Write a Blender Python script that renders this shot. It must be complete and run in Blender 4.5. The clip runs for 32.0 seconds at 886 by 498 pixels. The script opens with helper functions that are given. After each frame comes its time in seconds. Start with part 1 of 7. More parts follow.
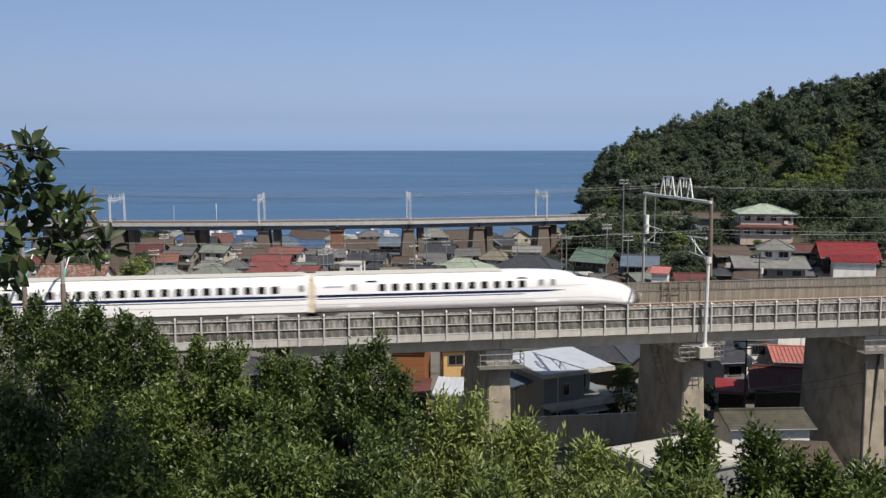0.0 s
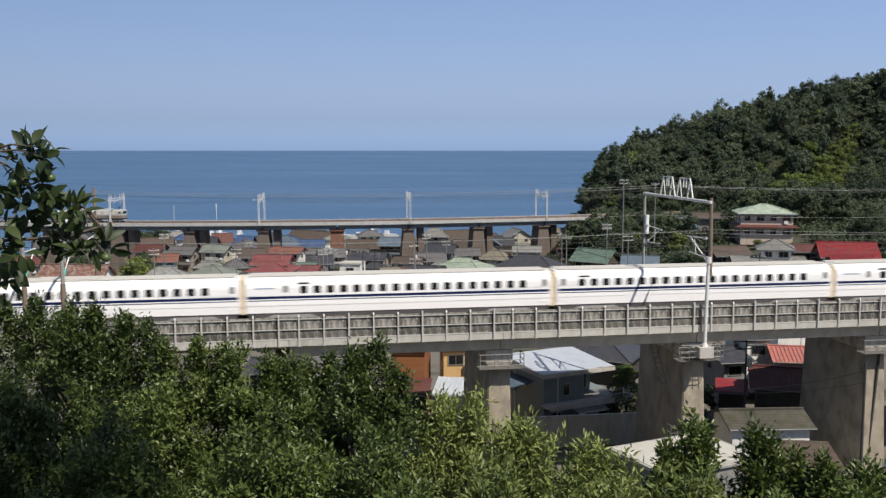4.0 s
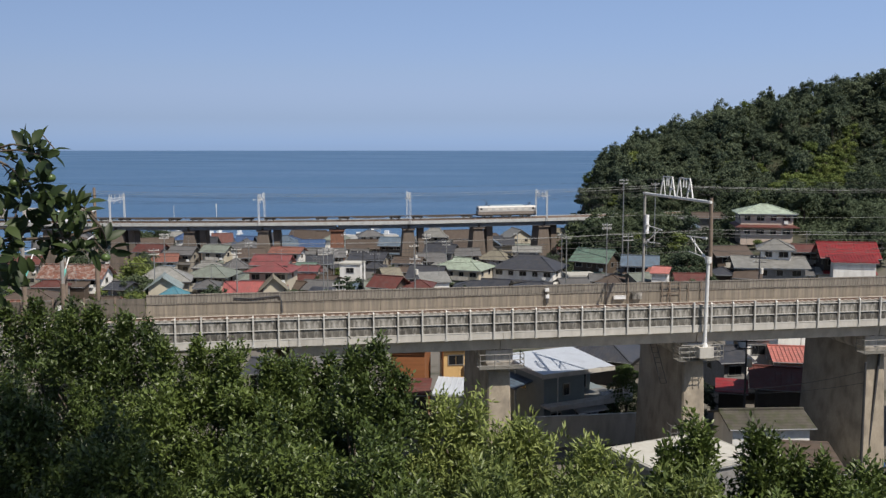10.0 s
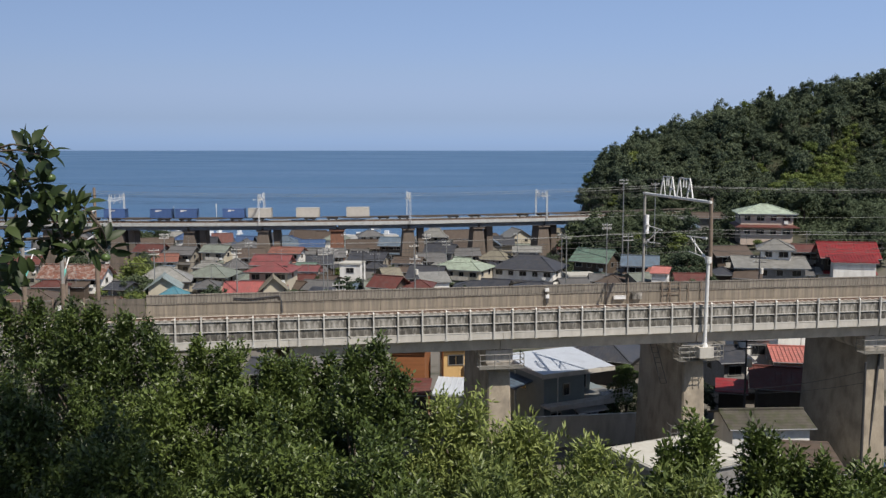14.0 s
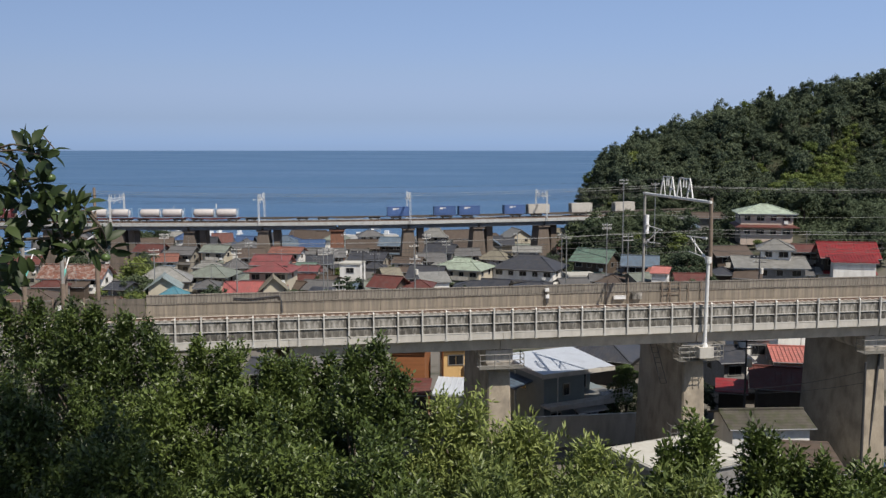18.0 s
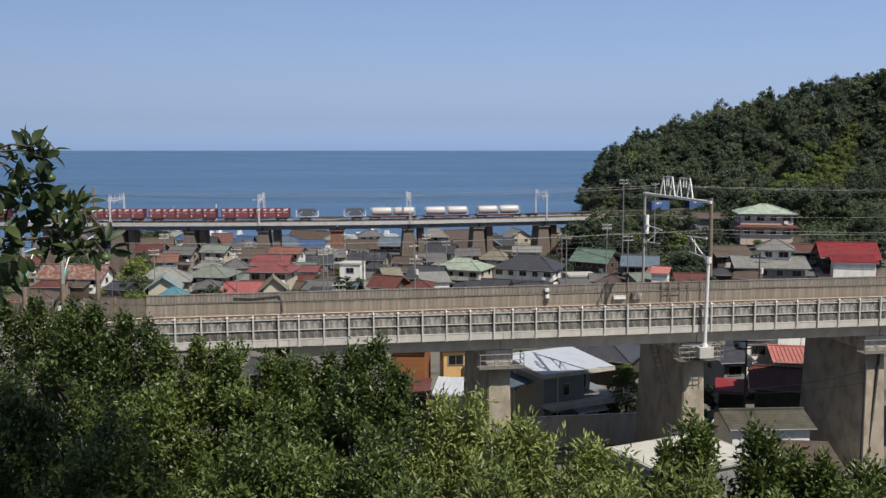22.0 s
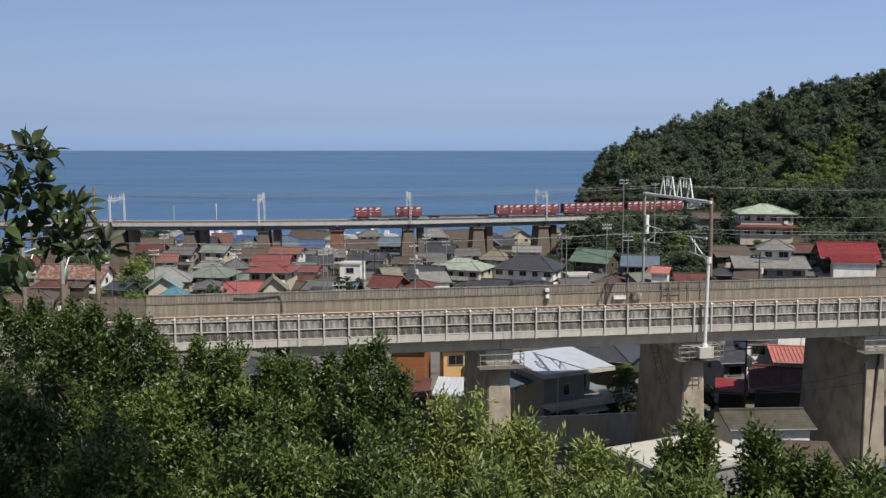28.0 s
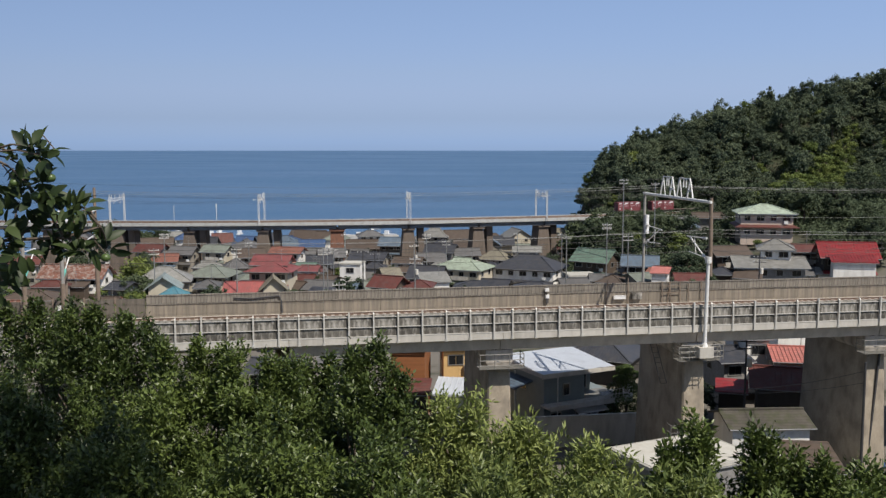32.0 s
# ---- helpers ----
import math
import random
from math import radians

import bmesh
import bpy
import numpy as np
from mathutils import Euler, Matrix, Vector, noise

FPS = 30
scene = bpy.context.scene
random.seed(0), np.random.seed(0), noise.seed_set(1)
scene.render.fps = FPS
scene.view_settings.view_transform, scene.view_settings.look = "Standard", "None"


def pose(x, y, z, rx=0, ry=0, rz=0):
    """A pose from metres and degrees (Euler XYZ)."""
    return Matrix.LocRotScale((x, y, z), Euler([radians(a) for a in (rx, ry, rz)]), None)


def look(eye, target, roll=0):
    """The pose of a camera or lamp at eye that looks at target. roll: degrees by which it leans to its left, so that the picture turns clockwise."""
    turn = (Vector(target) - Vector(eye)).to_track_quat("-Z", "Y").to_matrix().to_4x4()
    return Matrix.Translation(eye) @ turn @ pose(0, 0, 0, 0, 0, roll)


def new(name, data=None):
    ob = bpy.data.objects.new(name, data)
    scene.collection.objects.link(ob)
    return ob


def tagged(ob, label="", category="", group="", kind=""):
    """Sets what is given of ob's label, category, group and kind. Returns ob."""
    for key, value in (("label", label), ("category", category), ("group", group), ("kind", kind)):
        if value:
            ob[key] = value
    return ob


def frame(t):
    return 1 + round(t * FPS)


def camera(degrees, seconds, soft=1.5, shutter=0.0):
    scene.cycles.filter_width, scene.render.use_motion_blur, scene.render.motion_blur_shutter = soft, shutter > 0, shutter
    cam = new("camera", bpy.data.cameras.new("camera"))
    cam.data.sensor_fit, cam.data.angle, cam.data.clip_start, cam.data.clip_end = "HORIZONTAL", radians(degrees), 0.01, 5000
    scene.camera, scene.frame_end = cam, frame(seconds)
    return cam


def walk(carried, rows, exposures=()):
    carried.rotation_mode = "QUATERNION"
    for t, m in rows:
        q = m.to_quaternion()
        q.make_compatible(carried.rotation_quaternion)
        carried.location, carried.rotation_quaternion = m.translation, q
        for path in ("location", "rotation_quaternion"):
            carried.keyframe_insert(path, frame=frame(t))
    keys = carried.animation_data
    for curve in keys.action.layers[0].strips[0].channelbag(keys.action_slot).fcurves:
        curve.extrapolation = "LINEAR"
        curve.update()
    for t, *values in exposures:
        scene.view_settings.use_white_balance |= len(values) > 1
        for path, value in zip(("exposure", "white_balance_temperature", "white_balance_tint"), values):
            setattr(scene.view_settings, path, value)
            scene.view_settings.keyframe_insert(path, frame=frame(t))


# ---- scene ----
# ------------------------------------------------------------------ camera
cam = camera(49.516, 32.0, soft=1.4, shutter=0.2)
EYE = (0.0, 0.0, 46.0)
CAM_POSE = pose(0, 0, 46.0, 90 - 6.382, 0, 0)
walk(cam, [(0.0, CAM_POSE), (32.0, CAM_POSE)])

# ------------------------------------------------------------------ light
SUN_EL, SUN_AZ = radians(52), radians(42.5)      # azimuth from -y towards +x
TO_SUN = Vector((math.sin(SUN_AZ) * math.cos(SUN_EL), -math.cos(SUN_AZ) * math.cos(SUN_EL), math.sin(SUN_EL)))
world = bpy.data.worlds.new("sky")
scene.world = world
world.use_nodes = True
wn = world.node_tree.nodes
sky = wn.new("ShaderNodeTexSky")
sky.sky_type = "NISHITA"
sky.sun_disc = False
sky.sun_elevation = SUN_EL
sky.sun_rotation = math.pi - SUN_AZ
sky.altitude = 0
sky.air_density, sky.dust_density, sky.ozone_density = 1.0, 0.2, 4.0
# clear blue autumn haze: the low sky is tinted bluer than the bare model
wl = world.node_tree.links
wc, wsep, wramp, wmix = wn.new("ShaderNodeTexCoord"), wn.new("ShaderNodeSeparateXYZ"), wn.new("ShaderNodeValToRGB"), wn.new("ShaderNodeMix")
wl.new(wc.outputs["Generated"], wsep.inputs[0])
wl.new(wsep.outputs[2], wramp.inputs[0])
wramp.color_ramp.elements[0].position, wramp.color_ramp.elements[0].color = 0.0, (0.44, 0.65, 1.32, 1)
wramp.color_ramp.elements[1].position, wramp.color_ramp.elements[1].color = 0.5, (1.1, 0.86, 0.68, 1)
for at_, tint in ((0.024, (0.485, 0.59, 1.02)), (0.05, (0.63, 0.66, 0.98)), (0.07, (0.71, 0.705, 0.95)), (0.15, (0.96, 0.885, 1.0))):
    wramp.color_ramp.elements.new(at_).color = (*tint, 1)
wmix.data_type, wmix.blend_type = "RGBA", "MULTIPLY"
wmix.inputs[0].default_value = 1.0
wl.new(sky.outputs[0], wmix.inputs[6])
wl.new(wramp.outputs[0], wmix.inputs[7])
# the haze is a little brighter towards the sun's side
wside, wtint = wn.new("ShaderNodeMapRange"), wn.new("ShaderNodeMix")
wside.inputs["From Min"].default_value, wside.inputs["From Max"].default_value = -1.0, 1.0
wside.inputs["To Min"].default_value, wside.inputs["To Max"].default_value = 0.63, 1.37
wl.new(wsep.outputs[0], wside.inputs[0])
wtint.data_type, wtint.blend_type = "RGBA", "MULTIPLY"
wtint.inputs[0].default_value = 1.0
wl.new(wmix.outputs[2], wtint.inputs[6])
wl.new(wside.outputs[0], wtint.inputs[7])
wl.new(wtint.outputs[2], wn["Background"].inputs[0])
wn["Background"].inputs[1].default_value = 0.094
sun = new("sun", bpy.data.lights.new("sun", "SUN"))
sun.data.energy, sun.data.angle, sun.data.color = 4.6, radians(0.53), (1.0, 0.92, 0.81)
sun.matrix_world = look((60, -60, 140), Vector((60, -60, 140)) - TO_SUN)
scene.view_settings.exposure = 0.12


# ------------------------------------------------------------------ materials
def mat(name, color, rough=0.6, metal=0.0, vary=0.15, scale=2.0, fine=25.0, bump=0.0, stain=None, stain_amount=0.0,
        stretch=(1, 1, 1), spec=0.5, each=0.0):
    """A surface with broad and fine variation, streaks of a stain colour, relief, and a tone of its own for each object."""
    m = bpy.data.materials.new(name)
    m.use_nodes = True
    n, l = m.node_tree.nodes, m.node_tree.links
    b = n["Principled BSDF"]
    b.inputs["Roughness"].default_value, b.inputs["Metallic"].default_value = rough, metal
    b.inputs["Specular IOR Level"].default_value = spec
    co = n.new("ShaderNodeTexCoord")
    mp = n.new("ShaderNodeMapping")
    mp.inputs["Scale"].default_value = stretch
    l.new(co.outputs["Object"], mp.inputs[0])
    broad, grain = n.new("ShaderNodeTexNoise"), n.new("ShaderNodeTexNoise")
    broad.inputs["Scale"].default_value, broad.inputs["Detail"].default_value = scale, 6
    grain.inputs["Scale"].default_value, grain.inputs["Detail"].default_value = fine, 4
    l.new(mp.outputs[0], broad.inputs["Vector"])
    l.new(mp.outputs[0], grain.inputs["Vector"])
    add = n.new("ShaderNodeMath")
    add.operation = "MULTIPLY_ADD"
    l.new(grain.outputs[0], add.inputs[0])
    add.inputs[1].default_value = 0.5
    l.new(broad.outputs[0], add.inputs[2])
    ramp = n.new("ShaderNodeMapRange")
    ramp.inputs["From Min"].default_value, ramp.inputs["From Max"].default_value = 0.45, 1.05
    ramp.inputs["To Min"].default_value, ramp.inputs["To Max"].default_value = 1 - vary, 1 + vary
    l.new(add.outputs[0], ramp.inputs[0])
    value = ramp.outputs[0]
    if each:
        info, r = n.new("ShaderNodeObjectInfo"), n.new("ShaderNodeMapRange")
        r.inputs["To Min"].default_value, r.inputs["To Max"].default_value = 1 - each, 1 + each
        l.new(info.outputs["Random"], r.inputs[0])
        mul = n.new("ShaderNodeMath")
        mul.operation = "MULTIPLY"
        l.new(value, mul.inputs[0])
        l.new(r.outputs[0], mul.inputs[1])
        value = mul.outputs[0]
    hsv = n.new("ShaderNodeHueSaturation")
    hsv.inputs["Color"].default_value = (*color, 1)
    l.new(value, hsv.inputs["Value"])
    out = hsv.outputs[0]
    if stain is not None:
        sn, sr, mix = n.new("ShaderNodeTexNoise"), n.new("ShaderNodeMapRange"), n.new("ShaderNodeMix")
        sn.inputs["Scale"].default_value, sn.inputs["Detail"].default_value = scale * 1.7, 8
        sr.inputs["From Min"].default_value, sr.inputs["From Max"].default_value = 0.45, 0.7
        sr.inputs["To Max"].default_value = stain_amount
        mix.data_type = "RGBA"
        l.new(mp.outputs[0], sn.inputs["Vector"])
        l.new(sn.outputs[0], sr.inputs[0])
        l.new(sr.outputs[0], mix.inputs[0])
        l.new(out, mix.inputs[6])
        mix.inputs[7].default_value = (*stain, 1)
        out = mix.outputs[2]
    l.new(out, b.inputs["Base Color"])
    if bump:
        bp = n.new("ShaderNodeBump")
        bp.inputs["Strength"].default_value, bp.inputs["Distance"].default_value = bump, 0.05
        l.new(add.outputs[0], bp.inputs["Height"])
        l.new(bp.outputs[0], b.inputs["Normal"])
    return m


def leaf_mat(name, color, other, rough=0.42, spec=0.45, through_light=0.25, big=0.35, each=0.45):
    """Leaves: each leaf its own tone between two greens, patches of tone over the crown, some light through the blade."""
    m = bpy.data.materials.new(name)
    m.use_nodes = True
    n, l = m.node_tree.nodes, m.node_tree.links
    b = n["Principled BSDF"]
    b.inputs["Roughness"].default_value, b.inputs["Specular IOR Level"].default_value = rough, spec
    geo, info = n.new("ShaderNodeNewGeometry"), n.new("ShaderNodeObjectInfo")
    co, noi = n.new("ShaderNodeTexCoord"), n.new("ShaderNodeTexNoise")
    noi.inputs["Scale"].default_value = big
    l.new(co.outputs["Object"], noi.inputs["Vector"])
    a1, a2 = n.new("ShaderNodeMath"), n.new("ShaderNodeMath")
    a1.operation = a2.operation = "MULTIPLY_ADD"
    l.new(geo.outputs["Random Per Island"], a1.inputs[0])
    a1.inputs[1].default_value = 0.45
    l.new(noi.outputs[0], a1.inputs[2])
    l.new(info.outputs["Random"], a2.inputs[0])
    a2.inputs[1].default_value = each
    l.new(a1.outputs[0], a2.inputs[2])
    r, mix = n.new("ShaderNodeMapRange"), n.new("ShaderNodeMix")
    r.inputs["From Min"].default_value, r.inputs["From Max"].default_value = 0.45, 0.9 + each
    l.new(a2.outputs[0], r.inputs[0])
    mix.data_type = "RGBA"
    l.new(r.outputs[0], mix.inputs[0])
    mix.inputs[6].default_value, mix.inputs[7].default_value = (*color, 1), (*other, 1)
    l.new(mix.outputs[2], b.inputs["Base Color"])
    tr, ms = n.new("ShaderNodeBsdfTranslucent"), n.new("ShaderNodeMixShader")
    l.new(mix.outputs[2], tr.inputs["Color"])
    ms.inputs[0].default_value = through_light
    l.new(b.outputs[0], ms.inputs[1])
    l.new(tr.outputs[0], ms.inputs[2])
    l.new(ms.outputs[0], n["Material Output"].inputs[0])
    return m


M = {
    "concrete": mat("weathered_concrete", (0.5, 0.46, 0.41), 0.85, vary=0.2, scale=0.7, fine=9, bump=0.25, stain=(0.2, 0.18, 0.155), stain_amount=0.65, stretch=(1.4, 1.4, 0.25)),
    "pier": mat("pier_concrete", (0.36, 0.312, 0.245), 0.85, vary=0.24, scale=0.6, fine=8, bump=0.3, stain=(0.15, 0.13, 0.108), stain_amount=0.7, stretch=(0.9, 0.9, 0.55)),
    "fascia": mat("pale_fascia_concrete", (0.5, 0.48, 0.44), 0.8, vary=0.14, scale=0.9, fine=9, bump=0.15, stain=(0.28, 0.26, 0.23), stain_amount=0.5, stretch=(1, 1, 0.3)),
    "panel": mat("stained_parapet_panel", (0.1, 0.094, 0.083), 0.85, vary=0.5, scale=1.5, fine=12, bump=0.3, stain=(0.48, 0.46, 0.42), stain_amount=0.85, stretch=(1.4, 1.4, 0.6), each=0.3),
    "post": mat("galvanised_steel", (0.54, 0.53, 0.5), 0.55, metal=0.15, vary=0.15, scale=4),
    "railing": mat("dull_railing_steel", (0.22, 0.215, 0.2), 0.6, metal=0.2, vary=0.2, scale=5),
    "white_steel": mat("white_painted_steel", (0.72, 0.73, 0.73), 0.45, vary=0.1, scale=4, stain=(0.4, 0.36, 0.3), stain_amount=0.3),
    "portal_grey": mat("weathered_grey_post", (0.3, 0.29, 0.27), 0.6, vary=0.2, scale=3),
    "dark_steel": mat("dark_steel", (0.07, 0.07, 0.075), 0.6, metal=0.3, vary=0.25),
    "brown_pole": mat("brown_concrete_pole", (0.2, 0.155, 0.12), 0.8, vary=0.2, scale=3),
    "wall_low": mat("tan_wall_concrete", (0.25, 0.217, 0.172), 0.85, vary=0.25, scale=0.9, fine=14, bump=0.2, stain=(0.15, 0.132, 0.112), stain_amount=0.8, stretch=(2.4, 2.4, 0.3), each=0.1),
    "wall_top": mat("grey_wall_top", (0.23, 0.208, 0.176), 0.85, vary=0.28, scale=1.4, fine=16, bump=0.2, stain=(0.075, 0.069, 0.06), stain_amount=0.9, stretch=(3.4, 3.4, 0.3), each=0.12),
    "old_boards": mat("blackened_old_boards", (0.1, 0.088, 0.074), 0.9, vary=0.35, scale=1.2, fine=12, bump=0.2, stain=(0.2, 0.18, 0.15), stain_amount=0.6, stretch=(2.5, 2.5, 0.4), each=0.2),
    # paled and warmed to stand in for light bounced up from the ground
    "beam": mat("warm_grey_beam_concrete", (0.55, 0.495, 0.425), 0.85, vary=0.14, scale=0.9, fine=9, bump=0.15, stain=(0.34, 0.305, 0.26), stain_amount=0.5, stretch=(1, 1, 0.4)),
    "ballast": mat("rusty_ballast", (0.2, 0.155, 0.12), 0.95, vary=0.4, scale=6, fine=40, bump=0.8),
    "rail": mat("rusty_rail", (0.19, 0.13, 0.1), 0.5, metal=0.3, vary=0.2),
    "rail_top": mat("worn_rail_head", (0.55, 0.5, 0.46), 0.3, metal=0.8, vary=0.1),
    "sleeper": mat("concrete_sleeper", (0.33, 0.29, 0.25), 0.85, vary=0.2, each=0.2),
    "girder_white": mat("pale_girder_edge", (0.46, 0.475, 0.47), 0.7, vary=0.12, scale=1, stain=(0.3, 0.27, 0.24), stain_amount=0.5, stretch=(1, 1, 0.4)),
    "girder": mat("grey_plate_girder", (0.19, 0.2, 0.21), 0.6, vary=0.2, scale=1),
    "brick": mat("red_brown_brick", (0.21, 0.1, 0.065), 0.9, vary=0.3, scale=1.0, fine=6, bump=0.3, stain=(0.1, 0.075, 0.06), stain_amount=0.6),
    "far_pier": mat("brown_old_concrete", (0.155, 0.126, 0.105), 0.9, vary=0.25, scale=0.5, fine=5, bump=0.3, stain=(0.1, 0.08, 0.06), stain_amount=0.7, stretch=(1.4, 1.4, 0.2)),
    "wire": mat("overhead_wire", (0.06, 0.06, 0.062), 0.5, metal=0.4, vary=0.05),
    "pale_wire": mat("aluminium_cable", (0.3, 0.31, 0.31), 0.45, metal=0.5, vary=0.05),
    "insulator": mat("white_porcelain", (0.75, 0.76, 0.76), 0.25, vary=0.05),
    "train_white": mat("glossy_white_paint", (0.92, 0.925, 0.93), 0.22, vary=0.02, scale=0.5),
    "train_blue": mat("blue_stripe_paint", (0.012, 0.022, 0.085), 0.25, vary=0.05),
    "train_skirt": mat("grey_skirt_paint", (0.11, 0.11, 0.115), 0.5, vary=0.1),
    "train_roof": mat("grey_roof_paint", (0.6, 0.58, 0.53), 0.5, vary=0.08),
    "hood": mat("tan_gangway_hood", (0.7, 0.6, 0.44), 0.7, vary=0.08),
    "cockpit": mat("dark_cockpit_glass", (0.02, 0.022, 0.025), 0.3, vary=0.1, spec=0.25),
    "bogie_grey": mat("grey_bogie_cover", (0.3, 0.3, 0.3), 0.6, vary=0.1),
    "glass": mat("dark_window_glass", (0.015, 0.017, 0.02), 0.08, vary=0.1),
    "sash": mat("aluminium_sash", (0.33, 0.33, 0.32), 0.45, metal=0.4, vary=0.08),
}


def ground_mat():
    """Weedy earth on the orchard slope, dusty concrete and gravel yards in the village."""
    m = mat("sloping_ground", (0.05, 0.052, 0.03), 0.95, vary=0.35, scale=0.15, fine=1.5, bump=0.4, stain=(0.026, 0.042, 0.014), stain_amount=1.0)
    n, l = m.node_tree.nodes, m.node_tree.links
    b = n["Principled BSDF"]
    src = b.inputs["Base Color"].links[0].from_socket
    co, sep, r, mix, noi, yard = n.new("ShaderNodeTexCoord"), n.new("ShaderNodeSeparateXYZ"), n.new("ShaderNodeMapRange"), n.new("ShaderNodeMix"), n.new("ShaderNodeTexNoise"), n.new("ShaderNodeMapRange")
    l.new(co.outputs["Object"], sep.inputs[0])
    l.new(co.outputs["Object"], noi.inputs["Vector"])
    noi.inputs["Scale"].default_value, noi.inputs["Detail"].default_value = 0.12, 6
    r.inputs["From Min"].default_value, r.inputs["From Max"].default_value = 62.0, 72.0
    l.new(sep.outputs[1], r.inputs[0])
    yard.inputs["From Min"].default_value, yard.inputs["From Max"].default_value = 0.62, 0.52
    l.new(noi.outputs[0], yard.inputs[0])
    low = n.new("ShaderNodeMapRange")
    low.inputs["From Min"].default_value, low.inputs["From Max"].default_value = 27.0, 21.0
    l.new(sep.outputs[2], low.inputs[0])
    flat = n.new("ShaderNodeMath")
    flat.operation = "MULTIPLY"
    l.new(low.outputs[0], flat.inputs[0])
    l.new(r.outputs[0], flat.inputs[1])
    both = n.new("ShaderNodeMath")
    both.operation = "MULTIPLY"
    l.new(flat.outputs[0], both.inputs[0])
    l.new(yard.outputs[0], both.inputs[1])
    mix.data_type = "RGBA"
    l.new(both.outputs[0], mix.inputs[0])
    l.new(src, mix.inputs[6])
    mix.inputs[7].default_value = (0.155, 0.142, 0.122, 1)
    l.new(mix.outputs[2], b.inputs["Base Color"])
    return m


def water_mat():
    """Deep sea water with wind ripples and broad smooth lanes."""
    m = bpy.data.materials.new("sea_water")
    m.use_nodes = True
    n, l = m.node_tree.nodes, m.node_tree.links
    b = n["Principled BSDF"]
    b.inputs["IOR"].default_value = 1.33
    b.inputs["Specular IOR Level"].default_value = 0.35
    co, mp = n.new("ShaderNodeTexCoord"), n.new("ShaderNodeMapping")
    mp.inputs["Scale"].default_value = (0.35, 1.0, 1.0)
    l.new(co.outputs["Object"], mp.inputs[0])
    lane = n.new("ShaderNodeTexNoise")
    lane.inputs["Scale"].default_value, lane.inputs["Detail"].default_value = 0.006, 5
    l.new(mp.outputs[0], lane.inputs["Vector"])
    mix = n.new("ShaderNodeMix")
    mix.data_type = "RGBA"
    mix.inputs[6].default_value, mix.inputs[7].default_value = (0.056, 0.124, 0.236, 1), (0.08, 0.158, 0.286, 1)
    l.new(lane.outputs[0], mix.inputs[0])
    l.new(mix.outputs[2], b.inputs["Base Color"])
    r = n.new("ShaderNodeMapRange")
    r.inputs["From Min"].default_value, r.inputs["From Max"].default_value = 0.35, 0.65
    r.inputs["To Min"].default_value, r.inputs["To Max"].default_value = 0.3, 0.5
    l.new(lane.outputs[0], r.inputs[0])
    l.new(r.outputs[0], b.inputs["Roughness"])
    wv = n.new("ShaderNodeTexNoise")
    wv.inputs["Scale"].default_value, wv.inputs["Detail"].default_value = 0.35, 6
    l.new(mp.outputs[0], wv.inputs["Vector"])
    bp = n.new("ShaderNodeBump")
    bp.inputs["Strength"].default_value, bp.inputs["Distance"].default_value = 1.0, 1.2
    l.new(wv.outputs[0], bp.inputs["Height"])
    l.new(bp.outputs[0], b.inputs["Normal"])
    return m


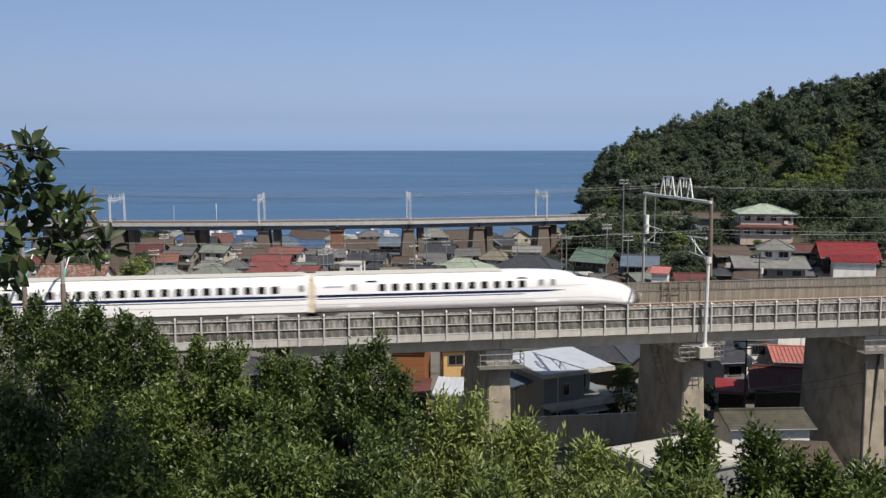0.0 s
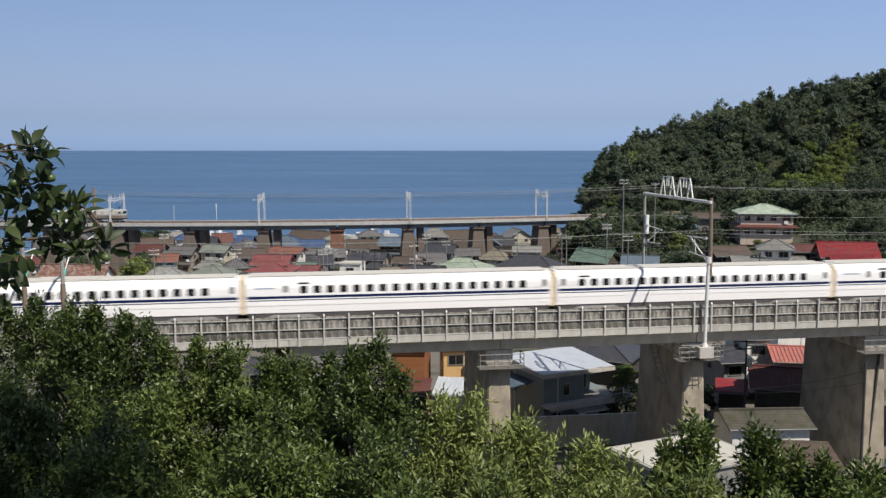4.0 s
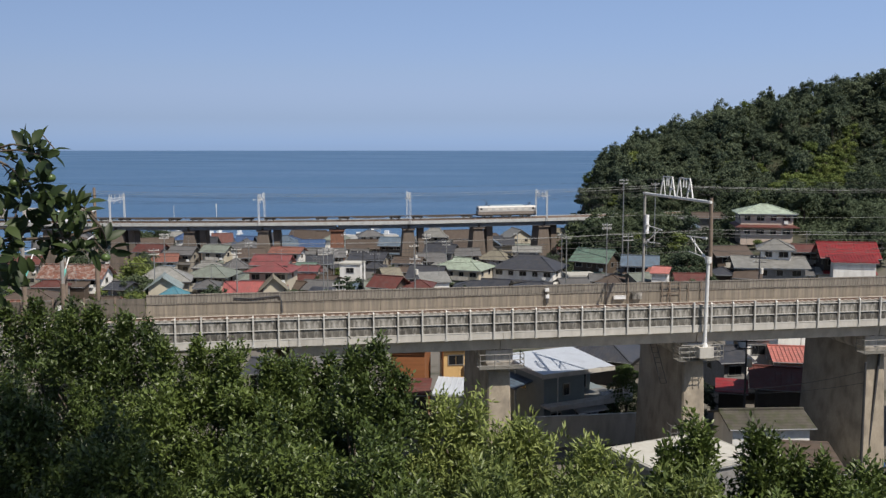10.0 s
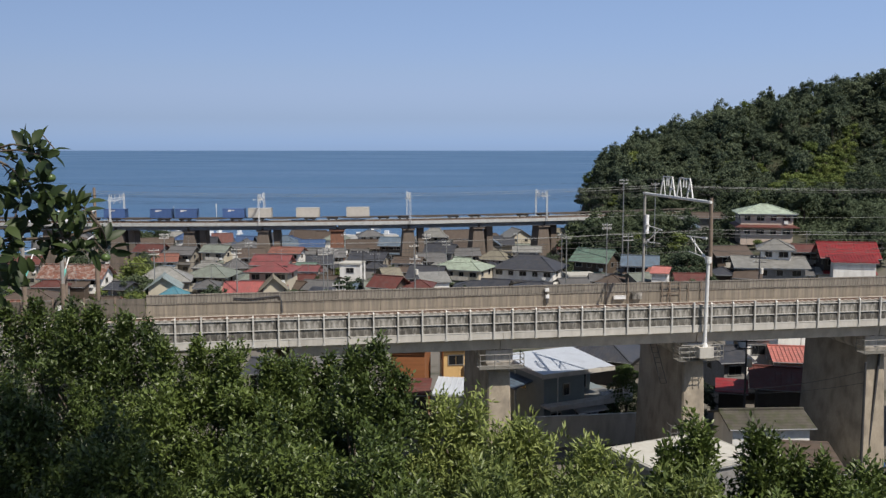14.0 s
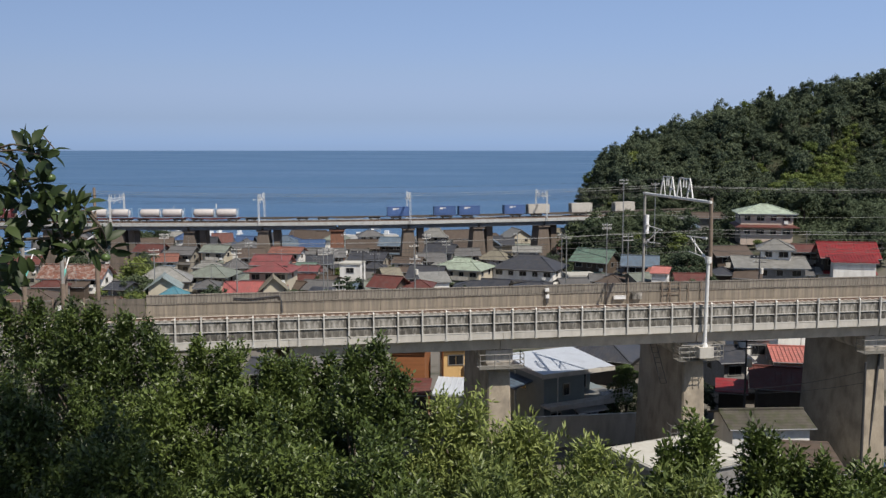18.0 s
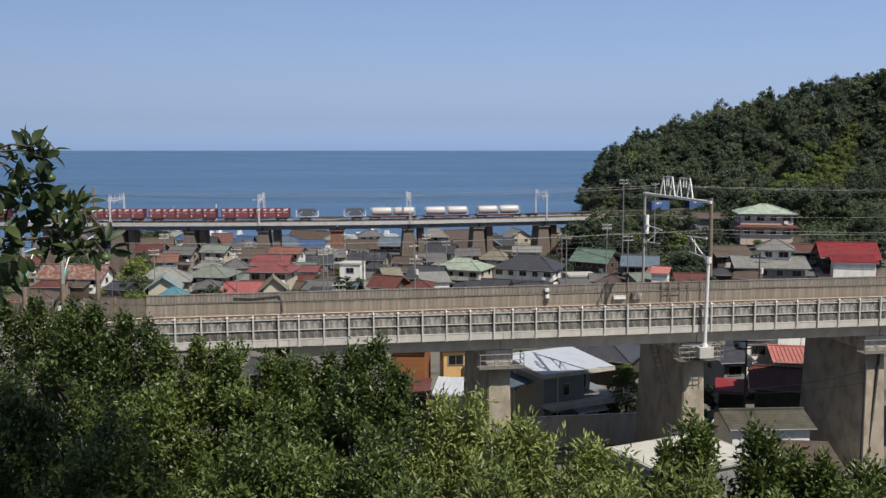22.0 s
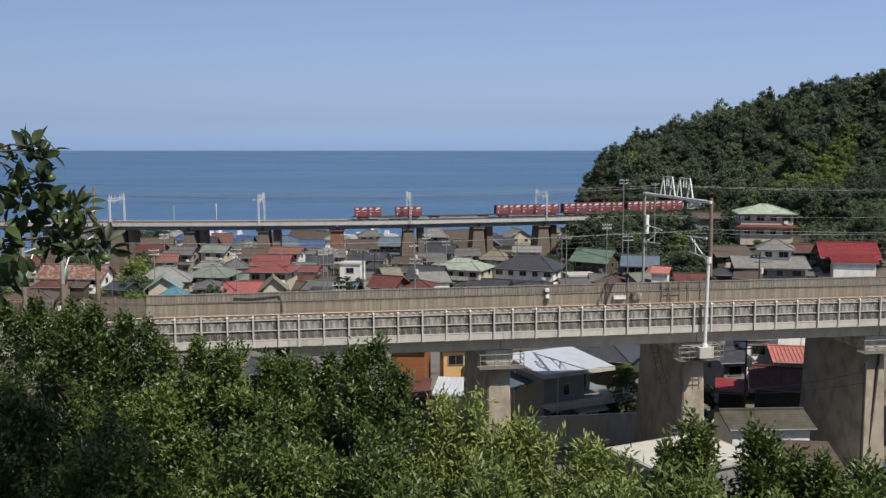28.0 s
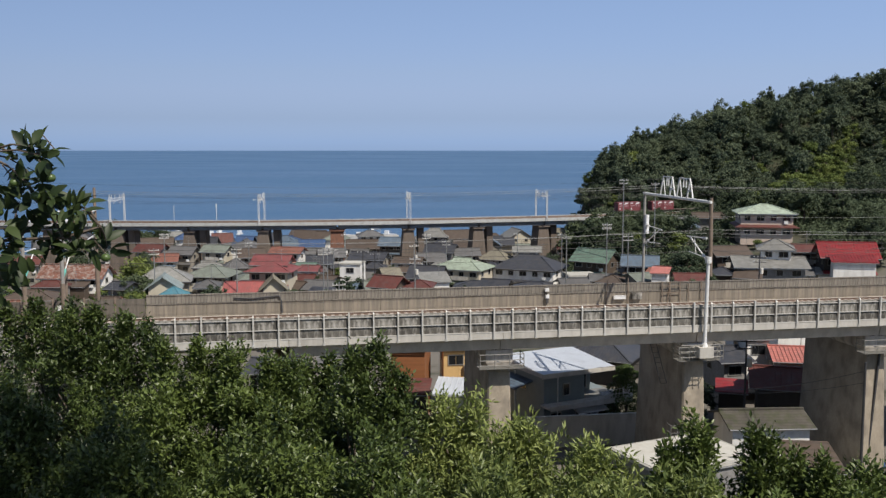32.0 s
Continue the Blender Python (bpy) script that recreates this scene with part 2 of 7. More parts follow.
# ------------------------------------------------------------------ mesh helpers
class Shape:
    """Vertices and faces gathered piece by piece into one mesh."""

    def __init__(self):
        self.v, self.f = [], []

    def poly(self, pts):
        k = len(self.v)
        self.v += [tuple(p) for p in pts]
        self.f.append(tuple(range(k, k + len(pts))))
        return self

    def box(self, x0, x1, y0, y1, z0, z1, bevel=0.0):
        if bevel:
            return self.prism([(x0 + bevel, y0), (x1 - bevel, y0), (x1, y0 + bevel), (x1, y1 - bevel), (x1 - bevel, y1), (x0 + bevel, y1), (x0, y1 - bevel), (x0, y0 + bevel)], z0, z1)
        k = len(self.v)
        self.v += [(x, y, z) for z in (z0, z1) for x, y in ((x0, y0), (x1, y0), (x1, y1), (x0, y1))]
        self.f += [tuple(k + i for i in q) for q in ((3, 2, 1, 0), (4, 5, 6, 7), (0, 1, 5, 4), (1, 2, 6, 5), (2, 3, 7, 6), (3, 0, 4, 7))]
        return self

    def prism(self, ring, z0, z1):
        return self.loft([[(x, y, z0) for x, y in ring], [(x, y, z1) for x, y in ring]])

    def loft(self, rings, cap=True):
        k, n = len(self.v), len(rings[0])
        for r in rings:
            self.v += [tuple(p) for p in r]
        for i in range(len(rings) - 1):
            for j in range(n):
                a, b = k + i * n + j, k + i * n + (j + 1) % n
                self.f.append((a, b, b + n, a + n))
        if cap:
            self.f.append(tuple(k + j for j in reversed(range(n))))
            self.f.append(tuple(k + (len(rings) - 1) * n + j for j in range(n)))
        return self

    def tube(self, p, q, r0, r1=None, n=6):
        p, q = Vector(p), Vector(q)
        r1 = r0 if r1 is None else r1
        a = (q - p).normalized()
        e = a.orthogonal().normalized()
        g = a.cross(e)
        turn = [(math.cos(2 * math.pi * i / n), math.sin(2 * math.pi * i / n)) for i in range(n)]
        return self.loft([[p + (e * c + g * s) * r0 for c, s in turn], [q + (e * c + g * s) * r1 for c, s in turn]])

    def bar(self, p, q, w, h):
        """A straight bar of rectangular section, upright in z."""
        p, q = Vector(p), Vector(q)
        a = (q - p).normalized()
        up = Vector((0, 0, 1)) if abs(a.z) < 0.9 else Vector((0, 1, 0))
        e = a.cross(up).normalized() * w / 2
        g = e.cross(a).normalized() * h / 2
        return self.loft([[o - e - g, o + e - g, o + e + g, o - e + g] for o in (p, q)])

    def line(self, pts, r, n=4):
        """A bent tube through all the points."""
        pts = [Vector(p) for p in pts]
        pts = [p for i, p in enumerate(pts) if i == 0 or (p - pts[i - 1]).length > 1e-4]
        rings = []
        for i, p in enumerate(pts):
            a = (pts[min(i + 1, len(pts) - 1)] - pts[max(i - 1, 0)]).normalized()
            e = a.cross(Vector((0, 0, 1)) if abs(a.z) < 0.9 else Vector((0, 1, 0))).normalized()
            g = e.cross(a)
            rings.append([p + (e * math.cos(2 * math.pi * k / n) + g * math.sin(2 * math.pi * k / n)) * r for k in range(n)])
        return self.loft(rings)

    def mesh(self, name, material, smooth=False):
        me = bpy.data.meshes.new(name)
        me.from_pydata(self.v, [], self.f)
        me.materials.append(material)
        if smooth:
            me.polygons.foreach_set("use_smooth", [True] * len(me.polygons))
        me.update()
        return me


def part(name, shape, material, parent, label="", at=None, smooth=False):
    """One mesh object under a thing or under a part."""
    me = shape if isinstance(shape, bpy.types.Mesh) else shape.mesh(name, material, smooth)
    ob = new(name, me)
    ob.parent = parent
    if at is not None:
        ob.matrix_basis = at
    return tagged(ob, label)


def thing(name, m, label, category, group="", kind=""):
    ob = new(name)
    ob.matrix_basis = m
    return tagged(ob, label, category, group, kind)


def lone(name, shape, material, label, category, kind="", m=None, smooth=False, group=""):
    ob = new(name, shape.mesh(name, material, smooth))
    if m is not None:
        ob.matrix_basis = m
    return tagged(ob, label, category, group, kind)


def sstep(a, b, x):
    t = min(1.0, max(0.0, (x - a) / (b - a)))
    return t * t * (3 - 2 * t)


def ramp_of(pairs, x):
    if x <= pairs[0][0]:
        return pairs[0][1]
    for (a, u), (b, v) in zip(pairs, pairs[1:]):
        if x <= b:
            return u + (v - u) * (x - a) / (b - a)
    return pairs[-1][1]


# ------------------------------------------------------------------ plan
# near line: far-track centre runs level through (0, 78) at 9.7 degrees; d is metres away from the camera side
N_Y, N_TH, N_Z, N_G = 78.07, 0.17, 32.1, 0.0
NC, NS = math.cos(N_TH), math.sin(N_TH)
NEAR = pose(0, N_Y, N_Z, 0, -math.degrees(math.atan(N_G)), math.degrees(N_TH))


def near_at(s, d, h):
    return Vector((s * NC - d * NS, N_Y + s * NS + d * NC, N_Z + N_G * s + h))


# far line: an arc of 367 m radius between two straights
F_Y, F_TH, F_K, F_Z, F_G = 270.9, 0.1595, 0.002721, 24.25, 0.0060


def far_path(s):
    a = min(120.0, max(-115.0, s))
    h = F_TH + F_K * a
    x, y = (math.sin(h) - math.sin(F_TH)) / F_K, (math.cos(F_TH) - math.cos(h)) / F_K
    return x + (s - a) * math.cos(h), F_Y + y + (s - a) * math.sin(h), h


def far_at(s, d, h):
    x, y, a = far_path(s)
    return Vector((x - d * math.sin(a), y + d * math.cos(a), F_Z + F_G * s + h))


def far_pose(s, d=0.0, h=0.0):
    p = far_at(s, d, h)
    return pose(p.x, p.y, p.z, 0, -math.degrees(math.atan(F_G)), math.degrees(far_path(s)[2]))


TOWN = [(60, 18.4), (90, 18.0), (130, 17.6), (170, 16.4), (220, 13.2), (265, 10.2), (330, 6.5), (372, 2.2), (395, -2.0), (520, -8)]
HILL = [(0.119, -2), (0.133, 6), (0.145, 24), (0.16, 35), (0.19, 38.5), (0.232, 41.5), (0.25, 45.5), (0.275, 48.5), (0.31, 52), (0.35, 55.5), (0.395, 59.5), (0.43, 60), (0.447, 63), (0.465, 68), (0.7, 78)]
ORCHARD = [(-400, 90), (-60, 56), (-5, 44.6), (3, 44.0), (10, 40.0), (20, 36.2), (30, 31.5), (45, 24.0), (60, 18.4)]


def ground_z(x, y):
    base = ramp_of(TOWN, y) if y > 60 else 18.4
    u = x / max(y, 30.0)
    if y > 100:
        k = sstep(0.13, 0.22, u) * sstep(130, 215, y) * (1 - sstep(385, 430, y))
        base += (22 + (min(u, 0.5) - 0.2) * 35 - base) * k
        base += (ramp_of(HILL, u) - base) * sstep(293, 350, y) * sstep(0.119, 0.154, u) * (1 - sstep(385, 440, y))
    if y < 60:
        base += (ramp_of(ORCHARD, y) - base) * (1 - sstep(70, 190, abs(x)))
    return base + 0.35 * noise.noise((x * 0.07, y * 0.07, 0.3))


def axis(a, b, step, outer):
    mid = list(np.arange(a, b + 0.1, step))
    grow, out = step, []
    v = b
    while v < outer:
        grow *= 1.5
        v += grow
        out.append(v)
    lo, grow, v = [], step, a
    while v > -outer:
        grow *= 1.5
        v -= grow
        lo.append(v)
    return lo[::-1] + mid + out


def build_ground():
    xs, ys = axis(-160, 260, 4, 3500), axis(-40, 520, 4, 4900)
    g = Shape()
    g.v = [(x, y, ground_z(x, y)) for y in ys for x in xs]
    n = len(xs)
    g.f = [(j * n + i, j * n + i + 1, j * n + n + i + 1, j * n + n + i) for j in range(len(ys) - 1) for i in range(n - 1)]
    lone("ground", g, ground_mat(), "sloping earth and weeds under the coastal village", "ground", "structure", smooth=True)
    w = Shape()
    ys = [300, 420, 600, 900, 1500, 2600, 4900]
    xs = [-3500, -1500, -500, 0, 500, 1500, 3500]
    w.v = [(x, y, 0.0) for y in ys for x in xs]
    w.f = [(j * 7 + i, j * 7 + i + 1, j * 7 + 8 + i, j * 7 + 7 + i) for j in range(6) for i in range(6)]
    lone("water", w, water_mat(), "calm blue sea reaching to the horizon", "sea", "structure")


build_ground()

# ------------------------------------------------------------------ near viaduct
SPAN = 15.885
PIER_S = [3.26 + SPAN * k for k in range(-27, 31)]


def wire(name, pts, r, material, label, category="cable", kind=""):
    g = Shape().line(pts, r)
    return lone(name, g, material, label, category, kind)


def sag(a, b, drop, n=8):
    a, b = Vector(a), Vector(b)
    return [a.lerp(b, i / n) - Vector((0, 0, 4 * drop * (i / n) * (1 - i / n))) for i in range(n + 1)]


def plain_portal(s, top):
    """A plain two-post portal with a thin beam and cantilevers."""
    m = NEAR @ Matrix.Translation((s, 0, 0))
    p = thing("catenary_portal", m, "plain overhead line portal with brown footed posts", "catenary portal", "overhead line portals")
    for d, t in ((-8.15, 8.5), (4.6, top)):
        part("post_foot", Shape().tube((0, d, -2.0), (0, d, 4.2), 0.19, 0.17, n=10), M["brown_pole"], p, "brown concrete post foot")
        part("post", Shape().tube((0, d, 4.2), (0, d, t), 0.13, 0.11, n=10), M["brown_pole"] if t > 9 else M["portal_grey"], p)
        part("post_base", Shape().box(-0.4, 0.4, d - 0.4 if d < 0 else d - 1.2, d + 1.4 if d < 0 else d + 0.4, -2.3, -1.9), M["concrete"], p)
    part("beam", Shape().tube((0, -8.3, 8.35), (0, 4.7, 8.35), 0.11, n=8), M["white_steel"], p)
    for sgn, d in ((1, -8.0), (-1, 4.4)):
        e = d + sgn * 3.4
        part("cantilever", Shape().line([(0, d, 4.6), (0, d + sgn * 2.8, 6.1), (0, e, 6.3), (0, d, 6.4)], 0.045, n=6), M["white_steel"], p)
        part("insulator", Shape().tube((0, d, 4.6), (0, d + sgn * 0.8, 5.03), 0.1), INS_GREEN, p, "green glazed insulator")
    return p


INS_GREEN = mat("green_insulator", (0.12, 0.4, 0.33), 0.3, vary=0.1)


def near_viaduct():
    v = thing("viaduct_1", NEAR, "concrete railway viaduct carrying two high speed tracks", "viaduct", kind="structure")
    # spans: slab with pale fascia, recessed girders below
    slab, fascia, girder = Shape(), Shape(), Shape()
    slab.box(0, SPAN - 0.03, -7.55, 3.6, -0.95, -0.42)
    fascia.loft([[(x, -7.55, -0.9), (x, -7.78, -0.84), (x, -7.78, -0.3), (x, -7.55, -0.26)] for x in (0, SPAN - 0.03)])
    for d0, d1 in ((-6.75, -5.6), (-2.6, -1.4), (1.6, 2.8)):
        girder.loft([[(x, d0, -1.85), (x, d1, -1.85), (x, d1 + 0.1, -0.95), (x, d0 - 0.25, -0.95)] for x in (0.02, SPAN - 0.05)])
    girder.box(0.02, SPAN - 0.05, -5.6, 1.6, -1.2, -0.95)
    me = [slab.mesh("slab", M["concrete"]), fascia.mesh("fascia", M["fascia"]), girder.mesh("girder", M["beam"])]
    inner = Shape()
    for d0, d1 in ((-4.6, -3.6), (-1.6, -0.6), (1.4, 2.4)):
        inner.loft([[(x, d0, -1.75), (x, d1, -1.75), (x, d1 + 0.1, -0.95), (x, d0 - 0.1, -0.95)] for x in (0.02, SPAN - 0.05)])
    inner = inner.mesh("girder", M["concrete"])
    for s in PIER_S[:-1]:
        for m_, name in zip(me[:2] + [inner if s < -13.0 else me[2]], ("slab", "fascia", "girder")):
            part(name, m_, None, v, at=Matrix.Translation((s, 0, 0)))
    # more plain deck along the line out of sight
    g = Shape()
    for s0, s1 in ((-1000, PIER_S[0]), (PIER_S[-1], 2400)):
        g.box(s0, s1, -7.5, 3.6, -1.8, -0.42)
    part("embankment_deck", g, M["concrete"], v)
    # track bed
    g = Shape()
    for c in (-4.2, 0.0):
        g.loft([[(x, c - 2.0, -0.42), (x, c - 1.5, -0.16), (x, c + 1.5, -0.16), (x, c + 2.0, -0.42)] for x in (-410, 470)])
    part("ballast", g, M["ballast"], v)
    rail, head = Shape(), Shape()
    for c in (-4.2, 0.0):
        for o in (-0.75, 0.75):
            rail.box(-410, 470, c + o - 0.07, c + o + 0.07, -0.16, -0.135)
            rail.box(-410, 470, c + o - 0.012, c + o + 0.012, -0.135, -0.03)
            rail.box(-410, 470, c + o - 0.032, c + o + 0.032, -0.03, -0.004)
            head.box(-410, 470, c + o - 0.025, c + o + 0.025, -0.004, 0.0)
    part("rail", rail, M["rail"], v)
    part("rail_head", head, M["rail_top"], v)
    sl = Shape()
    for k in range(-80, 90):
        for c in (-4.2, 0.0):
            sl.box(k * 0.6 - 0.13, k * 0.6 + 0.13, c - 1.2, c + 1.2, -0.2, -0.125)
    tagged(part("sleepers", sl, M["sleeper"], v), kind="stuff")
    # near parapet: posts, panels and three rails
    post = Shape()
    post.loft([[(-0.055, -7.87, z), (0.055, -7.87, z), (0.055, -7.72, z), (-0.055, -7.72, z)] for z in (-0.8, 1.36)])
    post.loft([[(-0.055, -7.87 + k, z), (0.055, -7.87 + k, z), (0.055, -7.72 + k, z), (-0.055, -7.72 + k, z)] for z, k in ((1.36, 0), (1.46, 0.06))])
    post.box(-0.1, 0.1, -7.85, -7.78, -0.86, -0.62)
    post = post.mesh("post", M["post"])
    tall = Shape().box(-0.06, 0.06, -7.9, -7.72, -0.84, 1.5).mesh("post", M["post"])
    gaps = {}
    edges = []
    for s in PIER_S:
        if -48 < s < 56:
            edges += [s - 0.72] + [s + 0.72 + (SPAN - 1.44) / 8 * i for i in range(8)]
    edges.sort()
    for i, s in enumerate(edges):
        part("post", tall if i % 3 == 0 else post, None, v, at=Matrix.Translation((s, 0, 0)))
    for a, b in zip(edges, edges[1:]):
        w = round(b - a - 0.12, 2)
        if w not in gaps:
            gaps[w] = [Shape().box(0, w, -7.7, -7.62, z0, z1).mesh("parapet_panel", M["panel"]) for z0, z1 in ((-0.34, 0.37), (0.375, 1.28))]
        for q in gaps[w]:
            part("parapet_panel", q, None, v, at=Matrix.Translation((a + 0.06, 0, 0)))
    for h, t in ((1.14, 0.05), (0.38, 0.055), (-0.32, 0.07)):
        part("parapet_rail", Shape().box(edges[0], edges[-1], -7.8, -7.73, h - t / 2, h + t / 2), M["post"], v)
    # far parapet wall in two tiers of panels
    low = Shape().box(0, 2.38, 3.42, 3.6, -0.42, 0.69).mesh("wall_panel", M["wall_low"])
    top = Shape().box(0, 1.18, 3.47, 3.6, 0.71, 1.35).box(0, 1.18, 3.42, 3.65, 1.35, 1.43).mesh("wall_panel", M["wall_top"])
    for k in range(-10, 24):
        part("wall_panel", low, None, v, at=Matrix.Translation((k * 2.4, 0, 0)))
        for i in (0, 1):
            part("wall_panel", top, None, v, at=Matrix.Translation((k * 2.4 + 1.2 * i, 0, 0)))
    part("wall_rib", Shape().box(-24.0, 57.6, 3.36, 3.42, 0.63, 0.71), M["wall_top"], v)
    # plain grey fence where the wall ends
    fence = Shape().box(0.05, 2.35, 3.5, 3.56, -0.4, 1.15).mesh("fence_panel", M["old_boards"])
    fpost = Shape().box(-0.06, 0.06, 3.44, 3.58, -0.5, 1.35).mesh("fence_post", M["brown_pole"])
    for k in range(-20, -10):
        part("fence_panel", fence, None, v, at=Matrix.Translation((k * 2.4, 0, 0)))
        part("fence_post", fpost, None, v, at=Matrix.Translation((k * 2.4, 0, 0)))
    # cable on the wall, dropping to the track, and small line-side boxes
    g = Shape()
    for a, b in (((-17.0, 3.38, 1.05), (-15.6, 3.38, 0.95)), ((-15.6, 3.38, 0.95), (-13.3, 3.38, 1.12)), ((-13.3, 3.38, 1.12), (-13.1, 3.36, 0.7)), ((-13.1, 3.36, 0.7), (-13.05, 3.2, -0.3))):
        g.tube(a, b, 0.06)
    part("cable", g, M["dark_steel"], v, "thick black cable running down the wall")
    for s, w, z0, z1, mt in ((9.75, 0.35, 0.9, 1.2, "white_steel"), (9.8, 0.3, 0.3, 0.62, "white_steel"), (9.78, 0.22, -0.1, 0.3, "dark_steel"), (16.4, 1.1, 0.05, 0.35, "white_steel"), (18.0, 0.9, 0.0, 0.6, "panel"), (-30.6, 0.4, 0.2, 0.8, "white_steel")):
        part("equipment_box", Shape().box(s - w / 2, s + w / 2, 3.1, 3.36, z0, z1), M[mt], v)
    for q, z1, lean in ((20.4, 1.5, 0.0), (20.9, 1.45, 0.25), (21.3, 1.4, -0.25), (22.1, 1.5, 0.0), (22.9, 1.3, 0.0), (24.1, 1.55, 0.0), (15.2, 1.7, 0.1), (17.2, 1.9, 0.0)):
        part("cable_post", Shape().tube((q, 3.25, -0.4), (q + lean, 3.3, z1), 0.045, n=6), M["brown_pole"], v, "brown cable post at the wall")
    part("cable_rack", Shape().bar((20.4, 3.22, 1.1), (22.1, 3.22, 1.1), 0.06, 0.06).bar((20.4, 3.22, 0.5), (22.1, 3.22, 0.5), 0.06, 0.06), M["brown_pole"], v)
    part("box_post", Shape().tube((9.75, 3.2, -0.3), (9.75, 3.2, 1.3), 0.06), M["dark_steel"], v)
    # piers with caps and inspection platforms
    pier = Shape()
    pier.loft([[(-wd, d0, z), (-wd + 0.12, d0 - 0.12, z), (wd - 0.12, d0 - 0.12, z), (wd, d0, z), (wd, d1, z), (wd - 0.12, d1 + 0.12, z), (-wd + 0.12, d1 + 0.12, z), (-wd, d1, z)]
               for z, wd, d0, d1 in ((-15.5, 1.12, -6.9, 3.3), (-9.0, 0.98, -6.55, 2.95), (-3.2, 0.86, -6.3, 2.7))])
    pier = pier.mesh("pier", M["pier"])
    cap = Shape().loft([[(-w, -6.4 - e, z), (w, -6.4 - e, z), (w, 2.8 + e, z), (-w, 2.8 + e, z)] for z, w, e in ((-3.2, 0.84, 0.0), (-2.9, 1.05, 0.12), (-1.95, 1.05, 0.12))]).mesh("pier_cap", M["concrete"])
    bearing = Shape()
    for d in (-6.2, -2.0, 2.2):
        bearing.box(-0.6, -0.2, d - 0.3, d + 0.3, -1.95, -1.84).box(0.2, 0.6, d - 0.3, d + 0.3, -1.95, -1.84)
    bearing = bearing.mesh("bearing", M["dark_steel"])
    rail3 = Shape()
    for z in (-2.95, -2.55, -2.1):
        for a, b in (((-1.7, -6.2), (-1.7, -7.45)), ((-1.7, -7.45), (1.7, -7.45)), ((1.7, -7.45), (1.7, -6.2))):
            rail3.tube((*a, z), (*b, z), 0.035, n=5)
    for x, d in ((-1.7, -6.3), (-1.7, -7.45), (-0.57, -7.45), (0.57, -7.45), (1.7, -7.45), (1.7, -6.3)):
        rail3.tube((x, d, -3.2), (x, d, -2.05), 0.035, n=5)
    rail3 = rail3.mesh("platform_railing", M["railing"])
    floor_ = Shape().box(-1.75, 1.75, -7.5, -6.4, -3.22, -3.16).bar((-1.2, -7.4, -3.25), (-0.8, -6.45, -3.7), 0.08, 0.08).bar((1.2, -7.4, -3.25), (0.8, -6.45, -3.7), 0.08, 0.08).mesh("platform_floor", M["railing"])
    for s in PIER_S:
        at = Matrix.Translation((s, 0, 0))
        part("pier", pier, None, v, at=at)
        part("pier_cap", cap, None, v, at=at)
        part("bearing", bearing, None, v, at=at)
        if -40 < s < 60:
            part("platform_railing", rail3, None, v, "galvanised platform railing", at=at)
            part("platform_floor", floor_, None, v, at=at)
    # ladders under the deck on two piers
    g = Shape()
    for s in (17.0,):
        for o in (0, 0.5):
            g.tube((s - 1.2 + o, -5.5, -2.0), (s - 0.2 + o, -5.5, -5.4), 0.03, n=4)
        for k in range(9):
            t = k / 8
            g.tube((s - 1.2 + t, -5.5, -2.0 - 3.4 * t), (s - 0.7 + t, -5.5, -2.0 - 3.4 * t), 0.02, n=4)
    part("ladder", g, M["dark_steel"], v)
    g = Shape()
    for z in (-9.6, -9.0, -8.4):
        g.tube((17.0, -7.3, z), (18.1, -7.3, z), 0.03, n=4)
        g.tube((17.0, -7.3, z), (17.0, -6.5, z), 0.03, n=4)
    for x in (17.0, 17.55, 18.1):
        g.tube((x, -7.3, -10.2), (x, -7.3, -8.3), 0.03, n=4)
    part("ladder_cage", g, M["railing"], v)
    # drain pipe on the pier beyond
    g = Shape().tube((34.4, -6.75, -14), (35.3, -6.6, -3.3), 0.1)
    part("drain_pipe", g, M["dark_steel"], v)


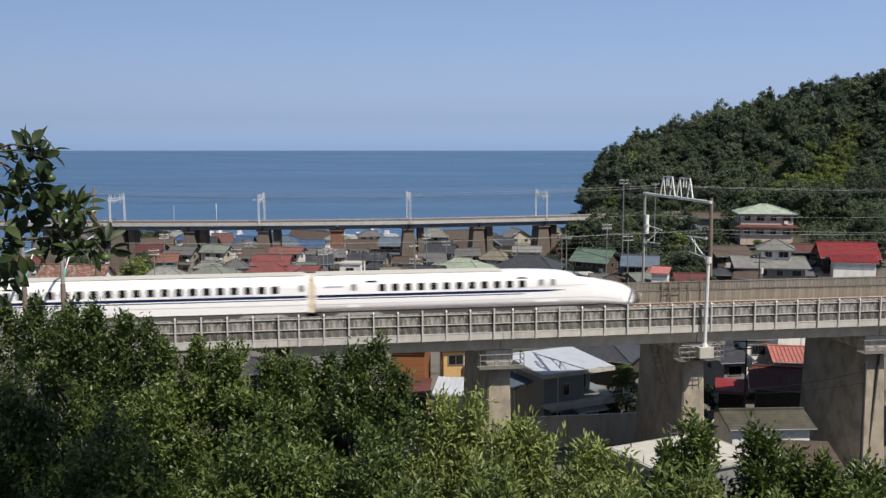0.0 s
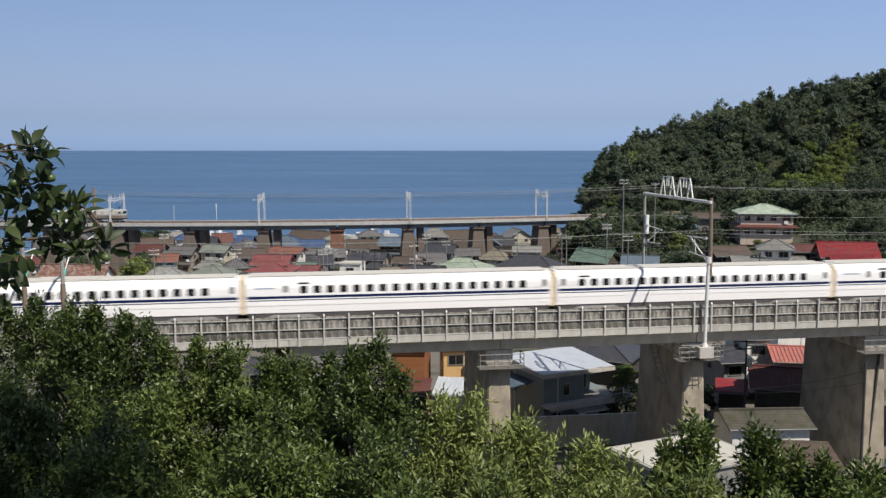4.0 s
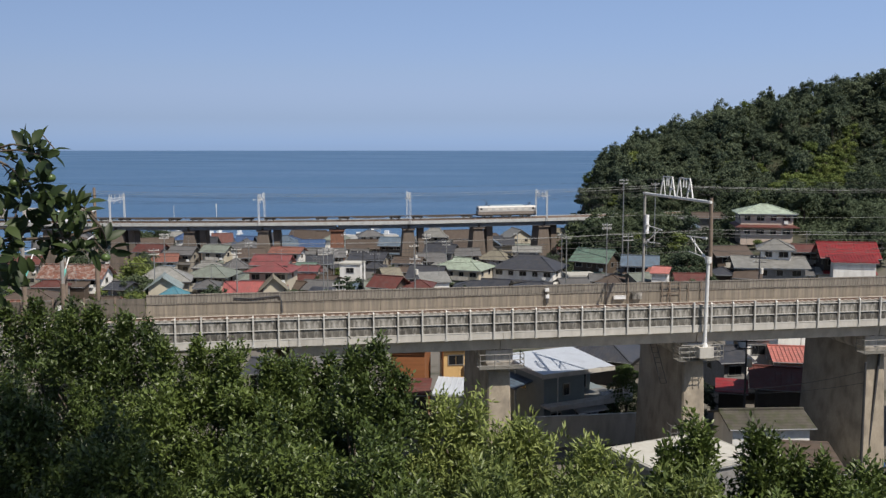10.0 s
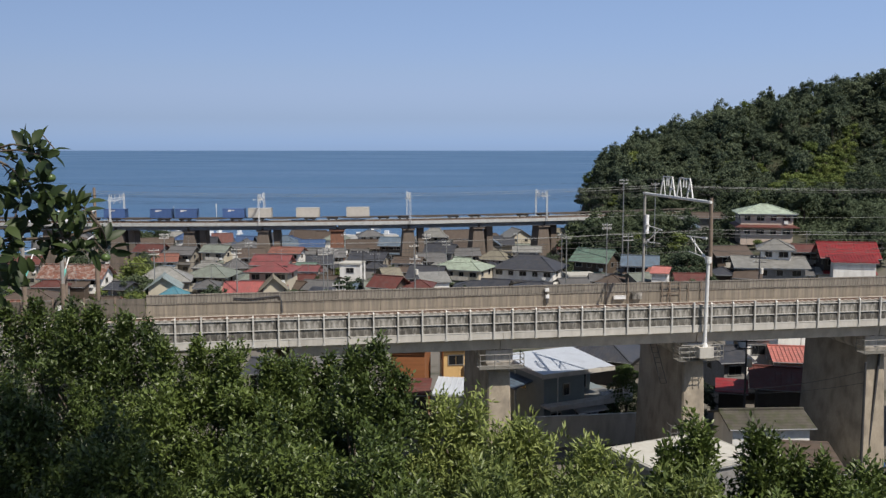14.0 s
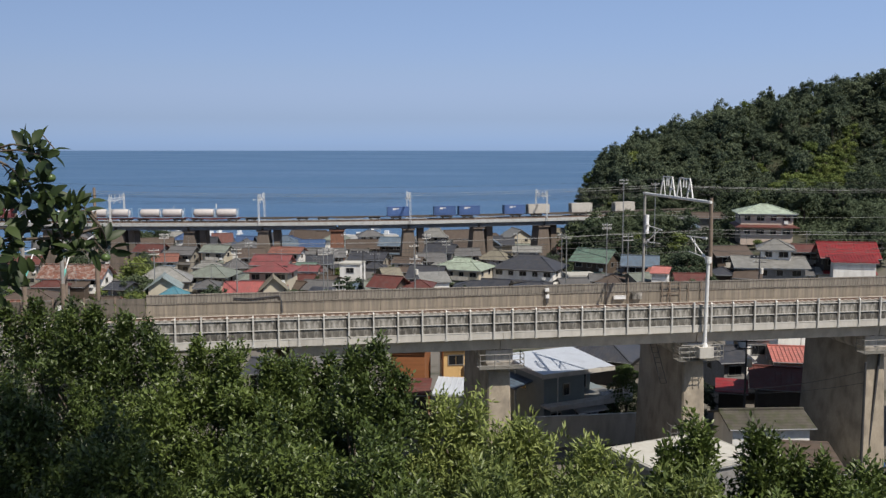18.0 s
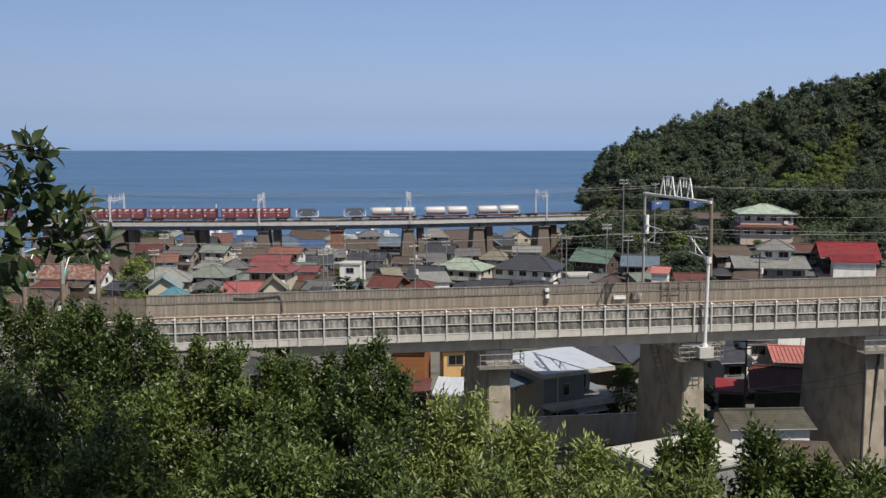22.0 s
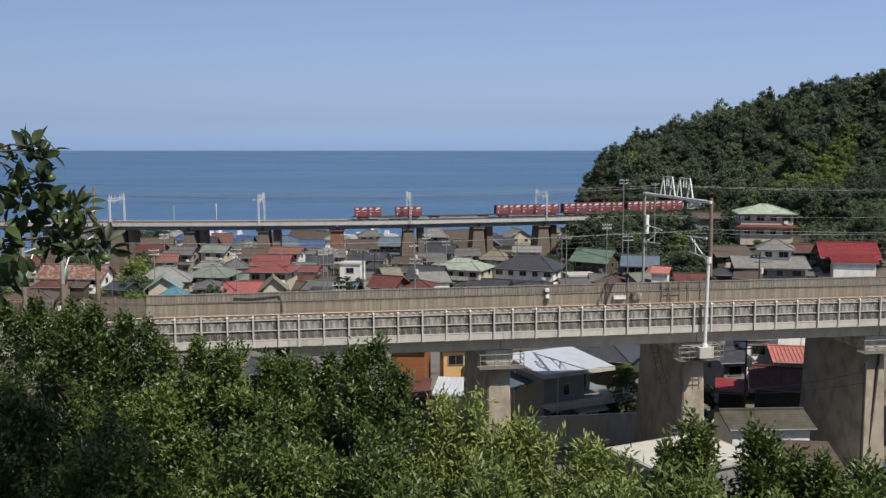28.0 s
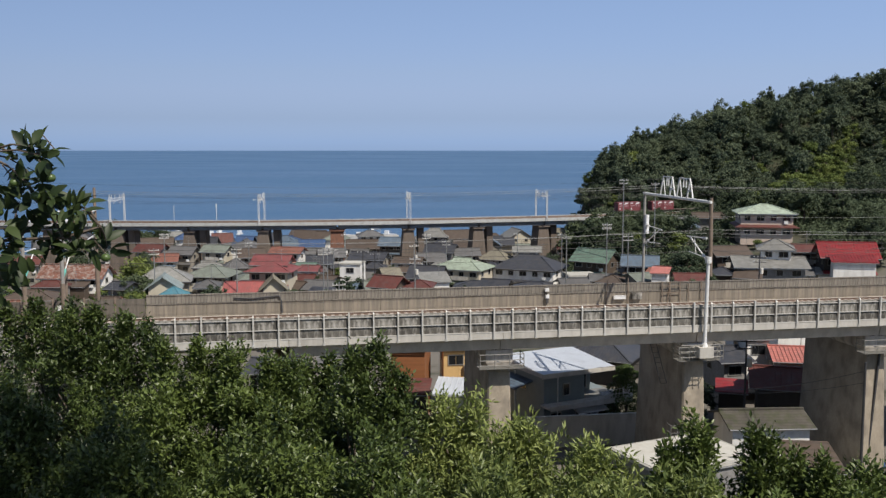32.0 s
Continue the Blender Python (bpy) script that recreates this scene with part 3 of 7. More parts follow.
def near_portal(s, bracket):
    m = NEAR @ Matrix.Translation((s, 0, 0))
    p = thing("catenary_portal", m, "white steel overhead line portal spanning both tracks", "catenary portal", "overhead line portals")
    g = Shape().tube((0, -8.15, -1.9), (0.12, -8.15, 5.0), 0.15, 0.13, n=10)
    g.tube((0, -8.15, -1.95), (0, -8.15, -1.6), 0.3, 0.16, n=10)
    part("near_post", g, M["white_steel"], p, "white tubular steel post")
    part("post_top", Shape().tube((0.3, -8.1, 3.6), (0.22, -8.1, 9.6), 0.17, 0.13, n=10), M["brown_pole"], p, "brown upper post")
    part("post_clamp", Shape().tube((0.1, -8.15, 4.6), (0.12, -8.15, 5.1), 0.24, n=10), M["white_steel"], p)
    part("far_post", Shape().tube((-0.1, 4.6, -2.0), (-0.1, 4.6, 9.45), 0.13, 0.11, n=10), M["portal_grey"], p)
    part("post_sleeve", Shape().tube((0.05, 4.4, 5.7), (0.05, 4.4, 7.4), 0.2, n=10), M["insulator"], p, "white sleeve on the post")
    part("beam", Shape().tube((-0.1, 4.9, 9.3), (0.12, -8.3, 9.3), 0.12, n=10), M["white_steel"], p)
    for k, (d0, d1) in enumerate(((1.3, -1.4), (-2.1, -4.9))):
        g = Shape()
        top0, top1 = (d0 - 0.55, 10.95), (d1 + 0.25, 10.95)
        g.bar((0, d0, 9.4), (0, top0[0], 10.95), 0.09, 0.1)
        g.bar((0, d0 - 1.0, 9.4), (0, top0[0], 10.95), 0.06, 0.08)
        g.bar((0, d1 - 0.35, 9.4), (0, top1[0], 10.95), 0.09, 0.12)
        g.bar((0, d1 + 0.75, 9.4), (0, top1[0], 10.95), 0.09, 0.12)
        g.bar((0, d1 - 0.12, 10.0), (0, d1 + 0.52, 10.0), 0.1, 0.12)
        g.bar((0, top0[0], 10.95), (0, top1[0], 10.95), 0.1, 0.1)
        part("feeder_frame", g, M["white_steel"], p)
        for d in (d0 - 1.3, d1 + 1.0):
            part("insulator", Shape().tube((0, d, 10.9), (0, d, 10.2), 0.05), M["insulator"], p)
    for sgn, d in ((1, -8.0), (-1, 4.4)):
        g = Shape()
        e = d + sgn * 3.6
        g.tube((0, d, 6.5), (0, e, 6.35), 0.05)
        g.tube((0, d, 4.9), (0, d + sgn * 3.1, 6.35), 0.06)
        g.tube((0, d + sgn * 0.4, 5.0), (0, e - sgn * 0.4, 5.15), 0.035)
        g.tube((0, d + sgn * 2.2, 6.3), (0, d + sgn * 1.9, 5.1), 0.03)
        part("cantilever", g, M["white_steel"], p)
        part("insulator", Shape().tube((0, d, 6.5), (0, d + sgn * 0.7, 6.47), 0.1), M["insulator"], p, "ribbed white insulator")
        part("insulator", Shape().tube((0, d, 4.9), (0, d + sgn * 0.6, 5.18), 0.1), M["insulator"], p, "ribbed white insulator")
    if bracket:
        part("bracket_box", Shape().box(-0.6, 0.6, -8.6, -7.75, -2.75, -1.92, 0.06).box(-0.7, 0.7, -7.75, -6.4, -2.6, -2.1), M["fascia"], p, "pale concrete bracket box")
        g = Shape()
        for z in (-2.7, -2.25, -1.75):
            for a, b in (((-2.0, -6.4), (-2.0, -8.3)), ((-2.0, -8.3), (1.5, -8.3)), ((1.5, -8.3), (1.5, -6.4))):
                g.tube((*a, z), (*b, z), 0.035, n=5)
        for x in (-2.0, -1.3, 1.0, 1.5):
            g.tube((x, -8.3, -3.0), (x, -8.3, -1.7), 0.035, n=5)
        part("bracket_railing", g, M["railing"], p)
    else:
        part("post_base", Shape().box(-0.4, 0.4, -8.5, -6.6, -2.4, -1.9), M["concrete"], p)


def near_wires():
    for d in (-4.2, 0.0):
        pts, mes = [], []
        for s0, s1 in ((-80, -30.4), (-30.4, 19.2), (19.2, 69), (69, 119)):
            pts += sag(near_at(s0, d, 5.05), near_at(s1, d, 5.05), 0.1, 6)
            m2 = sag(near_at(s0, d, 6.35), near_at(s1, d, 6.35), 0.7, 8)
            mes += m2
        wire("contact_wire", pts, 0.013, M["wire"], "thin dark contact wire over the viaduct track")
        wire("messenger_wire", mes, 0.013, M["wire"], "thin sagging messenger wire over the viaduct track")
        g = Shape()
        for k in range(-15, 24):
            s = k * 5.0 + 1.6
            t = ((s + 30.4) / 49.6) % 1.0
            g.tube(near_at(s, d, 5.05), near_at(s, d, 6.35 - 2.8 * t * (1 - t)), 0.008, n=4)
        tagged(lone("dropper_wires", g, M["wire"], "short droppers between contact and messenger wire", "cable"), kind="stuff")
    for d, h, r, mt in ((1.0, 10.2, 0.011, "pale_wire"), (-1.9, 10.2, 0.011, "pale_wire"), (-5.2, 10.2, 0.008, "wire"), (-2.6, 10.9, 0.007, "wire"), (-8.2, 7.2, 0.01, "pale_wire"), (4.4, 7.4, 0.009, "pale_wire"), (4.7, 5.8, 0.009, "pale_wire"), (-8.2, 5.6, 0.009, "wire"), (4.6, 9.7, 0.007, "wire")):
        pts = []
        for s0, s1 in ((-80, -30.4), (-30.4, 19.2), (19.2, 69), (69, 119)):
            pts += sag(near_at(s0, d, h), near_at(s1, d, h), 0.55, 8)
        wire("feeder_wire", pts, r, M[mt], "bare feeder wire sagging along the viaduct")


# ------------------------------------------------------------------ far viaduct
def far_loft(s0, s1, ring, step=6.0):
    n = max(1, int((s1 - s0) / step))
    return [[far_at(s0 + (s1 - s0) * i / n, d, h) for d, h in ring] for i in range(n + 1)]


FAR_PIERS = [-109.2, -89.4, -69.6, -49.6, -29.7, -10.2, 9.2, 28.0]


def far_viaduct():
    v = thing("viaduct_2", Matrix.Identity(4), "old main line viaduct with steel girders on tall brown piers", "viaduct", kind="structure")
    ends = [-640.0] + FAR_PIERS + [46.0, 500.0]
    for i, (a, b) in enumerate(zip(ends, ends[1:])):
        part("deck", Shape().loft(far_loft(a, b - 0.05, [(-6.1, -0.65), (2.5, -0.65), (2.5, -0.25), (-6.1, -0.25)])), M["concrete"], v)
        part("edge_beam", Shape().loft(far_loft(a, b - 0.06, [(-6.1, -0.72), (-6.35, -0.72), (-6.35, 0.16), (-6.1, 0.16)])), M["girder_white"], v, "pale concrete edge beam")
        part("edge_beam", Shape().loft(far_loft(a, b - 0.06, [(2.5, -0.72), (2.7, -0.72), (2.7, 0.12), (2.5, 0.12)])), M["girder_white"], v)
        if b < 60:
            g = Shape()
            for d in (-5.4, -2.2, -1.6, 1.4):
                g.loft(far_loft(a + 0.3, b - 0.3, [(d - 0.2, -1.9), (d + 0.2, -1.9), (d + 0.2, -1.84), (d + 0.03, -1.8), (d + 0.03, -0.65), (d - 0.03, -0.65), (d - 0.03, -1.8), (d - 0.2, -1.84)]))
            part("plate_girder", g, M["girder"], v, "dark plate girder")
            if a > -120:
                st = Shape()
                k = int((b - a) / 1.6)
                for j in range(k):
                    s = a + 0.8 + j * 1.6
                    st.bar(far_at(s, -5.52, -1.85), far_at(s, -5.52, -0.7), 0.16, 0.1)
                tagged(part("girder_stiffeners", st, M["girder"], v), kind="stuff")
    # hand rail along the near edge
    g = Shape()
    for k in range(-58, 22):
        p = far_at(k * 2.0, -6.25, 0.1)
        g.tube(p, p + Vector((0, 0, 0.85)), 0.025, n=4)
    pts = [far_at(k * 4.0, -6.25, 0.95) for k in range(-29, 12)]
    for a, b in zip(pts, pts[1:]):
        g.tube(a, b, 0.02, n=4)
    tagged(part("edge_railing", g, M["post"], v), kind="stuff")
    g = Shape().loft(far_loft(-640, 500, [(-5.9, -0.25), (2.3, -0.25), (1.9, 0.0), (-5.4, 0.0)]))
    part("ballast", g, M["ballast"], v)
    g = Shape()
    for c in (-3.8, 0.0):
        for o in (-0.55, 0.55):
            g.loft(far_loft(-640, 500, [(c + o - 0.04, 0.0), (c + o + 0.04, 0.0), (c + o + 0.03, 0.14), (c + o - 0.03, 0.14)]))
    part("rail", g, M["rail"], v)
    for i, s in enumerate(FAR_PIERS + [46.0]):
        x, y, a = far_path(s)
        z = F_Z + F_G * s
        base = ground_z(x, y) - 1.0 - z
        brick = i == 4
        at = pose(x, y, z, 0, 0, math.degrees(a))
        w0, w1 = (1.75, 2.0) if brick else (1.35, 2.6)
        g = Shape().loft([[(-w, -4.9 - e, h), (w, -4.9 - e, h), (w, 0.9 + e, h), (-w, 0.9 + e, h)] for h, w, e in ((base, w1, 0.6), (-2.5, w0, 0.0))])
        part("pier", g, M["brick"] if brick else M["far_pier"], v, "red-brown brick pier" if brick else "tapered brown concrete pier", at=at)
        g = Shape().box(-w0 - 0.35, w0 + 0.35, -5.4, 1.3, -2.5, -1.9)
        part("pier_cap", g, M["brick"] if brick else M["far_pier"], v, at=at)
        if not brick and 0 < i < 8:
            g = Shape().loft([[(2.6 + k, -3.6, h), (4.3 + k, -3.6, h), (4.3 + k, 0.4, h), (2.6 + k, 0.4, h)] for h, k in ((base, 0.4), (-1.9, 0.0))])
            part("pier_leg", g, M["far_pier"], v, "second darker pier leg", at=at)


def far_portal(s):
    m = far_pose(s)
    p = thing("catenary_portal", m, "white steel overhead line portal on the far viaduct", "catenary portal", "far overhead line portals")
    for name, d in (("near_post", -6.55), ("far_post", 2.9)):
        g = Shape()
        for x in (-0.17, 0.17):
            g.bar((x, d, -0.7), (x, d, 7.4), 0.09, 0.3)
        for k in range(9):
            g.bar((-0.17, d, -0.4 + k * 0.82), (0.17, d, 0.0 + k * 0.82), 0.05, 0.05)
        g.tube((0, d, 7.4), (0, d, 8.0), 0.1)
        part(name, g, M["white_steel"], p)
    g = Shape()
    for h in (6.1, 6.75):
        g.bar((0, -6.5, h), (0, 2.9, h), 0.12, 0.12)
    for k in range(10):
        d = -6.5 + k * 0.94
        g.bar((0, d, 6.1 if k % 2 else 6.75), (0, d + 0.94, 6.75 if k % 2 else 6.1), 0.07, 0.07)
    part("beam", g, M["white_steel"], p, "lattice beam")
    for d in (-5.2, -3.0, 0.2, 1.8):
        g = Shape().tube((0, d, 6.75), (0, d, 7.8), 0.1, 0.06)
        part("insulator", g, M["insulator"], p)
    for d in (-3.8, 0.0):
        g = Shape().tube((0, d - 1.2, 6.1), (0, d, 5.3), 0.05).tube((0, d + 1.2, 6.1), (0, d, 5.3), 0.05)
        part("hanger", g, M["white_steel"], p)
    g = Shape().bar((-1.5, -6.55, 6.4), (1.0, -6.55, 6.4), 0.1, 0.1).tube((-1.4, -6.55, 6.1), (-1.4, -6.55, 6.7), 0.08)
    part("arm", g, M["white_steel"], p)


def far_wires():
    stops = [-160, -125, -90.4, -50.3, -9.9, 28.3, 66, 104]
    for d in (-3.8, 0.0):
        pts, mes = [], []
        for a, b in zip(stops, stops[1:]):
            pts += [far_at(a + (b - a) * i / 5, d, 5.2) for i in range(6)]
            mes += [far_at(a + (b - a) * i / 8, d, 6.1 - 2.2 * (i / 8) * (1 - i / 8)) for i in range(9)]
        wire("contact_wire", pts, 0.016, M["wire"], "thin dark contact wire over the far track")
        wire("messenger_wire", mes, 0.016, M["wire"], "thin dark messenger wire over the far track")
    for d, h in ((-5.2, 7.75), (1.8, 7.75)):
        pts = []
        for a, b in zip(stops, stops[1:]):
            pts += [far_at(a + (b - a) * i / 8, d, h - 3.0 * (i / 8) * (1 - i / 8)) for i in range(9)]
        wire("feeder_wire", pts, 0.012, M["wire"], "thin sagging feeder wire along the far viaduct")
    for s, top, head in ((-76.0, 4.3, 0), (-63.9, 4.6, 1)):
        p = thing("lineside_post", far_pose(s, 2.9), "thin white lineside post on the far viaduct", "post")
        part("pole", Shape().tube((0, 0, -0.7), (0, 0, top), 0.07), M["white_steel"], p)
        if head:
            part("marker", Shape().box(-0.14, 0.14, -0.06, 0.06, 3.5, 4.7), M["insulator"], p, "white marker board")


# ------------------------------------------------------------------ bullet train
CAR, NOSE_CAR = 25.0, 27.0
TRAIN_LEN = 2 * NOSE_CAR + 14 * CAR


def body_ring(x, w, z0, z1, crown):
    """Half-height section of a car body: straight sides, rounded shoulders."""
    h = z1 - z0
    side = [(-w * 0.985, z0), (-w, z0 + 0.2 * h), (-w, z0 + 0.7 * h), (-w * 0.965, z0 + 0.83 * h), (-w * 0.84, z0 + 0.92 * h), (-w * 0.6, z0 + 0.975 * h), (-w * 0.28, z1)]
    ring = side + [(-d, z) for d, z in reversed(side)]
    return [(x, d, z) for d, z in ring]


NOSE = [(0.0, 0.5, 0.5, 1.3), (0.2, 0.85, 0.36, 1.62), (0.7, 1.2, 0.3, 1.96), (1.5, 1.42, 0.3, 2.2), (2.7, 1.56, 0.3, 2.44), (3.9, 1.64, 0.3, 2.7), (4.7, 1.66, 0.3, 2.94), (5.5, 1.67, 0.3, 3.14), (6.5, 1.68, 0.3, 3.31), (7.8, 1.68, 0.3, 3.4), (9.2, 1.68, 0.3, 3.45), (10.6, 1.68, 0.3, 3.47), (12.0, 1.68, 0.3, 3.47)]


def bullet_train():
    t = thing("bullet_train", NEAR, "long white bullet train with a blue stripe crossing the near viaduct", "train")
    W = 1.68
    Z1 = 3.47
    mid = Shape().loft([body_ring(x, W, 0.66, Z1, 0) for x in (0.24, CAR - 0.24)]).mesh("car_body", M["train_white"], False)
    nose_body = Shape().loft([body_ring(x, w, z0 + (0.66 - 0.3) * min(1, x / 2.5), z1, 0) for x, w, z0, z1 in NOSE] + [body_ring(NOSE_CAR - q, W, 0.66, Z1, 0) for q in (8.0, 0.3, 0.26, 0.24)])
    nose_body = nose_body.mesh("car_body", M["train_white"], True)
    skirt = Shape().loft([[(x, -W * 0.96, 0.66), (x, -W * 0.9, 0.2), (x, W * 0.9, 0.2), (x, W * 0.96, 0.66)] for x in (0.45, CAR - 0.45)]).mesh("skirt", M["train_skirt"])
    nskirt = Shape().loft([[(x, -w * 0.98, 0.3 + 0.36 * min(1, x / 2.5)), (x, -w * 0.9, 0.14), (x, w * 0.9, 0.14), (x, w * 0.98, 0.3 + 0.36 * min(1, x / 2.5))] for x, w in ((0.5, 1.0), (1.8, 1.42), (3.2, 1.56), (6.2, 1.62), (NOSE_CAR - 0.45, 1.64))]).mesh("skirt", M["train_skirt"])
    bogie = Shape().loft([[(-a, y, 0.3), (a, y, 0.3), (a * 0.8, y, 0.5), (-a * 0.8, y, 0.5)] for a, y in ((1.9, -1.62), (1.9, -1.5))]).mesh("bogie_cover", M["bogie_grey"])
    win = Shape().loft([[(x, -W - 0.012, z) for x, z in ((-0.25, 2.18), (0.25, 2.18), (0.27, 2.24), (0.27, 2.7), (0.25, 2.76), (-0.25, 2.76), (-0.27, 2.7), (-0.27, 2.24))],
                        [(x, -W + 0.03, z) for x, z in ((-0.25, 2.18), (0.25, 2.18), (0.27, 2.24), (0.27, 2.7), (0.25, 2.76), (-0.25, 2.76), (-0.27, 2.7), (-0.27, 2.24))]]).mesh("window", M["glass"])
    dwin = Shape().box(-0.2, 0.2, -W - 0.01, -W + 0.05, 2.28, 2.8).mesh("door_window", M["sash"])
    door = Shape().box(-0.5, 0.5, -W - 0.005, -W + 0.02, 0.95, 2.6).mesh("door", M["train_white"])
    stripe = Shape().box(0.36, CAR - 0.36, -W - 0.006, -W + 0.02, 1.78, 1.99).mesh("stripe", M["train_blue"])
    thin = Shape().box(0.36, CAR - 0.36, -W - 0.006, -W + 0.02, 1.62, 1.69).mesh("thin_stripe", M["train_blue"])
    nstripe = Shape().loft([[(x, -w - 0.01, a), (x, -w + 0.08, a), (x, -w + 0.08, b), (x, -w - 0.01, b)] for x, w, a, b in ((6.3, 1.675, 1.9, 1.92), (7.8, 1.685, 1.8, 1.96), (10.6, W, 1.78, 1.99), (NOSE_CAR - 0.36, W, 1.78, 1.99))]).mesh("stripe", M["train_blue"])
    nthin = Shape().box(9.8, NOSE_CAR - 0.36, -W - 0.006, -W + 0.02, 1.62, 1.69).mesh("thin_stripe", M["train_blue"])
    hood = Shape().box(-0.235, 0.235, -W * 0.95, W * 0.95, 0.6, 3.3, 0.03).mesh("gangway_hood", M["hood"])
    roof = Shape().box(0.5, CAR - 0.5, -0.95, 0.95, Z1 - 0.01, Z1 + 0.05).mesh("roof_panel", M["train_roof"])
    nroof = Shape().box(11.5, NOSE_CAR - 0.5, -0.95, 0.95, Z1 - 0.02, Z1 + 0.05).mesh("roof_panel", M["train_roof"])
    cockpit = Shape().loft([[(x, -w, a), (x, w, a), (x, w * 0.8, b), (x, -w * 0.8, b)] for x, w, a, b in ((3.7, 0.5, 2.6, 2.68), (4.3, 1.05, 2.6, 2.86), (4.9, 1.3, 2.66, 3.04), (5.4, 1.36, 2.76, 3.13))]).mesh("cockpit_window", M["cockpit"])
    lamp = Shape().box(1.4, 2.2, -1.16, -0.9, 1.42, 1.5).mesh("headlight", M["sash"])
    emblem = Shape().box(-0.75, 0.75, -W - 0.008, -W + 0.03, 2.56, 2.66).mesh("emblem", mat("emblem_blue", (0.3, 0.36, 0.5), 0.4, vary=0.05))
    sign = Shape().box(-0.45, 0.45, -W * 0.985 - 0.012, -W + 0.08, 2.92, 3.04).mesh("side_sign", M["glass"])
    pant = Shape().box(-2.4, 2.4, -0.9, 0.9, Z1, Z1 + 0.12).mesh("pantograph_cover", M["train_roof"])

    def fit_out(body, first, last, doors):
        n = int((last - first) / 1.04) + 1
        for k in range(n):
            part("window", win, None, body, at=Matrix.Translation((first + k * 1.04, 0, 0)))
        for x in doors:
            part("door_window", dwin, None, body, at=Matrix.Translation((x, 0, 0)))
            part("door", door, None, body, at=Matrix.Translation((x, 0, 0)))

    x = 0.0
    for i in range(16):
        end = i in (0, 15)
        length = NOSE_CAR if end else CAR
        # cars run from the tail at x = 0 to the head
        at = Matrix.Translation((x, 0, 0)) if i < 15 else Matrix.Translation((x + NOSE_CAR, 0, 0)) @ Matrix.Diagonal((-1, 1, 1, 1))
        body = part("car_body", nose_body if end else mid, None, t, at=at)
        part("skirt", nskirt if end else skirt, None, body)
        part("stripe", nstripe if end else stripe, None, body)
        part("thin_stripe", nthin if end else thin, None, body)
        part("roof_panel", nroof if end else roof, None, body)
        part("bogie_cover", bogie, None, body, at=Matrix.Translation((length - 3.75, 0, 0)))
        part("bogie_cover", bogie, None, body, at=Matrix.Translation((7.0 if end else 3.75, 0, 0)))
        if end:
            part("cockpit_window", cockpit, None, body, "dark cockpit windscreen")
            part("headlight", lamp, None, body)
            back = NOSE_CAR - (4.7 if i else 2.4)
            fit_out(body, 10.0, back, (7.4, 8.4, NOSE_CAR - (3.3 if i else 0.8)))
            part("side_sign", sign, None, body, at=Matrix.Translation((10.0, 0, 0)))
            if i:
                part("side_sign", sign, None, body, at=Matrix.Translation((back, 0, 0)))
                part("emblem", emblem, None, body, "blue grey emblem bar", at=Matrix.Translation((NOSE_CAR - 1.7, 0, 0)))
        elif i % 2:
            fit_out(body, 4.7, 22.4, (3.3, 24.2))
            part("emblem", emblem, None, body, "blue grey emblem bar", at=Matrix.Translation((1.7, 0, 0)))
            part("side_sign", sign, None, body, at=Matrix.Translation((4.7, 0, 0)))
        else:
            fit_out(body, 2.4, 22.4, (0.8, 24.2))
            part("side_sign", sign, None, body, at=Matrix.Translation((2.6, 0, 0)))
        if i in (4, 11):
            part("pantograph_cover", pant, None, body, at=Matrix.Translation((12, 0, 0)))
        if i:
            part("gangway_hood", hood, None, t, "tan gangway hood between two cars", at=Matrix.Translation((x, 0, 0)))
        x += length
    return t


# ------------------------------------------------------------------ freight train
FM = {
    "red": mat("maroon_container_paint", (0.2, 0.058, 0.066), 0.5, vary=0.2, scale=1.2, each=0.12),
    "mark": mat("white_container_marking", (0.62, 0.62, 0.66), 0.5, vary=0.1),
    "blue": mat("blue_container_paint", (0.07, 0.13, 0.3), 0.45, vary=0.15, scale=1.2, each=0.1),
    "grey": mat("pale_grey_container_paint", (0.5, 0.48, 0.44), 0.6, vary=0.12, scale=1.2, each=0.05),
    "tank": mat("cream_tank_paint", (0.52, 0.49, 0.48), 0.4, vary=0.12, scale=1.5),
    "frame": mat("dark_container_frame", (0.09, 0.1, 0.13), 0.5, vary=0.2),
    "tank_frame": mat("pale_blue_tank_frame", (0.3, 0.42, 0.55), 0.5, vary=0.15),
    "wagon": mat("grimy_brown_wagon", (0.1, 0.085, 0.072), 0.8, vary=0.3, scale=2),
    "wagon_red": mat("red_wagon_sill", (0.14, 0.045, 0.042), 0.6, vary=0.2),
    "bogie": mat("black_bogie", (0.035, 0.033, 0.032), 0.7, vary=0.2),
    "cream": mat("pale_locomotive_paint", (0.46, 0.45, 0.43), 0.45, vary=0.12),
    "loco_low": mat("grey_locomotive_paint", (0.22, 0.19, 0.165), 0.55, vary=0.2),
}


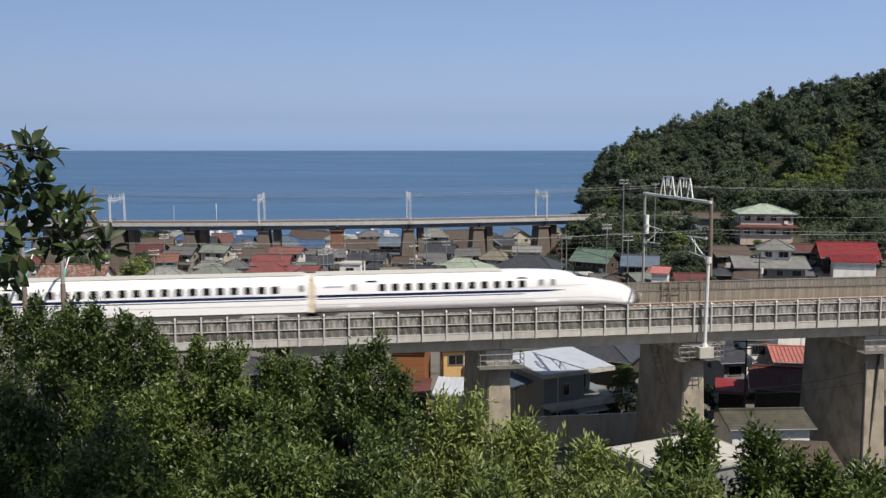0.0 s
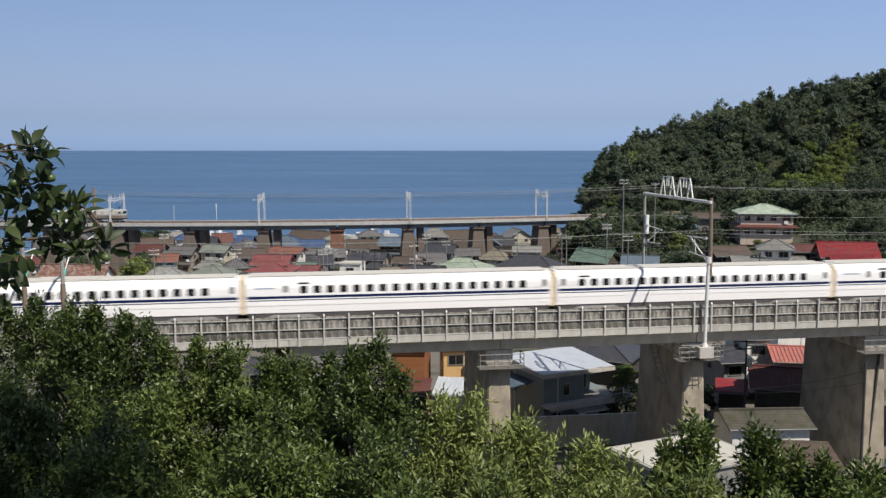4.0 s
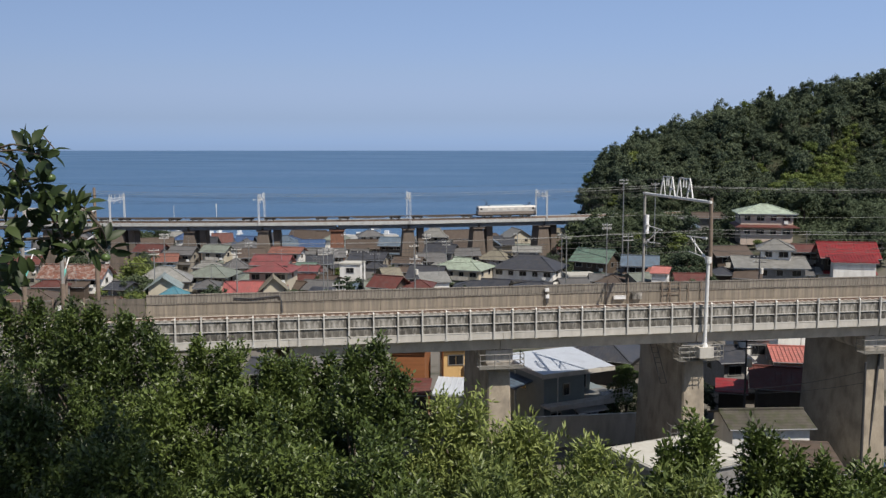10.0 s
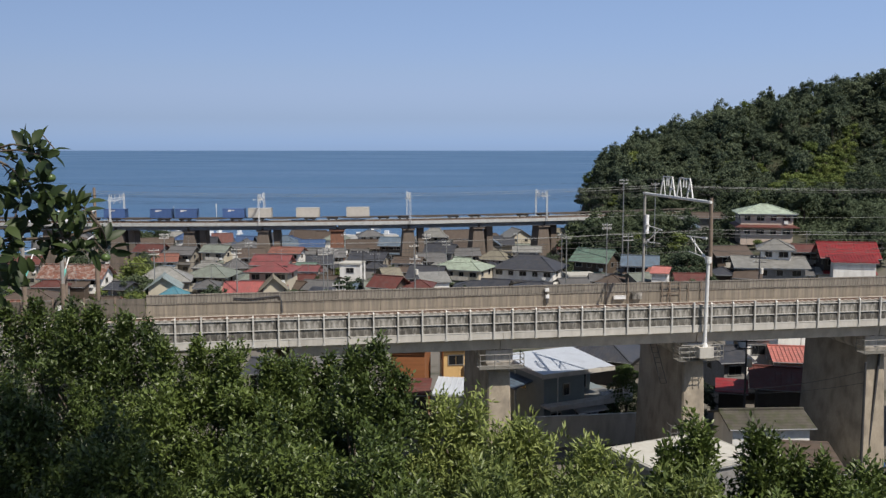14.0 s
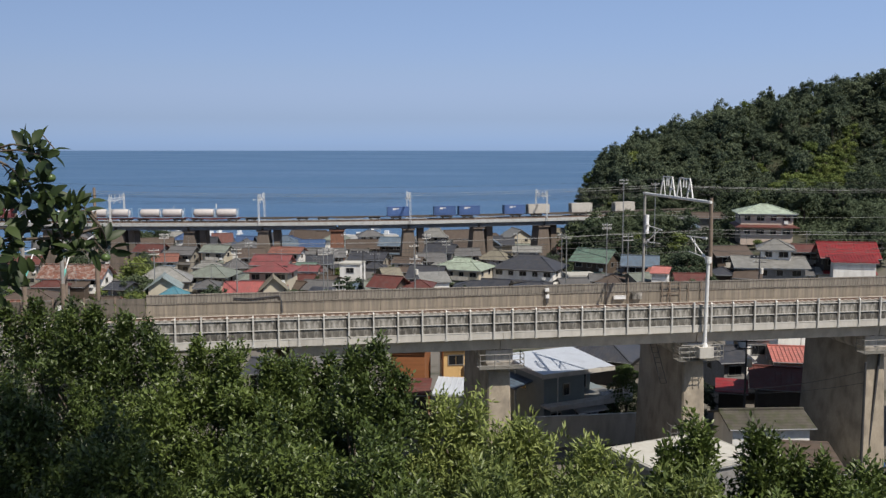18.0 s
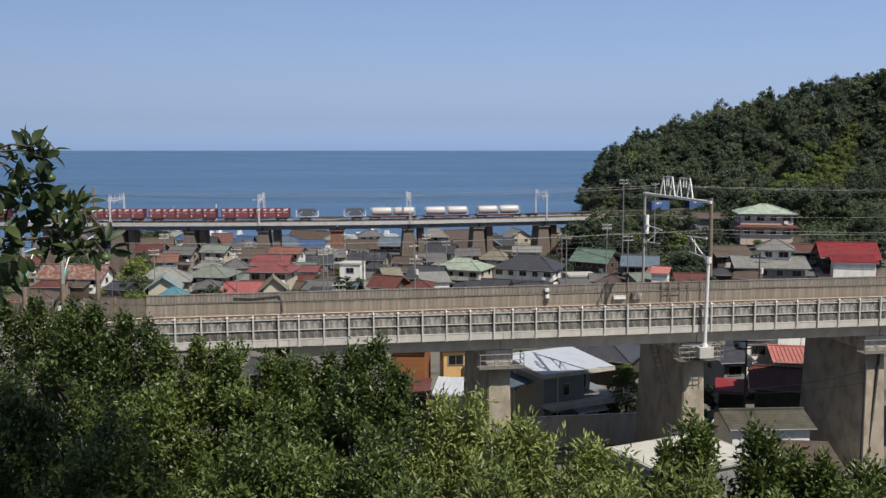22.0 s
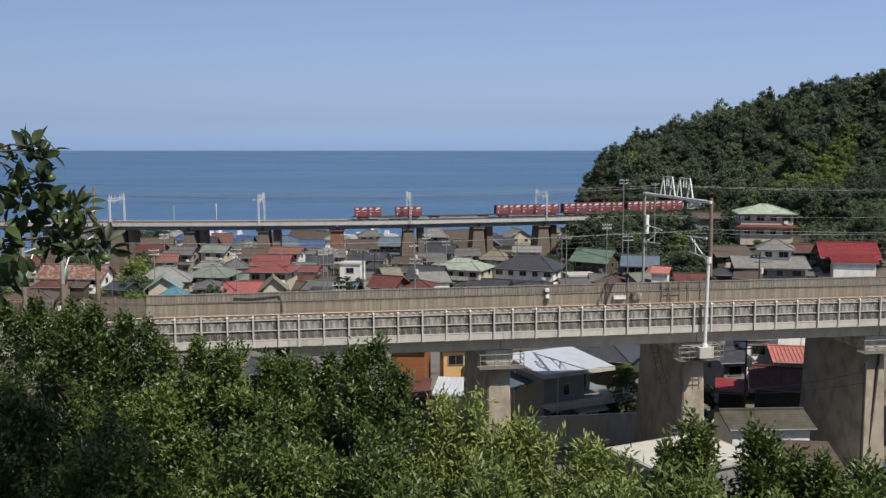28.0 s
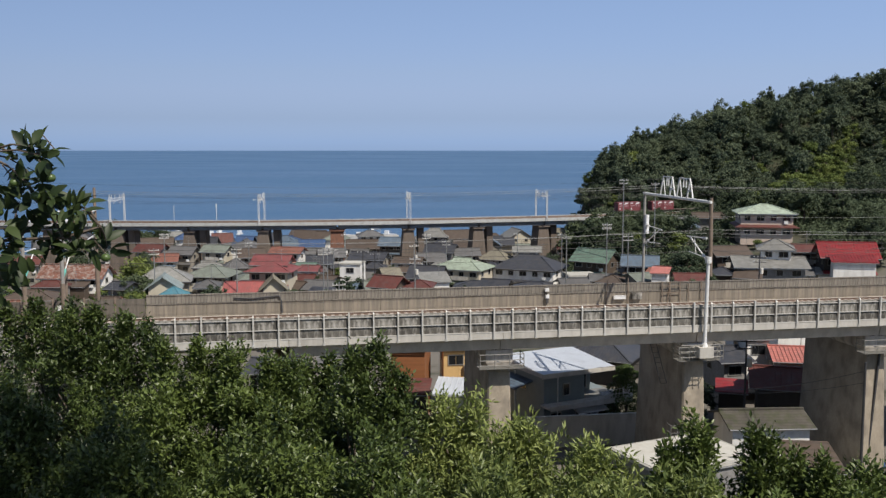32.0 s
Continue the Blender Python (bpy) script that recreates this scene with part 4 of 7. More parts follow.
def freight_parts():
    k = {}
    b = Shape()
    for x in (-1.0, 1.0):
        b.tube((x, -0.9, 0.56), (x, -0.75, 0.56), 0.42, n=12).tube((x, 0.75, 0.56), (x, 0.9, 0.56), 0.42, n=12)
    b.box(-1.6, 1.6, -1.1, -0.95, 0.45, 0.75).box(-1.6, 1.6, 0.95, 1.1, 0.45, 0.75).box(-0.4, 0.4, -1.1, 1.1, 0.5, 0.85)
    k["bogie"] = b.mesh("bogie", FM["bogie"])
    for name, n, mt in (("flat", 9.85, "wagon"), ("short", 7.1, "wagon_red")):
        g = Shape().box(-n, n, -1.25, 1.25, 0.9, 1.02)
        for d in (-1.25, 1.13):
            g.loft([[(x, d, z), (x, d + 0.12, z), (x, d + 0.12, 1.02), (x, d, 1.02)] for x, z in ((-n, 0.85), (-n * 0.55, 0.85), (-n * 0.35, 0.55), (n * 0.35, 0.55), (n * 0.55, 0.85), (n, 0.85))])
        for x in (-n - 0.35, n):
            g.box(x, x + 0.35, -0.18, 0.18, 0.75, 0.95)
        g.box(-1.4, 0.6, -1.0, -0.5, 0.45, 0.85)
        k[name] = g.mesh("underframe", FM[mt])
    def ribbed(n, h, mt, step=0.4):
        g = Shape().box(-n / 2, n / 2, -1.2, 1.2, 0.06, h)
        for x in np.arange(-n / 2 + 0.2, n / 2 - 0.1, step):
            g.box(x, x + step * 0.45, -1.235, -1.2, 0.2, h - 0.12)
        for x in (-n / 2, n / 2 - 0.14):
            g.box(x, x + 0.14, -1.25, 1.25, 0.0, h)
        g.box(-n / 2, n / 2, -1.25, -1.2, h - 0.12, h + 0.02).box(-n / 2, n / 2, -1.25, -1.2, 0.0, 0.16)
        return g.mesh("container", FM[mt])
    k["red"], k["blue"], k["grey"] = ribbed(3.66, 2.5, "red", 0.35), ribbed(6.06, 2.5, "blue"), ribbed(6.4, 2.55, "grey")
    y = -1.262
    g = Shape()
    g.poly([(-1.5, y, 1.95), (-0.7, y, 1.95), (-0.7, y, 2.35), (-1.5, y, 2.35)])
    g.poly([(0.1, y, 1.7), (1.5, y, 2.05), (1.55, y, 2.4), (0.5, y, 2.4)])
    k["mark_a"] = g.mesh("marking", FM["mark"])
    g = Shape().poly([(-1.4, y, 1.35), (-0.3, y, 1.35), (-0.3, y, 1.45), (-1.4, y, 1.45)]).poly([(0.3, y, 1.3), (1.4, y, 1.3), (1.4, y, 1.38), (0.3, y, 1.38)])
    g.poly([(-1.35, y, 0.35), (-1.0, y, 0.35), (-1.0, y, 0.8), (-1.35, y, 0.8)])
    k["mark_b"] = g.mesh("lettering_bars", FM["mark"])
    g = Shape().poly([(-1.6, y, 1.7), (-0.6, y, 1.7), (-0.45, y, 2.2), (-1.4, y, 2.2)]).poly([(-0.4, y, 1.9), (0.2, y, 1.9), (0.25, y, 2.15), (-0.35, y, 2.15)])
    k["mark_c"] = g.mesh("marking", FM["mark"])
    n = 2.95
    rings = []
    for x, r in ((-n, 0.35), (-n + 0.12, 0.75), (-n + 0.35, 1.0), (-n + 0.6, 1.08), (n - 0.6, 1.08), (n - 0.35, 1.0), (n - 0.12, 0.75), (n, 0.35)):
        rings.append([(x, r * math.cos(a), 1.3 + r * math.sin(a)) for a in [2 * math.pi * i / 20 for i in range(20)]])
    k["tank"] = Shape().loft(rings).mesh("tank", FM["tank"], True)
    g = Shape()
    for x in (-3.0, 3.0):
        for d in (-1.15, 1.15):
            g.bar((x, d, 0), (x, d, 2.55), 0.12, 0.12)
        for z in (0.06, 2.5):
            g.bar((x, -1.15, z), (x, 1.15, z), 0.12, 0.12)
        g.bar((x, -1.15, 0.1), (x, 1.15, 2.4), 0.07, 0.07)
    for d in (-1.15, 1.15):
        g.bar((-3, d, 0.08), (3, d, 0.08), 0.12, 0.14)
    g.bar((-1.6, 0, 2.48), (1.6, 0, 2.48), 0.5, 0.05)
    k["tank_frame"] = g.mesh("tank_frame", FM["tank_frame"])
    g = Shape().loft([[(-a, -1.0, z), (a, -1.0, z), (a, 1.0, z), (-a, 1.0, z)] for z, a in ((0.2, 1.2), (0.7, 1.9), (1.5, 2.5), (2.1, 2.5), (2.3, 1.6))])
    k["hopper"] = g.mesh("hopper", FM["frame"])
    g = Shape()
    for x in (-3.0, 3.0):
        for d in (-1.15, 1.15):
            g.bar((x, d, 0), (x, d, 1.7), 0.16, 0.16)
    g.bar((-3, -1.15, 0.1), (-1.2, -1.15, 1.6), 0.1, 0.1).bar((3, -1.15, 0.1), (1.2, -1.15, 1.6), 0.1, 0.1).bar((-3, -1.15, 0.1), (3, -1.15, 0.1), 0.12, 0.12)
    k["hopper_frame"] = g.mesh("hopper_frame", M["white_steel"])
    return k


LOCO_ROOF = mat("blue_grey_locomotive_roof", (0.34, 0.43, 0.48), 0.6, vary=0.2)


def freight_train():
    """Every vehicle with the distance of its middle behind the head of the train."""
    k = freight_parts()
    out = []
    lo = thing("locomotive", Matrix.Identity(4), "pale grey electric locomotive with blue grey roof pulling the freight train", "locomotive")
    g = Shape().loft([[(x, -1.45, z0), (x, 1.45, z0), (x, 1.45, 2.9), (x, 1.25, z1), (x, -1.25, z1), (x, -1.45, 2.9)] for x, z0, z1 in ((-8.4, 1.75, 3.2), (-8.0, 1.75, 3.3), (8.0, 1.75, 3.3), (8.4, 1.75, 3.2))])
    part("body", g, FM["cream"], lo)
    part("lower_body", Shape().box(-8.5, 8.5, -1.43, 1.43, 0.95, 1.74), FM["loco_low"], lo, "grey lower body band")
    part("frame", Shape().box(-8.6, 8.6, -1.3, 1.3, 0.6, 0.94).box(-9.0, -8.6, -0.2, 0.2, 0.7, 0.95).box(8.6, 9.0, -0.2, 0.2, 0.7, 0.95), FM["bogie"], lo)
    for x in (-7.6, 7.6):
        part("cab_window", Shape().box(x - 0.32, x + 0.32, -1.47, -1.44, 2.3, 2.75), M["glass"], lo)
    for x in (-8.45, 8.41):
        part("windscreen", Shape().box(x, x + 0.04, -1.1, 1.1, 2.2, 2.85), M["glass"], lo)
    for x in (-5.2, -3.0, -0.8, 1.4, 3.6, 5.6):
        part("louvre", Shape().box(x - 0.6, x + 0.6, -1.465, -1.44, 2.1, 2.7), M["train_roof"], lo)
    for x in (-5.6, 0.0, 5.6):
        part("bogie", k["bogie"], None, lo, at=Matrix.Translation((x, 0, 0)))
    part("roof_gear", Shape().box(-5.0, 5.0, -0.9, 0.9, 3.3, 3.55).box(-7.4, -5.8, -0.8, 0.8, 3.28, 3.42).box(5.8, 7.4, -0.8, 0.8, 3.28, 3.42), LOCO_ROOF, lo)
    for x in (-6.4, 6.4):
        g = Shape().bar((x, 0, 3.4), (x + 0.9, 0, 4.1), 0.9, 0.06).bar((x + 0.9, 0, 4.1), (x, 0, 4.8 if x < 0 else 4.2), 0.6, 0.05).bar((x, -0.9, 4.8 if x < 0 else 4.2), (x, 0.9, 4.8 if x < 0 else 4.2), 0.3, 0.06)
        part("pantograph", g, M["dark_steel"], lo)
    out.append((lo, -8.8))

    def wagon(back, load, label):
        short = load == "tanks"
        w = thing("container_wagon", Matrix.Identity(4), label, "freight wagon", "wagons of the freight train")
        part("underframe", k["short" if short else "flat"], None, w)
        for x in ((-5.0, 5.0) if short else (-7.1, 7.1)):
            part("bogie", k["bogie"], None, w, at=Matrix.Translation((x, 0, 0)))
        def put(name, mesh_, x, marks=()):
            c = part(name, k[mesh_], None, w, at=Matrix.Translation((x, 0, 1.03)))
            for mk in marks:
                part(k[mk].name.split(".")[0], k[mk], None, c)
        if load == "reds":
            for i in range(5):
                put("container", "red", -7.56 + 3.78 * i, ("mark_a", "mark_b"))
        elif load == "four_reds":
            for x in (-7.56, -3.78, 3.78, 7.56):
                put("container", "red", x, ("mark_a", "mark_b"))
        elif load == "grey_one":
            put("container", "grey", 0.0)
        elif load == "grey_two":
            for x in (-6.6, 6.6):
                put("container", "grey", x)
        elif load == "blue_two":
            for x in (-6.6, 6.6):
                put("container", "blue", x, ("mark_c",))
        elif load == "tanks":
            for x in (-3.15, 3.15):
                put("tank", "tank", x)
                put("tank_frame", "tank_frame", x)
        elif load == "hoppers":
            for x in (-6.6, 6.6):
                put("hopper", "hopper", x)
                put("hopper_frame", "hopper_frame", x)
        out.append((w, back))

    for i in range(5):
        wagon(-27.5 - 20.4 * i, "", "empty brown container flat wagon")
    wagon(-128.8, "grey_one", "brown flat wagon with one pale grey container")
    wagon(-149.2, "grey_two", "brown flat wagon with a pale grey container at each end")
    wagon(-169.6, "blue_two", "brown flat wagon with a blue container at each end")
    wagon(-189.8, "blue_two", "brown flat wagon with a blue container at each end")
    wagon(-210.1, "", "empty brown container flat wagon")
    wagon(-230.0, "", "empty brown container flat wagon")
    for b in (-247.0, -262.1, -277.2):
        wagon(b, "tanks", "short red wagon with two cream tank containers")
    wagon(-294.4, "hoppers", "brown flat wagon with two dark framed hopper containers")
    for b in (-315.2, -335.4, -355.6):
        wagon(b, "reds", "flat wagon loaded with five maroon and white containers")
    wagon(-375.7, "", "empty brown container flat wagon")
    wagon(-395.6, "four_reds", "flat wagon with four maroon and white containers")
    return out


near_viaduct()
near_portal(19.2, True)
plain_portal(-30.4, 8.6)
plain_portal(-27.9, 10.2)
near_wires()
far_viaduct()
for s in (-90.4, -50.3, -9.9, 28.3):
    far_portal(s)
far_wires()
BULLET = bullet_train()
FREIGHT = freight_train()

# ------------------------------------------------------------------ houses
def roof_mat(name, color, rough=0.6, vary=0.26, stain=(0.1, 0.09, 0.08), amount=0.45, spec=0.4):
    """Roof covering with dark joints between its courses."""
    m = mat(name, tuple(0.85 * c for c in color), rough, vary=vary, scale=0.9, fine=6, bump=0.3, stain=stain, stain_amount=amount, spec=spec, each=0.12)
    n, l = m.node_tree.nodes, m.node_tree.links
    b = n["Principled BSDF"]
    src = b.inputs["Base Color"].links[0].from_socket
    co, wv, mr, mx = n.new("ShaderNodeTexCoord"), n.new("ShaderNodeTexWave"), n.new("ShaderNodeMapRange"), n.new("ShaderNodeMix")
    wv.bands_direction = "Z"
    wv.inputs["Scale"].default_value, wv.inputs["Distortion"].default_value, wv.inputs["Detail"].default_value = 2.6, 0.8, 2
    l.new(co.outputs["Object"], wv.inputs["Vector"])
    mr.inputs["From Min"].default_value, mr.inputs["From Max"].default_value = 0.0, 0.35
    mr.inputs["To Min"].default_value, mr.inputs["To Max"].default_value = 0.28, 0.0
    l.new(wv.outputs["Color"], mr.inputs[0])
    mx.data_type = "RGBA"
    l.new(mr.outputs[0], mx.inputs[0])
    l.new(src, mx.inputs[6])
    mx.inputs[7].default_value = (0.03, 0.028, 0.026, 1)
    l.new(mx.outputs[2], b.inputs["Base Color"])
    return m


RF = {
    "red": roof_mat("red_metal_roof", (0.3, 0.03, 0.035), 0.5),
    "pink": roof_mat("faded_red_roof", (0.42, 0.125, 0.12), 0.6),
    "salmon": roof_mat("salmon_metal_roof", (0.55, 0.2, 0.17), 0.5),
    "rose": roof_mat("dusty_red_roof", (0.25, 0.078, 0.08), 0.55),
    "frost": roof_mat("pale_blue_grey_roof", (0.33, 0.4, 0.4), 0.5),
    "rust": roof_mat("rusty_tin_roof", (0.21, 0.095, 0.068), 0.7, 0.4, (0.36, 0.33, 0.3), 0.85),
    "maroon": roof_mat("dark_red_roof", (0.14, 0.045, 0.038), 0.6),
    "orange": roof_mat("orange_tile_roof", (0.28, 0.115, 0.085), 0.65),
    "green": roof_mat("green_metal_roof", (0.165, 0.255, 0.205), 0.5),
    "pale": roof_mat("pale_green_roof", (0.42, 0.5, 0.4), 0.5),
    "grey": roof_mat("grey_tile_roof", (0.145, 0.145, 0.148), 0.6),
    "grey_green": roof_mat("grey_green_roof", (0.22, 0.25, 0.215), 0.6),
    "silver": roof_mat("silver_tile_roof", (0.28, 0.28, 0.265), 0.5),
    "dark": roof_mat("dark_slate_roof", (0.055, 0.06, 0.075), 0.5),
    "brown": roof_mat("brown_tile_roof", (0.105, 0.078, 0.062), 0.65),
    "beige": roof_mat("weathered_beige_roof", (0.26, 0.24, 0.185), 0.7),
    "teal": roof_mat("teal_blue_roof", (0.1, 0.28, 0.36), 0.5),
    "blue": roof_mat("blue_metal_roof", (0.05, 0.1, 0.22), 0.5),
    "steel_blue": roof_mat("grey_blue_roof", (0.13, 0.18, 0.24), 0.5),
    "white": roof_mat("white_sheet_roof", (0.62, 0.61, 0.56), 0.6, 0.1, (0.4, 0.37, 0.3), 0.5),
    "moss": roof_mat("mossy_grey_roof", (0.085, 0.078, 0.066), 0.9, 0.35, (0.05, 0.06, 0.025), 0.8),
    "ice": mat("pale_blue_metal_roof", (0.5, 0.54, 0.6), 0.35, vary=0.08, scale=0.6, stain=(0.4, 0.43, 0.48), stain_amount=0.5),
}
WL = {
    "cream": mat("cream_render", (0.48, 0.44, 0.35), 0.85, vary=0.1, scale=0.8, stain=(0.4, 0.34, 0.26), stain_amount=0.4, stretch=(1, 1, 0.3)),
    "white": mat("white_render", (0.77, 0.765, 0.74), 0.8, vary=0.08, scale=0.8, stain=(0.45, 0.43, 0.4), stain_amount=0.4, stretch=(1, 1, 0.3)),
    "grey": mat("grey_siding", (0.24, 0.235, 0.23), 0.8, vary=0.12, stain=(0.13, 0.125, 0.12), stain_amount=0.5),
    "brown": mat("dark_brown_boards", (0.08, 0.06, 0.046), 0.85, vary=0.2, scale=1.5, stretch=(1, 1, 0.2)),
    "pink": mat("pinkish_render", (0.56, 0.46, 0.39), 0.85, vary=0.08, stain=(0.34, 0.28, 0.23), stain_amount=0.4),
    "yellow": mat("yellow_siding", (0.62, 0.42, 0.19), 0.7, vary=0.08),
    "orange": mat("orange_cedar_boards", (0.27, 0.11, 0.045), 0.65, vary=0.2, scale=1.0, stretch=(0.2, 0.2, 4)),
    "slate": mat("blue_grey_siding", (0.19, 0.225, 0.23), 0.6, vary=0.1, scale=1.0),
    "beige": mat("beige_render", (0.29, 0.265, 0.225), 0.85, vary=0.12, stain=(0.19, 0.165, 0.13), stain_amount=0.4),
    "dark": mat("dark_timber", (0.05, 0.045, 0.04), 0.85, vary=0.2),
}
WIN = {}
FOOT = []          # plan rectangles of the houses


def window_mesh(w, h):
    key = (round(w, 1), round(h, 1))
    if key not in WIN:
        w, h = key
        f = Shape()
        f.loft([[(-w / 2 + e, y, e), (w / 2 - e, y, e), (w / 2 - e, y, h - e), (-w / 2 + e, y, h - e)] for e, y in ((0, 0.02), (0, -0.08), (0.08, -0.08), (0.08, 0.02))], cap=False)
        p = Shape().box(0.025, w / 2 - 0.08, -0.035, 0.0, 0.08, h - 0.08)
        WIN[key] = f.mesh("window", M["sash"]), p.mesh("pane", M["glass"])
    return WIN[key]


def add_window(ob, x, y, z, turn, w=1.5, h=1.1):
    f, p = window_mesh(w, h)
    win = part("window", f, None, ob, at=pose(x, y, z, 0, 0, turn))
    part("pane", p, None, win)
    part("pane", p, None, win, at=Matrix.Translation((-w / 2 + 0.055, -0.02, 0)))


def roof_shape(w, d, rise, kind, over, thick=0.14):
    """Sloping sheets with thickness, ridge along x."""
    g = Shape()
    a, b = w / 2 + over, d / 2 + over
    drop = -rise * over / (d / 2)
    if kind == "hip":
        r = max(0.2, a - b * 0.95)
        top = [(-r, 0, rise), (r, 0, rise)]
        for faces in (((-a, -b, drop), (a, -b, drop), top[1], top[0]), ((a, b, drop), (-a, b, drop), top[0], top[1]), ((a, -b, drop), (a, b, drop), top[1]), ((-a, b, drop), (-a, -b, drop), top[0])):
            g.poly(faces)
        g.loft([[(-a, -b, z), (a, -b, z), (a, b, z), (-a, b, z)] for z in (drop - thick, drop - 0.004)])
        g.bar((-r, 0, rise + 0.05), (r, 0, rise + 0.05), 0.3, 0.16)
        for sx in (-1, 1):
            for sy in (-1, 1):
                g.bar((sx * r, 0, rise + 0.03), (sx * a, sy * b, drop + 0.04), 0.22, 0.12)
    elif kind == "gable":
        g.loft([[(x, -b, drop), (x, 0, rise), (x, b, drop), (x, b, drop - thick), (x, 0, rise - thick), (x, -b, drop - thick)] for x in (-a, a)])
        g.bar((-a, 0, rise + 0.05), (a, 0, rise + 0.05), 0.3, 0.16)
    elif kind == "shed":
        g.loft([[(x, -b, 0), (x, b, rise), (x, b, rise + thick), (x, -b, thick)] for x in (-a, a)])
    else:
        g.box(-a, a, -b, b, 0, thick + 0.1)
        g.box(-a + 0.25, a - 0.25, -b + 0.25, b - 0.25, thick + 0.1, thick + 0.13)
    return g


def house(x, y, w, d, rot, eave, rise, roof, wall, cover, label, base=None, over=0.8, ribs=0.0, skirt=None, windows=True, category="house", name="house", group="houses of the village"):
    """x, y: middle; eave: height of the eaves above sea level; rise: of the roof above them."""
    base = ground_z(x, y) - 0.4 if base is None else base
    hgt = eave - base
    t = thing(name, pose(x, y, base, 0, 0, rot), label, category, group)
    FOOT.append((x, y, w + 1.0, d + 1.0))
    g = Shape()
    if roof == "gable":
        g.loft([[(sx, -d / 2, 0), (sx, d / 2, 0), (sx, d / 2, hgt), (sx, 0, hgt + rise - 0.16), (sx, -d / 2, hgt)] for sx in (-w / 2, w / 2)])
    elif roof == "shed":
        g.loft([[(sx, -d / 2, 0), (sx, d / 2, 0), (sx, d / 2, hgt + rise), (sx, -d / 2, hgt)] for sx in (-w / 2, w / 2)])
    else:
        g.box(-w / 2, w / 2, -d / 2, d / 2, 0, hgt)
    part("wall", g, WL[wall], t)
    rf = part("roof", roof_shape(w, d, rise, roof, over), RF[cover], t, at=Matrix.Translation((0, 0, hgt)))
    if ribs:
        g = Shape()
        a, b = w / 2 + over, d / 2 + over
        drop = -rise * over / (d / 2)
        for i in range(int(2 * a / ribs) + 1):
            xx = -a + i * ribs
            if roof == "gable":
                g.bar((xx, -b, drop + 0.03), (xx, 0, rise + 0.03), 0.06, 0.07)
            elif roof == "shed":
                g.bar((xx, -b, 0.17), (xx, b, rise + 0.17), 0.06, 0.07)
            else:
                r = max(0.2, a - b * 0.95)
                k = 1.0 if abs(xx) <= r else (a - abs(xx)) / (a - r)
                g.bar((xx, -b, drop + 0.03), (xx, -b + k * b, drop + (rise - drop) * k + 0.03), 0.06, 0.07)
        tagged(part("roof_ribs", g, RF[cover], rf), kind="stuff")
    g = Shape()
    drop = -rise * over / (d / 2) if roof in ("hip", "gable") else 0
    g.tube((-w / 2 - over, -d / 2 - over - 0.05, hgt + drop - 0.06), (w / 2 + over, -d / 2 - over - 0.05, hgt + drop - 0.06), 0.06, n=6)
    part("gutter", g, M["girder"], t)
    if skirt:
        g = Shape().loft([[(-w / 2 - e, -d / 2 - e, z), (w / 2 + e, -d / 2 - e, z), (w / 2 + e, d / 2 + e, z), (-w / 2 - e, d / 2 + e, z)] for z, e in ((hgt - 3.1, 1.1), (hgt - 2.95, 1.1), (hgt - 2.5, 0.02))])
        part("lower_roof", g, RF[skirt], t)
    k_extra = windows and int(x * 7 + y * 3) % 3 == 0
    if roof == "hip" and rise > 0.9 and w + 2 * over - 0.95 * (d + 2 * over) > 2.4 and w < 13:
        # gablet on the upper half of the hip roof
        r = max(0.2, w / 2 + over - (d / 2 + over) * 0.95)
        e = 0.42 * d / 2
        za = rise * 0.62
        g = Shape().loft([[(sx, -e, za), (sx, 0, rise + 0.25), (sx, e, za), (sx, e, za - 0.1), (sx, 0, rise + 0.1), (sx, -e, za - 0.1)] for sx in (-r - 0.45, r + 0.45)])
        g.bar((-r - 0.5, 0, rise + 0.3), (r + 0.5, 0, rise + 0.3), 0.28, 0.2)
        part("gablet_roof", g, RF[cover], t, at=Matrix.Translation((0, 0, hgt)))
    if hgt > 5.4 and roof in ("gable", "hip") and not skirt:
        g = Shape().loft([[(sx, -d / 2 - 0.95, hgt - 3.05), (sx, -d / 2, hgt - 2.68), (sx, -d / 2, hgt - 2.58), (sx, -d / 2 - 0.95, hgt - 2.95)] for sx in (-w / 2 - 0.2, w / 2 + 0.2)])
        part("pent_roof", g, RF[cover], t)
    if windows and hgt > 3.0 and wall in ("cream", "white", "beige") and int(x * 11 + y) % 2:
        part("wainscot", Shape().box(-w / 2 - 0.03, w / 2 + 0.03, -d / 2 - 0.03, d / 2 + 0.03, 0.0, min(1.2, hgt * 0.3)), WL["brown"], t, "dark boarded lower wall")
    if y > 150 and roof in ("gable", "hip"):
        part("eave_board", Shape().box(-w / 2 - over * 0.9, w / 2 + over * 0.9, -d / 2 - over - 0.01, -d / 2 - over + 0.05, hgt - rise * over / (d / 2) - 0.26, hgt - rise * over / (d / 2) - 0.13), M["girder_white"] if int(x * 13) % 2 else WL["brown"], t)
    if windows and int(x * 3 + y * 5) % 2 == 0:
        part("air_conditioner", Shape().box(w * 0.32, w * 0.32 + 0.8, -d / 2 - 0.4, -d / 2 - 0.08, max(0.4, hgt - 2.3), max(0.4, hgt - 2.3) + 0.6, 0.04), M["insulator"], t)
